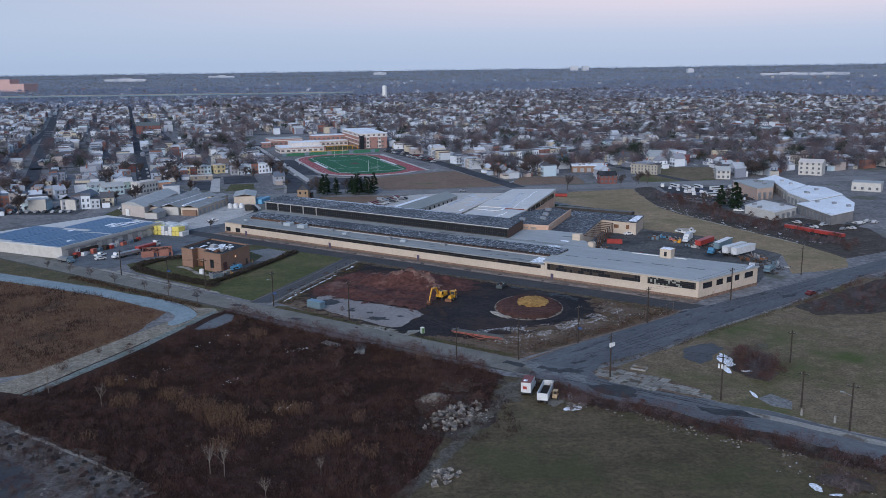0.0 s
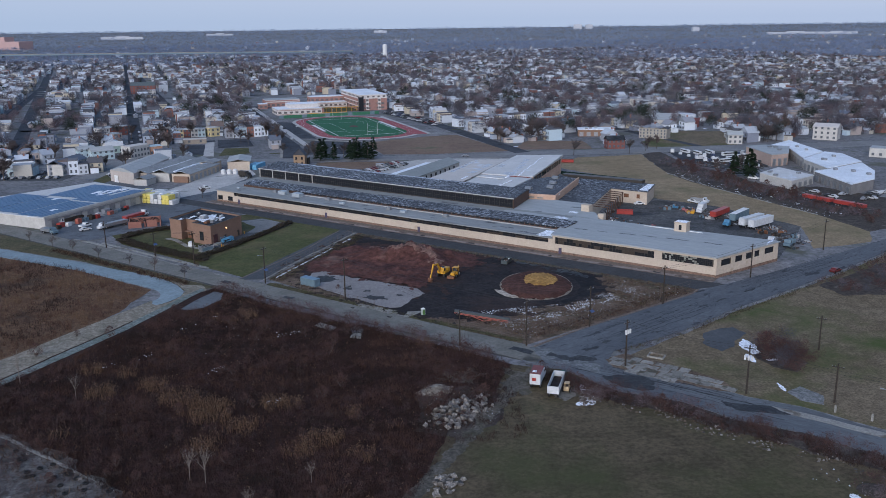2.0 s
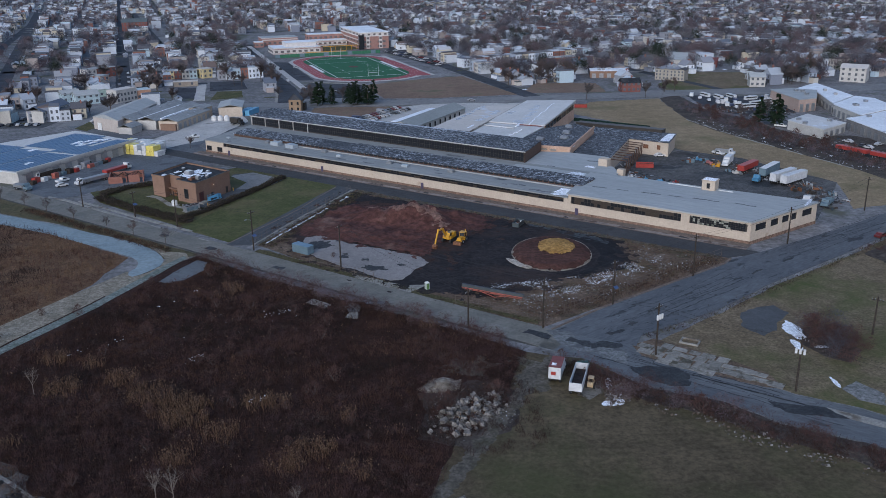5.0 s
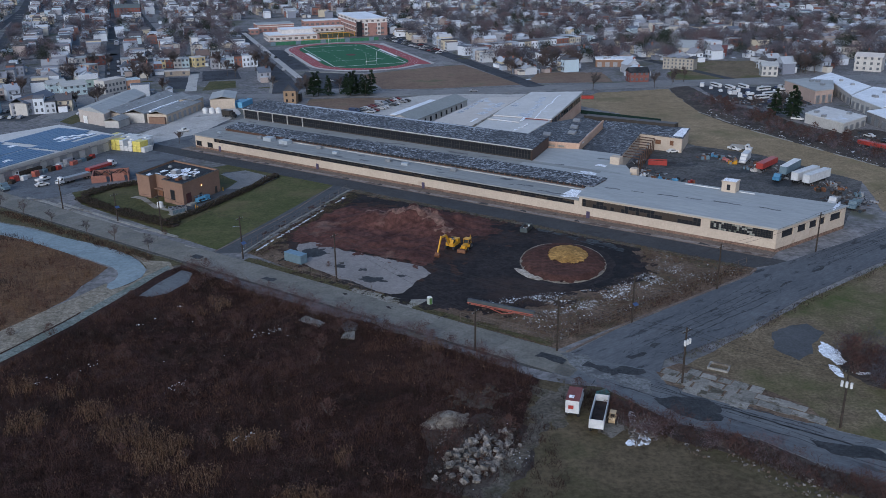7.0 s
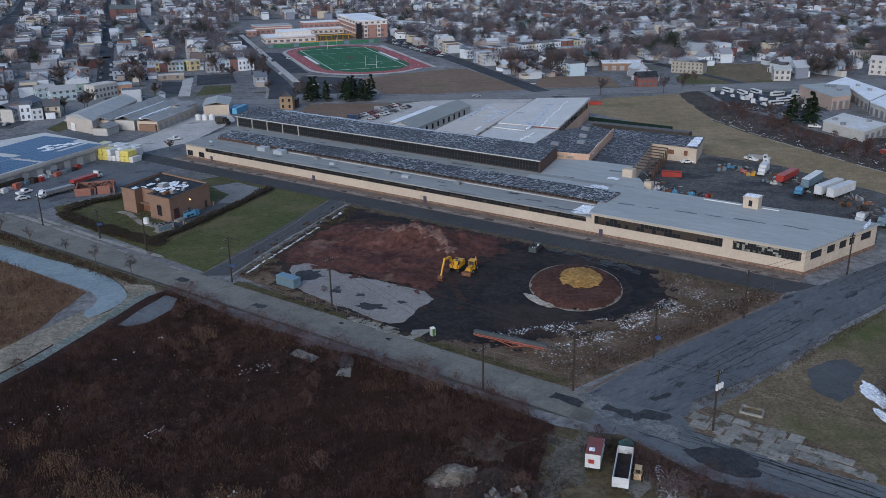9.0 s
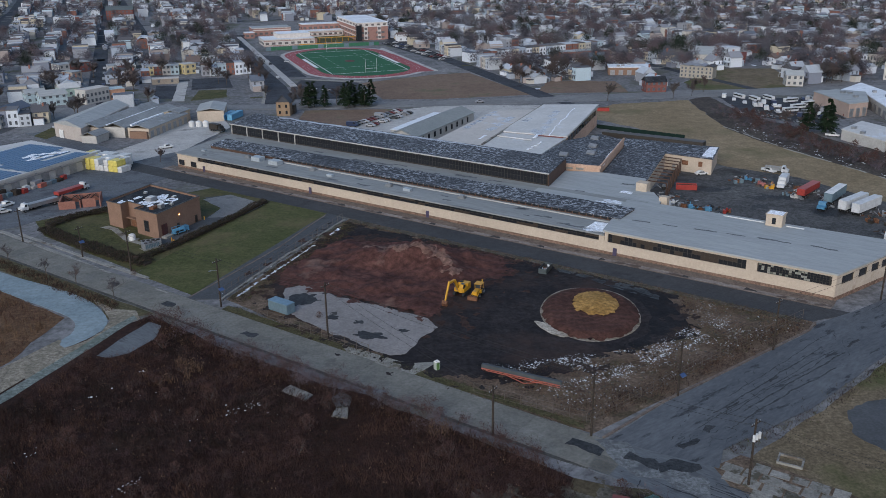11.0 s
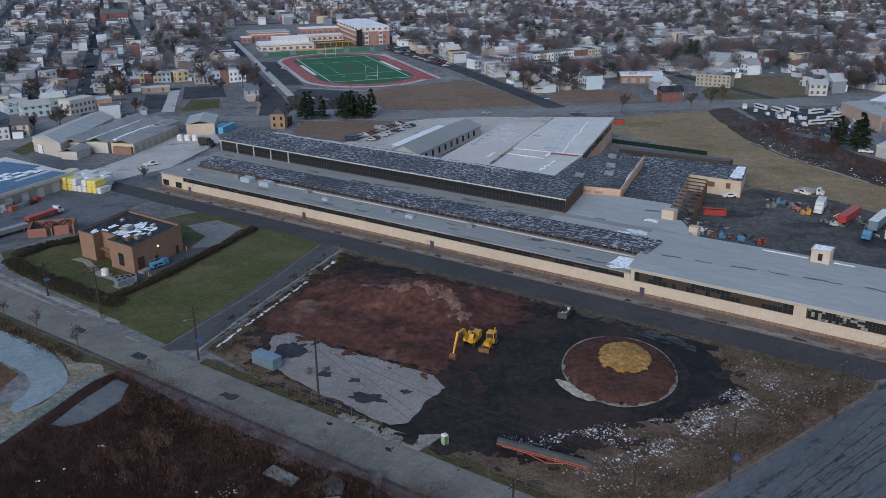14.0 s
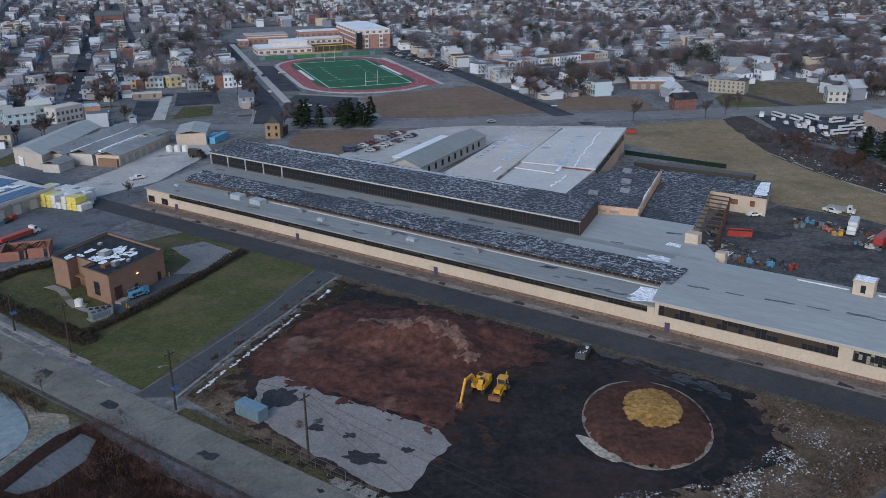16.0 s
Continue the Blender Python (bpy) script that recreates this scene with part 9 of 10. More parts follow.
g = profile([(0.25, 1.9), (1.58, 1.9), (1.5, 2.15), (1.08, 2.8), (0.25, 2.8)], 1.04).make("window", M_tint, cb)
c30, s30 = math.cos(radians(0)), math.sin(radians(0))


def armp(x, z):
    return (c30 * x + s30 * 0.4, s30 * x - c30 * 0.4, z)


bo = Mesh()
for (x0, z0), (x1, z1), w in [((1.0, 1.7), (3.2, 4.6), 0.62), ((3.2, 4.6), (6.2, 4.9), 0.55)]:
    bo.tube(armp(x0, z0), armp(x1, z1), w * 0.6, w * 0.5, 4)
bo.make("boom", M_yellow, ex)
Mesh().tube(armp(5.9, 5.2), armp(8.2, 1.2), 0.3, 0.22, 4).make("stick", M_yellow, ex)
Mesh().tube(armp(1.6, 1.4), armp(3.6, 4.0), 0.1, 0.1, 6).make("ram", M_metal, ex)
bk = profile([(7.6, 0.2), (8.6, 0.1), (9.0, 0.8), (8.3, 1.4), (7.8, 1.1)], 1.2).make("bucket", M_rust, ex)
bk.matrix_basis = pose(s30 * 0.4, -c30 * 0.4, 0, 0, 0, 0)
ld = holder("backhoe_loader", 12.3, 286.8, 0.12, 245, "yellow wheeled loader with a rusty bucket", "loader")
Mesh().box(0.9, 0, 0.8, 2.6, 1.1, 0.9).make("bonnet", M_yellow, ld)
Mesh().box(-0.9, 0, 0.6, 1.8, 1.8, 0.8).make("body", M_yellow, ld)
cb = Mesh()
for x in (-1.6, -0.1):
    for y in (-0.75, 0.75):
        cb.box(x, y, 1.4, 0.1, 0.1, 1.4)
cb.box(-0.85, 0, 2.75, 1.9, 1.8, 0.12)
cb.make("cab", M_yellow, ld)
Mesh().box(-0.85, 0, 1.4, 1.4, 1.4, 1.3).make("window", M_tint, ld)
Mesh().box(3.4, 0, 0.1, 0.8, 2.3, 0.9).make("bucket", M_rust, ld, "rusty front bucket")
for y in (-0.8, 0.8):
    Mesh().tube((0.8, y, 1.3), (3.1, y, 0.6), 0.12, 0.12, 4).make("lift_arm", M_yellow, ld)
Mesh().tube((-1.9, 0, 1.0), (-3.0, 0, 2.9), 0.16, 0.12, 4).tube((-3.0, 0, 2.9), (-3.5, 0, 1.0), 0.12, 0.1, 4).make("backhoe_arm", M_yellow, ld)
for x, r in ((1.5, 0.55), (-1.2, 0.75)):
    for y in (-0.95, 0.95):
        wheel(x, y, r, 0.4, ld)
ct = holder("shipping_container", -33, 280.2, 0.12, -38, "small weathered teal steel container", "container")
b = Mesh().box(0, 0, 0.1, 6.1, 2.4, 2.3).make("box_body", M_teal, ct)
Mesh().box(0, 0, 2.4, 6.2, 2.5, 0.08).make("roof", M_blue2, ct)
for k in range(14):
    for y in (-1.22, 1.22):
        ob = new("rib", box_data(0.16, 0.06, 2.1, M_teal))
        ob.parent = b
        ob.location = (-2.8 + k * 0.43, y, 0.2)
cv = holder("belt_conveyor", 10.6, 248.3, 0.1, -27, "long orange steel belt conveyor lying in the weeds", "conveyor")
Mesh().tube((0, 0, 1.6), (16.2, 0, 1.2), 0.5, 0.5, 4).make("belt", plain("belt_rubber", (0.06, 0.07, 0.075), 0.7), cv, "grey-green rubber belt")
for y in (-0.55, 0.55):
    Mesh().tube((0, y, 1.2), (16, y, 0.9), 0.1, 0.1, 4).tube((1, y, 0.9), (16, y, 0.5), 0.08, 0.08, 4).make("side_rail", M_orange, cv)
    for k in range(16):
        Mesh().tube((k, y, 1.2 - 0.02 * k), (k + 0.5, y, 0.8 - 0.02 * k), 0.05, 0.05, 4).make("lattice_bar", M_orange, cv)
for a, c in ((5.0, 9.0), (12.5, 9.0)):
    for y in (-0.6, 0.6):
        Mesh().tube((a, y, 0.9), (c, y * 1.6, 0.05), 0.09, 0.09, 4).make("support_leg", M_orange, cv)
tl = holder("portable_toilet", 1.8, 250.0, 0.1, 30, "pale grey-green portable toilet with a white roof", "toilet")
Mesh().box(0, 0, 0, 1.15, 1.15, 2.1).make("cabin", plain("green_plastic", (0.36, 0.41, 0.36), 0.5), tl)
Mesh().add([(-0.62, -0.62, 2.1), (0.62, -0.62, 2.1), (0.62, 0.62, 2.1), (-0.62, 0.62, 2.1), (-0.4, -0.4, 2.4), (0.4, -0.4, 2.4), (0.4, 0.4, 2.4), (-0.4, 0.4, 2.4)], [(0, 1, 5, 4), (1, 2, 6, 5), (2, 3, 7, 6), (3, 0, 4, 7), (4, 5, 6, 7), (3, 2, 1, 0)]).make("roof", M_white, tl)
Mesh().box(0, -0.6, 0.1, 0.75, 0.05, 1.9).make("door", plain("dark_green_plastic", (0.08, 0.17, 0.05), 0.5), tl)
tl.scale = (0.8, 0.8, 0.8)
sk = holder("waste_skip", 30.4, 301.6, 0.1, 65, "dark grey-green steel skip filled with rubbish", "skip")
w = Mesh()
for y in (-1.0, 1.0):
    w.box(0, y, 0.1, 5.0, 0.1, 1.35)
for x in (-2.45, 2.45):
    w.box(x, 0, 0.1, 0.1, 2.0, 1.35)
w.make("side_wall", plain("dark_skip_steel", (0.05, 0.064, 0.068), 0.6), sk)
for y in (-1.06, 1.06):
    for k in range(5):
        Mesh().box(-2.0 + k, y, 0.15, 0.1, 0.08, 1.2).make("rib", M_frame, sk)
for x in (-2.0, 2.0):
    Mesh().box(x, 0, 0, 0.25, 1.9, 0.14).make("skid", M_frame, sk)
Mesh().box(0, 0, 0.55, 4.8, 1.9, 0.3).make("rubbish", M_blacksoil2, sk, "dark heaped rubbish")
for k in range(14):
    Mesh().box(rr.uniform(-2, 2), rr.uniform(-0.75, 0.75), 0.84, rr.uniform(0.3, 1.0), rr.uniform(0.2, 0.5), rr.uniform(0.1, 0.35), rr.uniform(0, 90)).make("rubbish_piece", (M_snow, M_white, M_rust, M_wood)[k % 4], sk)

# ---- fence round the lot ----
M_fence = plain("rusty_fence_steel", (0.14, 0.11, 0.09), 0.6, 0.4)
for pts in ([(28.2, 228.8), (44.5, 241.2), (63.5, 256.2), (83, 270)], [(27.5, 229), (8.5, 240.5)], [(-48.2, 291), (-24.5, 347)], [(-38, 277.5), (-12, 257.5)]):
    fc = holder("fence", pts[0][0], pts[0][1], 0, 0, "rusty chain-link fence with steel posts", "fence", "fences")
    for p, q in zip(pts, pts[1:]):
        p, q = Vector(p) - Vector(pts[0]), Vector(q) - Vector(pts[0])
        n = int((q - p).length / 3)
        for i in range(n + 1):
            o = p.lerp(q, i / n)
            ob = new("post", box_data(0.09, 0.09, 2.2, M_fence))
            ob.parent = fc
            ob.location = (o.x, o.y, 0)
        for z in (2.15, 1.1, 0.25):
            Mesh().tube((p.x, p.y, z), (q.x, q.y, z), 0.035, 0.035, 4).make("rail", M_fence, fc)
for x, y in ((86.4, 182.8), (91.9, 178.4)):
    tagged(Mesh().box(0, 0, 0, 0.35, 0.35, 1.5).box(0, 0, 1.5, 0.25, 0.25, 0.12).make("marker_post", M_walk), "pale concrete marker post in the grass", "post", "marker posts").matrix_basis = pose(x, y, 0.05, 0, 0, 30)
heap("earth_heap", lambda x, y: ell(x, y, 80.5, 150.5, 5.5, 3.4, -30) < 1, 73, 88, 144, 157, 0.5, lambda x, y: 1.3 * max(0, 1 - ell(x, y, 80.5, 150.5, 5.5, 3.4, -30)) ** 0.7 + 0.2 * noise.noise(Vector((x, y, 2))), M_blacksoil2, "low heap of dark earth with brush", "earth heap", 0.06)
# overhead cables
LINES = [((-75.5, 307.5, 11.5), (-47.5, 283.5, 12)), ((-47.5, 283.5, 12), (-21, 265, 13)), ((-21, 265, 13), (10.8, 225.7, 9.5)), ((-21, 265, 13), (27.5, 224.6, 12.3)), ((27.5, 224.6, 12.3), (46, 237.5, 11.3)), ((46, 237.5, 11.3), (70.6, 255, 11.5)), ((70.6, 255, 11.5), (105, 279, 11)), ((105, 279, 11), (142.5, 310, 11)), ((49, 209.5, 11.8), (71.5, 192.7, 11.5)), ((27.5, 224.6, 12.3), (49, 209.5, 11.8)), ((71.5, 192.7, 11.5), (93, 174, 11)), ((-113.8, 333, 10), (-75.5, 307.5, 11.5))]
for p, q in LINES:
    for off in (-0.9, 0.9):
        c = Mesh()
        a, b = Vector(p), Vector(q)
        sd = Vector((-(b - a).y, (b - a).x, 0)).normalized()
        for i in range(11):
            t = i / 10
            o = a.lerp(b, t) + sd * off + Vector((0, 0, -0.6 - 4 * 0.9 * t * (1 - t)))
            c.v += [tuple(o + Vector((0, 0, 0.028))), tuple(o + sd * 0.025 - Vector((0, 0, 0.014))), tuple(o - sd * 0.025 - Vector((0, 0, 0.014)))]
        c.f = [(3 * i + k, 3 * i + (k + 1) % 3, 3 * i + 3 + (k + 1) % 3, 3 * i + 3 + k) for i in range(10) for k in range(3)]
        c.m = [0] * 30
        tagged(c.make("power_line", M_tyre), "thin black overhead cable between the poles", "cable", "overhead cables")

# ---- round the brick office ----
ru = holder("brick_ruin", -109, 369, 0, 15, "roofless red brick ruin with broken walls", "ruin")
w = Mesh()
for x, y, sx, sy, h in [(-5, -4, 5, 0.4, 2.6), (1.5, -3.2, 4, 0.4, 2.8), (-7, 0, 0.4, 8, 2.9), (4.8, 0, 0.4, 8, 3.0), (-1, 4, 12, 0.4, 2.7), (-1.2, 0, 0.4, 7, 2.2)]:
    w.box(x, y, 0, sx, sy, h)
w.make("wall", M_redbrick, ru)
for i in range(9):
    Mesh().box(-6 + i * 1.2, 0.5, 2.3, 0.18, 6.5, 0.2, rr.uniform(-25, 25)).make("fallen_rafter", M_wood, ru)
ac = holder("cooling_unit", -75.9, 327.0, 0.06, 18, "grey galvanised cooling unit behind the office", "machine")
Mesh().box(0, 0, 0.2, 5.4, 2.4, 1.5).make("casing", M_metal, ac)
for i in range(4):
    Mesh().tube((-2 + i * 1.3, 0, 1.7), (-2 + i * 1.3, 0, 1.85), 0.5, 0.5, 12).make("fan_guard", M_tyre, ac)
bl = holder("blue_compressor", -70.6, 337.9, 0.06, 52, "blue wheeled compressor beside the office wall", "machine")
Mesh().box(0, 0, 0.45, 5.2, 1.7, 0.25).make("chassis", M_lightblue, bl)
Mesh().tube((-2.2, 0.35, 1.15), (1.0, 0.35, 1.15), 0.5, 0.5, 12).make("tank", M_lightblue, bl, "light blue round tank")
Mesh().box(1.8, 0, 0.7, 1.4, 1.5, 1.2).make("engine_cover", M_blue, bl, "dark blue engine cover")
for x in (-2.3, -0.8, 0.7):
    for y in (-0.8, 0.8):
        Mesh().box(x, y, 0.7, 0.1, 0.1, 1.4).make("frame_post", M_lightblue, bl)
for y in (-0.8, 0.8):
    Mesh().box(-0.8, y, 2.05, 3.2, 0.1, 0.1).make("top_rail", M_lightblue, bl)
Mesh().tube((-2.0, -0.5, 0.9), (0.6, -0.5, 0.9), 0.22, 0.22, 8).make("hose_reel", M_tyre, bl)
for x in (-1.6, 1.6):
    for y in (-0.9, 0.9):
        wheel(x, y, 0.4, 0.25, bl)
tn = holder("white_tank", -82.8, 332.4, 0.1, 0, "small white plastic tank on a slab", "tank")
Mesh().tube((0, 0, 0.1), (0, 0, 1.6), 1.0, 0.95, 14).tube((0, 0, 1.6), (0, 0, 1.9), 0.95, 0.4, 14).make("shell", M_white, tn)
Mesh().box(0, 0, 0, 3.2, 2.6, 0.12).make("base_slab", M_walk, tn)
sheet("office_yard", [(-73.6, 336.4), (-77, 330.5), (-73.5, 325.8), (-70.4, 324.8), (-68.2, 328), (-60, 345), (-50.5, 365), (-64, 377), (-72, 374), (-63.5, 361), (-67, 350.5)], 0.10, M_asphalt, "dark asphalt yard beside the office", "yard", (3, 0.2))
sheet("office_court", [(-66, 352), (-57, 352.5), (-50.6, 365), (-64, 377), (-72, 372), (-64, 362)], 0.112, M_street, "worn grey asphalt court behind the office", "yard", (3, 0.3))
sheet("office_pavement", [(-118, 339.5), (-97.2, 322.9), (-90.7, 317.3), (-79.3, 308.9), (-69.6, 302), (-69.4, 303.2), (-78.8, 310.2), (-90.7, 318.8), (-97.2, 324.2), (-117.4, 340.6)], 0.13, M_walk, "narrow pale pavement beside the street", "pavement", (2, 0.25))
un = holder("cooling_unit", -75.6, 325.6, 0.1, 45, "long grey louvred cooling unit on a concrete pad", "cooling unit")
Mesh().box(0, 0, 0, 5.4, 3.0, 0.14).make("pad", M_walk, un)
Mesh().box(0, 0, 0.14, 4.4, 1.9, 1.45).make("casing", M_metal, un)
for k in range(9):
    Mesh().box(-1.9 + k * 0.47, -0.97, 0.35, 0.34, 0.06, 1.05).make("louvre", M_teal, un)
for k in range(3):
    Mesh().tube((-1.4 + k * 1.4, 0, 1.58), (-1.4 + k * 1.4, 0, 1.7), 0.5, 0.5, 12).make("fan_guard", M_frame, un)
sheet("office_path", [(-94, 346), (-90.5, 343.5), (-84, 333.5), (-77, 328.4), (-77.8, 327.2), (-85.4, 332.6), (-91.8, 342), (-96, 344.6)], 0.115, M_walk, "narrow concrete path before the office", "path", (2, 0.15))
for x, y in ((-71.2, 330.6), (-70.2, 329.2), (-66.6, 350.2)):
    tagged(Mesh().tube((0, 0, 0), (0, 0, 1.1), 0.14, 0.14, 8).make("bollard", M_yellow), "short yellow steel bollard on the asphalt", "bollard", "bollards").matrix_basis = pose(x, y, 0.1)
for i in range(24):
    blob = blot("roof_snow", 0, 0, rr.uniform(0.5, 2.0), rr.uniform(0.4, 1.1), SIDE_R + rr.uniform(-25, 25), M_snow, "", "", 7.1 + 0.002 * i, 0.7, i)
    blob.parent = brick
    for k_ in ("label", "category", "kind"):
        if k_ in blob:
            del blob[k_]
    u_, v_ = (rr.gauss(10, 2.2), rr.uniform(5, 15)) if i < 16 else ((rr.uniform(18, 22), rr.uniform(1.5, 4)) if i < 20 else (rr.uniform(2, 21), rr.uniform(5, 17)))
    blob.location = (*office_plan(u_, v_), 0)
    blob.name = "snow_cover"
M_palesteel = plain("galvanised_sheet", (0.36, 0.40, 0.43), 0.5, 0.2)
# snow and units on the factory roofs
M_oldsnow = surface("thin_snow", (0.55, 0.58, 0.63), (0.68, 0.71, 0.76), 0.3, 2.0)
for s, d, z, rx, ry in [(170, 2.6, slope(2.6), 2.6, 1.8), (168, 1.2, slope(1.2), 1.6, 1.2), (163.5, 25, 6.75, 3.0, 1.6), (161, 22.6, 6.75, 2.2, 1.0), (239, 29, 6.85, 0.5, 4)]:
    b = blot("snow_cover", 0, 0, rx, ry, 0, M_oldsnow, "", "", 0.03, 0.5, s)
    for k_ in ("label", "category", "kind"):
        if k_ in b:
            del b[k_]
    b.parent = factory
    b.location = (s, d, z)
for s, d, z, a, b_, h in [(36, 6.6, slope(6.6), 4.2, 2.8, 1.5), (45, 6.2, slope(6.2), 4.4, 2.8, 1.5), (72, 4.5, slope(4.5), 2.2, 1.2, 0.7), (104, 4.6, slope(4.6), 2.6, 1.4, 0.8), (8, 6, slope(6), 1.6, 1.0, 0.5), (176, 33.5, 0.2, 2.4, 2.0, 8.0)]:
    u = Mesh().box(s, d, z, a, b_, h).make("roof_unit", M_palesteel if s < 170 else M_beige, factory, "grey sheet-metal roof ventilator" if s < 170 else "")
for s, d in [(76.5, 51.5), (81, 51)]:
    Mesh().tube((s, d, 7.8), (s, d, 9.6), 0.7, 0.7, 10).tube((s, d, 9.6), (s, d, 10.2), 1.1, 0.9, 10).make("roof_vent", M_red, factory, "red round roof ventilator")
for s, d in [(128, 63), (135, 70), (131, 80), (126, 92)]:
    Mesh().gable(s, d, 8.4, 3.0, 2.0, 0.8, 0.05, 0.1).box(s, d, 7.9, 3.0, 2.0, 0.6).make("skylight", M_metal, factory)
M_purple = plain("purple_door", (0.06, 0.05, 0.09), 0.5)
for s in (14.5, 67, 115, 176):
    Mesh().box(s, -0.2, 0.2, 1.1, 0.15, 2.1).make("door", M_purple, factory, "dark purple steel door")
for i in range(12):
    s = 8 + i * 18.7 + rr.uniform(-3, 3)
    w_ = rr.uniform(1.2, 3.6)
    Mesh().prism(ragged([(s, -4.9), (s + w_, -4.9), (s + w_ * 0.8, -3.2 - rr.random()), (s + 0.3, -3.4)], 1.0, 0.35, s), 0.1, 0.245).make("stain_patch", M_tar, factory)

# ---- stacks of wrapped goods ----
M_wrapw, M_wrapy = plain("white_wrap", (0.54, 0.54, 0.53), 0.4), plain("yellow_wrap", (0.60, 0.50, 0.13), 0.4)
pr_ = {}
for i in range(9):
    for j in range(3):
        for k in range(2 if (i + j) % 4 else 1):
            mt = M_wrapy if i < 3 and (i + j + k) % 4 or i in (6, 7) and j == 0 else M_wrapw
            p = Vector((-125, 417)).lerp(Vector((-109.5, 410.5)), i / 8) + Vector((-1.0, 4.6)) * j
            m = pose(p.x + 0.1 * k, p.y, 0.1 + k * 2.15, 0, 0, -23 + rr.uniform(-4, 4))
            if mt.name in pr_:
                copy_thing(pr_[mt.name], m)
            else:
                ob = Mesh().box(0, 0, 0, 2.0, 4.7, 2.1).make("wrapped_bale", mt)
                bv = ob.modifiers.new("soft", "BEVEL")
                bv.width, bv.segments = 0.2, 2
                pr_[mt.name] = tagged(ob, "bale of goods in shiny plastic wrap", "bale", "stacked bales")
                ob.matrix_basis = m
# yard tanks and boxes
for i, x in enumerate((-104, -100.8, -97.6)):
    tn = holder("white_silo_tank", x, 489.5, 0.1, 0, "squat white tank in the gravel yard", "tank", "yard tanks")
    Mesh().tube((0, 0, 0), (0, 0, 2.2), 1.3, 1.3, 14).tube((0, 0, 2.2), (0, 0, 2.7), 1.3, 0.5, 14).make("shell", M_white, tn)
for x, y in ((-91.5, 507), (-88, 508)):
    cn = holder("blue_container", x, y, 0.1, 75, "bright blue shipping container in the yard", "container", "blue containers")
    Mesh().box(0, 0, 0, 12, 2.5, 2.7).make("box_body", M_lightblue, cn)
at(lorry(M_tyre, "black box lorry in the gravel yard", 8, M_frame), -90, 478, -35)

# ---- warehouses on the right ----


def flat_shop(name, poly, h, wall, roof, label, cat, bays=6):
    x0, y0 = poly[0]
    hd = holder(name, x0, y0, 0, 0, label, cat)
    loc = [(x - x0, y - y0) for x, y in poly]
    Mesh().prism(loc, 0, h).make("wall", wall, hd)
    cx, cy = sum(p[0] for p in loc) / len(loc), sum(p[1] for p in loc) / len(loc)
    Mesh().prism([(cx + (x - cx) * 1.02, cy + (y - cy) * 1.02) for x, y in loc], h, h + 0.4).make("roof", roof, hd)
    (ax, ay), (bx_, by) = loc[0], loc[1]
    r = math.degrees(math.atan2(by - ay, bx_ - ax))
    L = math.hypot(bx_ - ax, by - ay)
    for i in range(bays):
        f = (i + 0.5) / bays
        Mesh().box(ax + (bx_ - ax) * f, ay + (by - ay) * f, 0.2, L / bays * 0.55, 0.3, h * 0.62, r).make("roller_door", M_metal, hd)
    for k in range(3):
        Mesh().box(cx + rr.uniform(-8, 8), cy + rr.uniform(-8, 8), h + 0.4, 2.0, 1.6, 1.0, r).make("roof_unit", M_metal, hd)
    return hd


M_pinkblock = surface("pinkish_block", (0.36, 0.27, 0.23), (0.41, 0.31, 0.265), 0.3, 3.0, fine_mix=0.08)
flat_shop("pink_warehouse", [(193.8, 484), (204.6, 488.3), (215.5, 513), (204.6, 521), (192.2, 517.5)], 6.3, M_pinkblock, M_greyroof, "pinkish block warehouse with a flat grey roof", "warehouse", 3)
flat_shop("long_white_hall", [(208.5, 478), (216, 513.5), (205, 521.5), (229.4, 546), (229, 500)], 5.2, M_wallpaint, M_whiteroof, "long hall with a snow-white patched roof", "warehouse", 5)
flat_shop("white_roof_works", [(206.2, 444.4), (207, 474), (229, 497), (235, 489), (232.4, 463)], 5.4, M_wallpaint, M_whiteroof, "works building with a bright white flat roof", "warehouse")
flat_shop("white_roof_garage", [(197.6, 439.6), (198.4, 404), (215, 416), (226, 437), (232, 461.6), (206.2, 443.6)], 4.8, surface("dark_cladding", (0.17, 0.165, 0.165), (0.22, 0.212, 0.21), 0.3, 3.0, fine_mix=0.08), M_whiteroof, "grey garage row with a snow-white flat roof", "garage")
flat_shop("small_garage", [(177.3, 418.7), (193.8, 432.7), (186.4, 456.3), (171, 441.6)], 4.0, M_wallpaint, M_paleroof, "small pale garage with a light roof", "garage", 4)
flat_block("white_works", 272, 512, -35, 16, 11, 5, M_wallpaint, M_greyroof, "plain white workshop beside the street", 1, 4)
flat_shop("corner_shop", [(113, 621), (137.5, 618.5), (139, 632), (115, 634)], 4.5, M_brick, M_whiteroof, "low tan shop with a white flat roof", "shop", 5)
M_cream = surface("cream_siding", (0.30, 0.275, 0.235), (0.36, 0.33, 0.285), 0.4, 3.0, fine_mix=0.1)
for k in range(4):
    t = holder("row_house", 157.2 + 4.0 * k, 612 - 2.6 * k, 0, -33, "tall narrow cream row house", "house", "cream row houses")
    Mesh().box(0, 0, 0, 4.7, 9, 6.9).make("wall", M_cream, t)
    Mesh().gable(0, 0, 6.9, 9, 4.7, 0.7, rot=90).make("roof", M_shingle, t)
    for z in (0.8, 3.0, 5.0):
        for xx in (-1.1, 1.1):
            Mesh().box(xx, -4.53, z, 0.9, 0.1, 1.2).make("window", M_housewin, t)
at(trailer(14, M_red, "long red trailer among the scrap", 1.4, M_red), 176.8, 390, -60)
at(trailer(14, M_red, "long red flat trailer in the weeds", 1.4, M_red), 184.6, 376.6, -60)
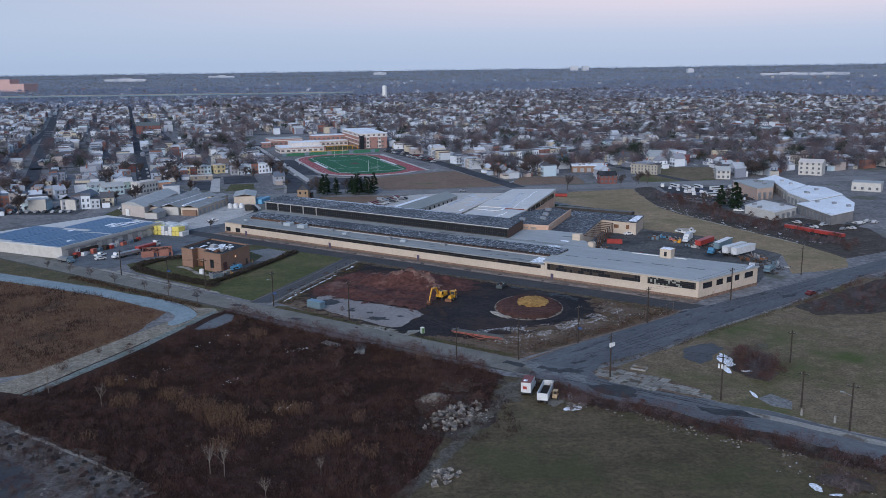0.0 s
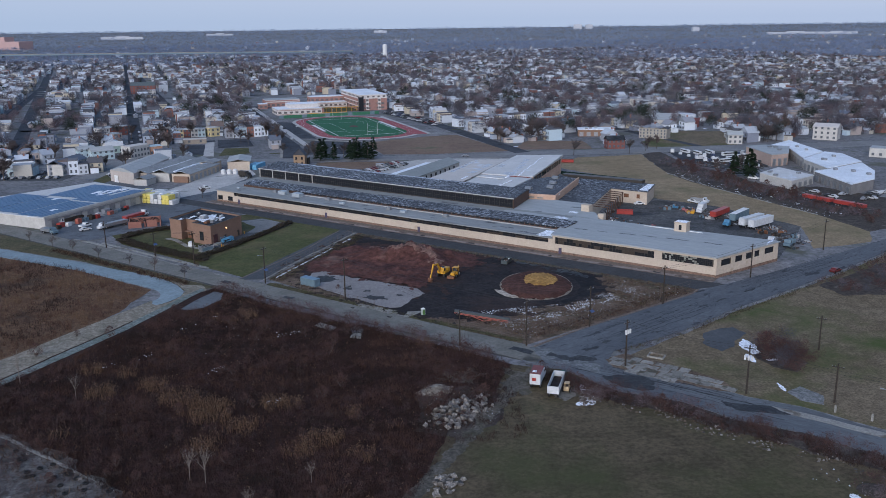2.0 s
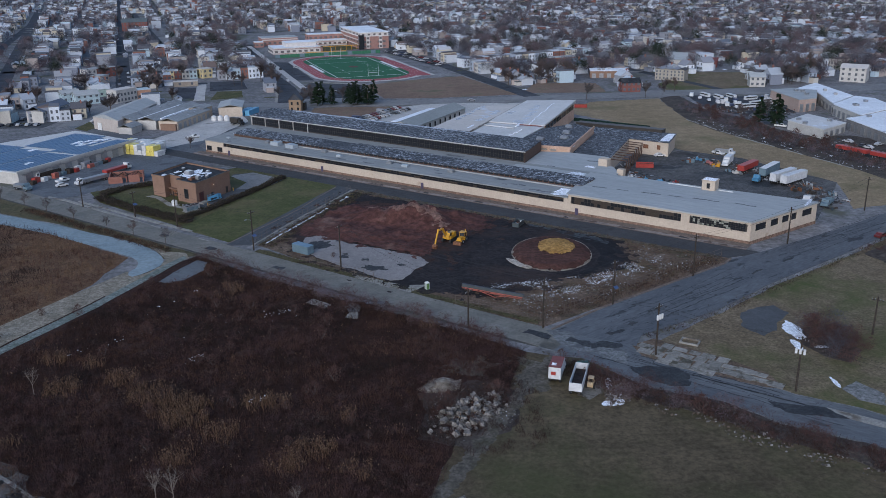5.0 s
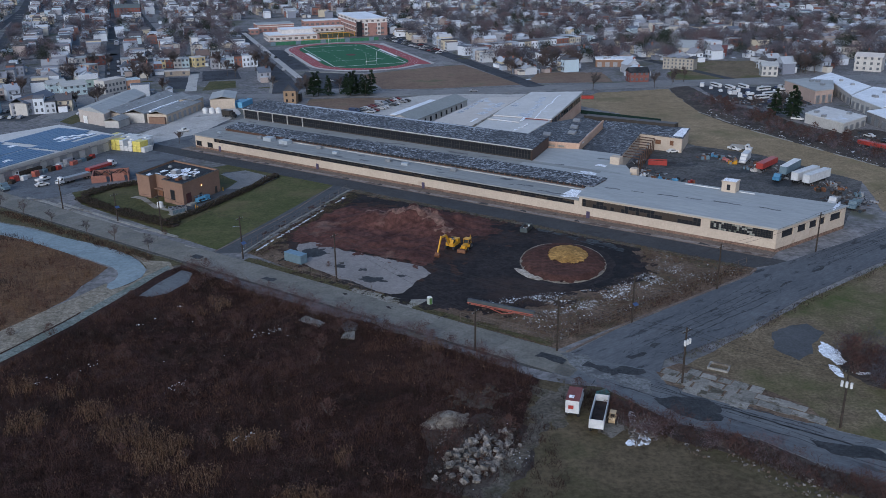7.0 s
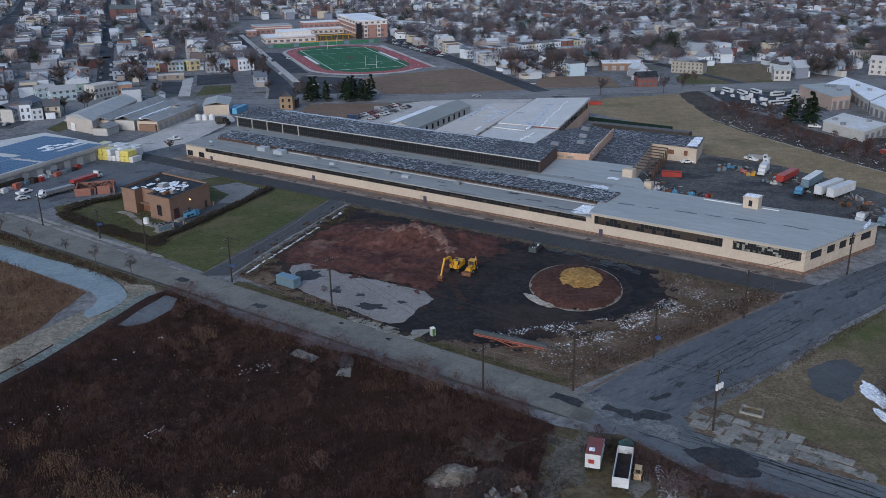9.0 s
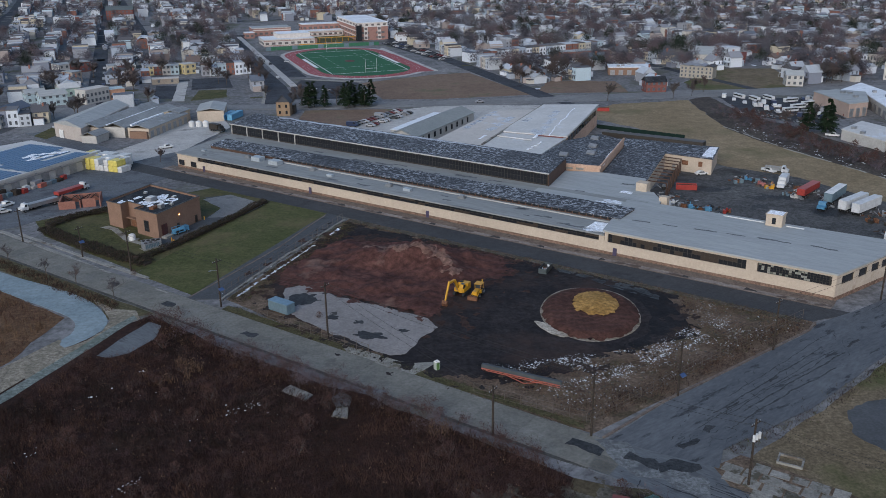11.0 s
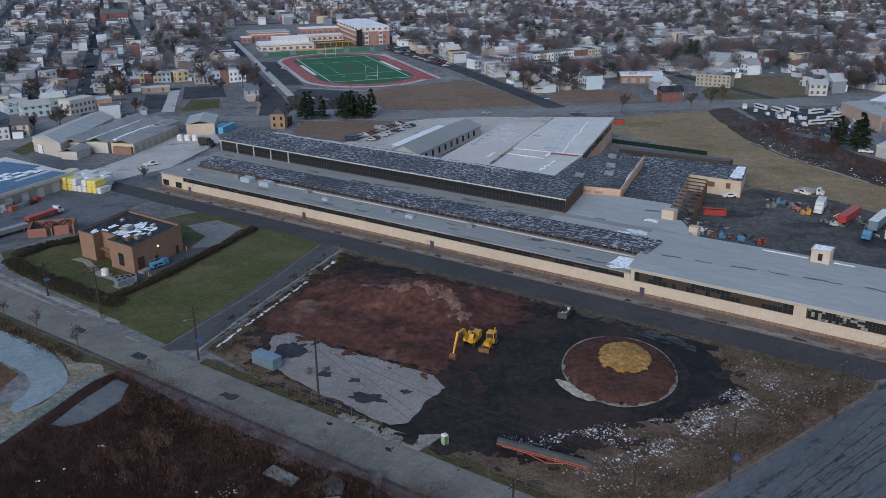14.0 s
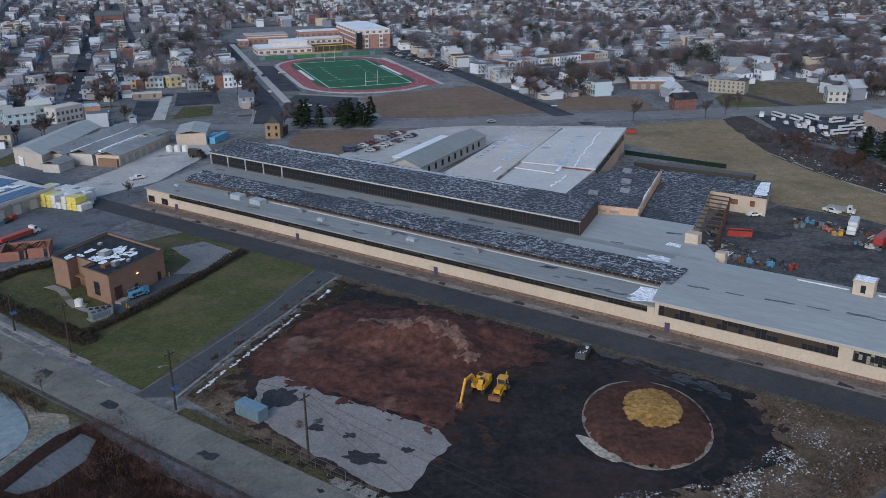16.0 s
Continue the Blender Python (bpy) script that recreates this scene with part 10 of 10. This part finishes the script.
for i in range(16):
    m = pose(rr.uniform(140, 168), rr.uniform(380, 500), 0, 0, 0, rr.uniform(0, 360))
    if inside((m.translation.x, m.translation.y), [(140, 480), (150, 415), (160, 400), (172, 410), (160, 470), (150, 495)]):
        copy_thing(bs[i % 3], m).matrix_basis = m @ Matrix.Scale(1.5, 4)
rc = holder("red_container", 86.7, 510, 0.08, -8, "low red steel container behind the factory", "container")
Mesh().box(0, 0, 0.1, 7.0, 2.4, 1.6).make("box_body", M_red, rc)
Mesh().box(0, 0, 1.7, 6.7, 2.1, 0.06).make("cover", M_rust, rc)
# low scrap heaps in the yard
M_pinkpaint = plain("faded_pink_paint", (0.36, 0.13, 0.12), 0.6)
for i, (x, y, mt, nm) in enumerate([(107.2, 380.3, M_teal, "teal"), (111.2, 383, M_blue, "dark blue"), (113.2, 380.2, M_teal, "teal"), (114.4, 376.5, M_pinkpaint, "faded pink"), (115, 372.6, M_yellow, "yellow"), (117.3, 364.4, M_teal, "green"), (123.2, 370.6, M_rust, "rusty"), (119, 360.6, M_wallpaint, "pale"), (83.4, 351.4, M_lightblue, "light blue"), (86.5, 349.6, M_lightblue, "light blue"), (77.2, 355.9, M_white, "white"), (74.5, 358.5, M_metal, "grey"), (80, 353.5, M_metal, "grey"), (82.4, 377.6, M_frame, "dark"), (81, 374, M_metal, "grey"), (92, 347, M_red, "red"), (139, 336, M_rust, "rusty"), (134, 331, M_frame, "dark"), (137, 341, M_metal, "grey"), (141, 329, M_teal, "teal"), (131, 335.5, M_rust, "rusty")]):
    sc = holder("scrap_heap", x, y, 0.08, i * 40, "heap of %s machine parts on the yard" % nm, "scrap", "scrap heaps")
    for k in range(9):
        if k % 3 == 2:
            a0 = Vector((rr.uniform(-1.4, 1.4), rr.uniform(-1.2, 1.2), 0.1))
            Mesh().tube(a0, a0 + Vector((rr.uniform(-1.6, 1.6), rr.uniform(-1.6, 1.6), rr.uniform(0.6, 1.8))), 0.1, 0.08, 6).make("pipe", mt if k < 6 else M_rust, sc)
        else:
            Mesh().box(rr.uniform(-1.6, 1.6), rr.uniform(-1.2, 1.2), 0, rr.uniform(0.4, 1.7), rr.uniform(0.3, 1.0), rr.uniform(0.4, 1.4), rr.uniform(0, 90)).make("machine_part", mt if k < 6 else (M_rust, M_metal, M_frame)[i % 3], sc)
sk2 = holder("steel_rack", 123.4, 366.6, 0.08, 40, "stack of white steel racks with snow", "rack")
for k in range(5):
    Mesh().box(0, -1.6 + k * 0.8, 0.3 + 0.1 * k, 4.2, 0.3, 0.3).make("beam", M_white, sk2)
for x in (-1.6, 1.6):
    Mesh().box(x, 0, 0, 0.2, 4.0, 0.4).make("foot", M_rust, sk2)
rs = holder("red_skip", 87.5, 373.5, 0.08, -14, "orange-red open roll-off container", "skip")
w = Mesh()
for y in (-1.2, 1.2):
    w.box(0, y, 0, 6.6, 0.12, 1.7)
for x in (-3.3, 3.3):
    w.box(x, 0, 0, 0.12, 2.4, 1.7)
w.make("side_wall", M_red, rs)
Mesh().box(0, 0, 0.2, 6.4, 2.3, 1.1).make("load", M_wood, rs, "load of scrap timber")

# ---- far landmarks ----
wt = holder("water_tower", -62, 1905, 0, 0, "tall white water standpipe above the houses", "water tower")
Mesh().tube((0, 0, 0), (0, 0, 30), 4.8, 4.8, 20).make("shell", M_white, wt)
Mesh().tube((0, 0, 30), (0, 0, 31.5), 4.8, 1.0, 20).make("cap", M_white, wt)
vd = holder("viaduct", -1300, 2158, 0, -3.4, "long pale road viaduct on dark steel trestles", "viaduct")
Mesh().box(1160 / 2, 0, 12.2, 1160, 14, 0.9).make("deck", M_walk, vd)
Mesh().box(1160 / 2, -6.5, 9.6, 1160, 0.6, 2.6).make("girder", M_teal, vd, "dark blue-green steel girder")
for k in range(int(1160 / 32)):
    Mesh().box(16 + k * 32, 0, 0, 2.0, 9, 9.8).make("pier", M_teal, vd)
rb = holder("red_complex", -1290, 2930, land(2930), -20, "large distant red brick building", "building")
Mesh().box(0, 0, 0, 110, 60, 26).box(-40, 10, 26, 40, 40, 14).make("wall", plain("distant_pink_wall", (0.44, 0.30, 0.285), 0.8, spec=0.1), rb)
M_farblock = plain("distant_pale_wall", (0.42, 0.44, 0.48), 0.8, spec=0.1)
for x, y, w_, h_ in [(820, 4500, 40, 24), (880, 4520, 34, 22), (-160, 4300, 60, 12), (-900, 4200, 120, 9), (1260, 4000, 30, 18), (1500, 3500, 220, 9), (1640, 3450, 160, 9), (-1250, 3900, 180, 10)]:
    ab = holder("apartment_block", x, y, land(y) - 0.5, rr.uniform(-10, 10), "distant pale apartment block on the skyline", "building", "distant blocks")
    Mesh().box(0, 0, 0, w_, 20, h_ + 0.5).make("wall", M_farblock, ab)
    Mesh().box(0, 0, h_ + 0.5, w_ * 0.3, 8, 3.0).make("roof_house", M_farblock, ab)

fuzz = []
while len(fuzz) < 3400:
    x, y = rr.uniform(-104, 24), rr.uniform(112, 283)
    if inside((x, y), BRUSH) and not inside((x, y), BANK_ZONE) and not inside((x, y), PAD_ZONE) and noise.fractal(Vector((x * 0.045, y * 0.045, 63)), 0.9, 2.1, 3) > rr.uniform(-0.5, 0.35):
        fuzz.append((x, y))
tree_cloud("brush_thicket", fuzz, 70, 1.0, 0.42, 0.016, [M_redtwig, palette("purple_twigs", [(0.076, 0.043, 0.043), (0.060, 0.035, 0.036)], island=True), palette("grey_twigs", [(0.086, 0.060, 0.053), (0.070, 0.048, 0.043)], island=True)], (0.35, 0.4, 0.25), "fuzzy leafless thicket in the weed field", 25, (0.7, 1.9))
roadside = [tuple(p) for p in along([(-58, 279), (-45, 267), (-9, 240), (20, 219)], 150, 0.5, 5)] + [tuple(p) for p in along(BELT, 160, 0.8, 6.5)] + [(38 + rr.gauss(0, 2.2), 193.5 + rr.gauss(0, 2.2)) for _ in range(22)] + [(81 + rr.gauss(0, 3), 150.5 + rr.gauss(0, 2)) for _ in range(18)] + [(rr.gauss(87.8, 2.4), rr.gauss(213.5, 4)) for _ in range(46)]
tree_cloud("roadside_brush", roadside, 130, 0.8, 0.3, 0.012, [M_redtwig, WOOD_MATS[1]], (0.65, 0.35), "leafless red-brown brush beside the street", 26, (1.2, 3.4))
# scrub, conifers and buses on the right
THICK = [(122, 269), (133, 277), (150, 289), (165, 300), (200, 320), (200, 285), (165, 268), (142, 259), (126, 259)]
sheet("dark_thicket_ground", THICK, 0.09, M_blacksoil2, "dark ground under the roadside thicket", "ground", (1.5, 1.4))
wild = []
while len(wild) < 260:
    x, y = rr.uniform(120, 200), rr.uniform(255, 322)
    if inside((x, y), THICK):
        wild.append((x, y))
tree_cloud("dark_bushes", [(rr.gauss(89, 2.6), rr.gauss(214.5, 5)) for _ in range(44)] + [(rr.gauss(85.5, 1), rr.gauss(207, 2)) for _ in range(10)], 150, 0.42, 0.2, 0.011, [M_redtwig, WOOD_MATS[2]], (0.5, 0.5), "tall leafless dark bushes on the grass lot", 29, (2.4, 4.8))
tree_cloud("roadside_thicket", wild, 150, 0.5, 0.2, 0.016, [M_redtwig, WOOD_MATS[1], WOOD_MATS[2]], (0.5, 0.25, 0.25), "leafless red-brown thicket beside the street", 23, (1.4, 3.6))
M_scrap = palette("scrap_metal", [(0.10, 0.09, 0.085), (0.05, 0.05, 0.055), (0.16, 0.165, 0.175), (0.11, 0.06, 0.042), (0.045, 0.06, 0.07), (0.30, 0.31, 0.32), (0.055, 0.05, 0.05), (0.07, 0.055, 0.05), (0.035, 0.035, 0.038)], island=True)
junk = Mesh()
for n_, region in ((700, [(150, 500), (172, 468), (192, 482), (190, 503), (166, 512)]), (260, [(104, 384), (112, 390), (126, 378), (141, 345), (140, 330), (134, 334), (118, 366)]), (160, [(158, 420), (176, 372), (196, 380), (186, 420)]), (110, [(127, 326), (140, 336), (144, 322), (132, 310)]), (90, [(74, 368), (84, 352), (90, 346), (93, 350), (80, 372)])):
    k = 0
    while k < n_:
        x, y = rr.uniform(min(p[0] for p in region), max(p[0] for p in region)), rr.uniform(min(p[1] for p in region), max(p[1] for p in region))
        if inside((x, y), region) and noise.noise(Vector((x * 0.15, y * 0.15, 17))) > -0.2:
            junk.box(x, y, 0.05, rr.uniform(0.3, 1.8), rr.uniform(0.15, 0.6), rr.uniform(0.1, 0.7) * rr.random() + 0.1, rr.uniform(0, 180))
            k += 1
        else:
            k += 0.15
tagged(junk.make("scattered_scrap", M_scrap), "scattered scrap metal and machine junk", "scrap", kind="stuff")
for cx, cy, rx, ry in ((95, 372, 7, 3), (112, 362, 9, 4), (104, 352, 5, 3), (122, 345, 6, 5), (88, 384, 5, 2)):
    heap("wet_patch", lambda x, y: math.hypot((x - cx) / rx, (y - cy) / ry) + 0.8 * noise.fractal(Vector((x * 0.2, y * 0.2, 13)), 0.7, 2.2, 4) < 0.85, cx - 2 * rx, cx + 2 * rx, cy - 2 * ry, cy + 2 * ry, 0.5, lambda x, y: 0.0, M_wet, "dark damp patch on the yard", "patch", 0.095)["kind"] = "structure"
thicket = []
while len(thicket) < 420:
    f = rr.random()
    c0 = Vector((133, 510)).lerp(Vector((142, 432)), f * 2) if f < 0.5 else Vector((142, 432)).lerp(Vector((170, 362)), f * 2 - 1)
    thicket.append((c0.x + rr.triangular(0, 26, 6), c0.y + rr.uniform(-4, 4)))
tree_cloud("scrub_thicket", thicket, 150, 0.5, 0.2, 0.018, [M_redtwig, WOOD_MATS[1], WOOD_MATS[2]], (0.1, 0.45, 0.45), "leafless scrub along the field edge", 21, (1.0, 3.0))
sf = holder("screen_fence", 76.8, 471.8, 0, -37.6, "dark green screened fence along the field", "fence")
for k in range(10):
    Mesh().box(2 + k * 4, 0, 0, 3.9, 0.25, 1.7).make("panel", plain("screen_green", (0.012, 0.028, 0.023), 0.8, spec=0.1) if k == 0 else bpy.data.materials["screen_green"], sf)
for i in range(60):
    f = rr.random()
    c0 = Vector((136, 500)).lerp(Vector((152, 425)), f * 2) if f < 0.5 else Vector((152, 425)).lerp(Vector((178, 345)), f * 2 - 1)
    m = pose(c0.x + rr.uniform(2, 16), c0.y + rr.uniform(-3, 6), 0, 0, 0, rr.uniform(0, 360)) @ Matrix.Scale(rr.uniform(0.8, 1.6), 4)
    copy_thing(bs[i % 3], m).matrix_basis = m
for x, y, sc in ((163, 455, 1.0), (169, 451, 1.15), (173, 456, 0.9)):
    m = pose(x, y, 0, 0, 0, x * 9) @ Matrix.Scale(sc, 4)
    copy_thing(kinds_pine[0], m).matrix_basis = m
for x, y, sc in ((158, 466, 0.9), (166, 462, 0.8), (-100, 424, 0.55), (95, 536, 0.75), (129, 538, 0.75), (141, 546, 0.6), (172, 469, 1.0), (245, 590, 1.5), (-82, 560, 0.8), (-88, 590, 1.1), (-95, 612, 0.9), (-60, 537, 0.8), (-64, 533, 0.75), (-57.5, 539, 0.8), (-61, 542, 0.85), (-66, 541, 0.7), (-43, 541, 0.7), (-100, 650, 1.0), (-176, 634, 1.35), (-170, 618, 1.22), (-164, 600, 1.08), (-160, 588, 1.01), (-174, 606, 1.15), (-118, 612, 1.08), (-112, 606, 0.94), (-128, 640, 1.22), (-200, 640, 1.08), (-212, 645, 1.22), (-104, 630, 1.35), (-134, 648, 1.08), (-90, 600, 1.08), (-205, 590, 1.08), (-160, 645, 1.22)):
    m = pose(x, y, 0, 0, 0, x * 7) @ Matrix.Scale(sc, 4)
    copy_thing(kinds_bare[int(abs(x)) % 4], m).matrix_basis = m
bus = holder("bus", 0, 0, 0, 0, "long white bus parked in the yard", "bus", "buses")
profile([(-5.5, 0.5), (5.4, 0.5), (5.5, 2.9), (5.3, 3.1), (-5.4, 3.1), (-5.5, 2.9)], 2.5).make("body", M_whitebox, bus)
Mesh().box(0, 0, 1.7, 10.4, 2.54, 0.9).make("window_band", M_tint, bus)
for x in (-3.4, 3.6):
    for y in (-1.1, 1.1):
        wheel(x, y, 0.48, 0.3, bus)
for i, (x, y, r) in enumerate(BUSES):
    if i == 0:
        bus.matrix_basis = pose(x, y, 0.1, 0, 0, r) @ Matrix.Scale(0.72, 4)
    else:
        copy_thing(bus, pose(x, y, 0.1, 0, 0, r)).matrix_basis = pose(x, y, 0.1, 0, 0, r) @ Matrix.Scale(0.72, 4)
# goods along the loading wall of the solar warehouse
for i in range(16):
    p = Vector((-148.3, 364)) + Vector((math.cos(radians(65.4)), math.sin(radians(65.4)))) * (3 + i * 2.6) + Vector((math.sin(radians(65.4)), -math.cos(radians(65.4)))) * rr.uniform(2.0, 4.5)
    g = Mesh()
    ob = Mesh().box(0, 0, 0, rr.uniform(2, 3), rr.uniform(1.2, 2.2), rr.uniform(0.8, 2.0)).make("goods_crate", (M_wood, M_metal, M_wallpaint, M_red, M_teal, M_orange, M_white)[i * 3 % 7])
    tagged(ob, "stacked building goods by the loading wall", "goods stack", "goods stacks").matrix_basis = pose(p.x, p.y, 0.09, 0, 0, 72.5)
wl2 = Mesh().box(0, 0, 0, 0.2, 0.2, 0.2).make("wall_lamp", plain("lit_lamp", (1.0, 0.55, 0.22), 0.5, emit=8.0), brick, "small lit orange wall lamp")
wl2.location = (*office_plan(-0.2, 9.3), 4.7)
bl_ = holder("bleacher", *town(775, 172), 0, 18, "yellow and grey spectator stand", "stand")
for k in range(4):
    Mesh().box(0, k * 0.9, 0, 34, 0.9, 0.5 + 0.5 * k).make("bench", M_yellow if k == 3 else M_metal, bl_)

for i in range(18):
    park("car", -228 + (i % 9) * 4.6, 485 + (i // 9) * 16, 85 + rr.uniform(-4, 4))
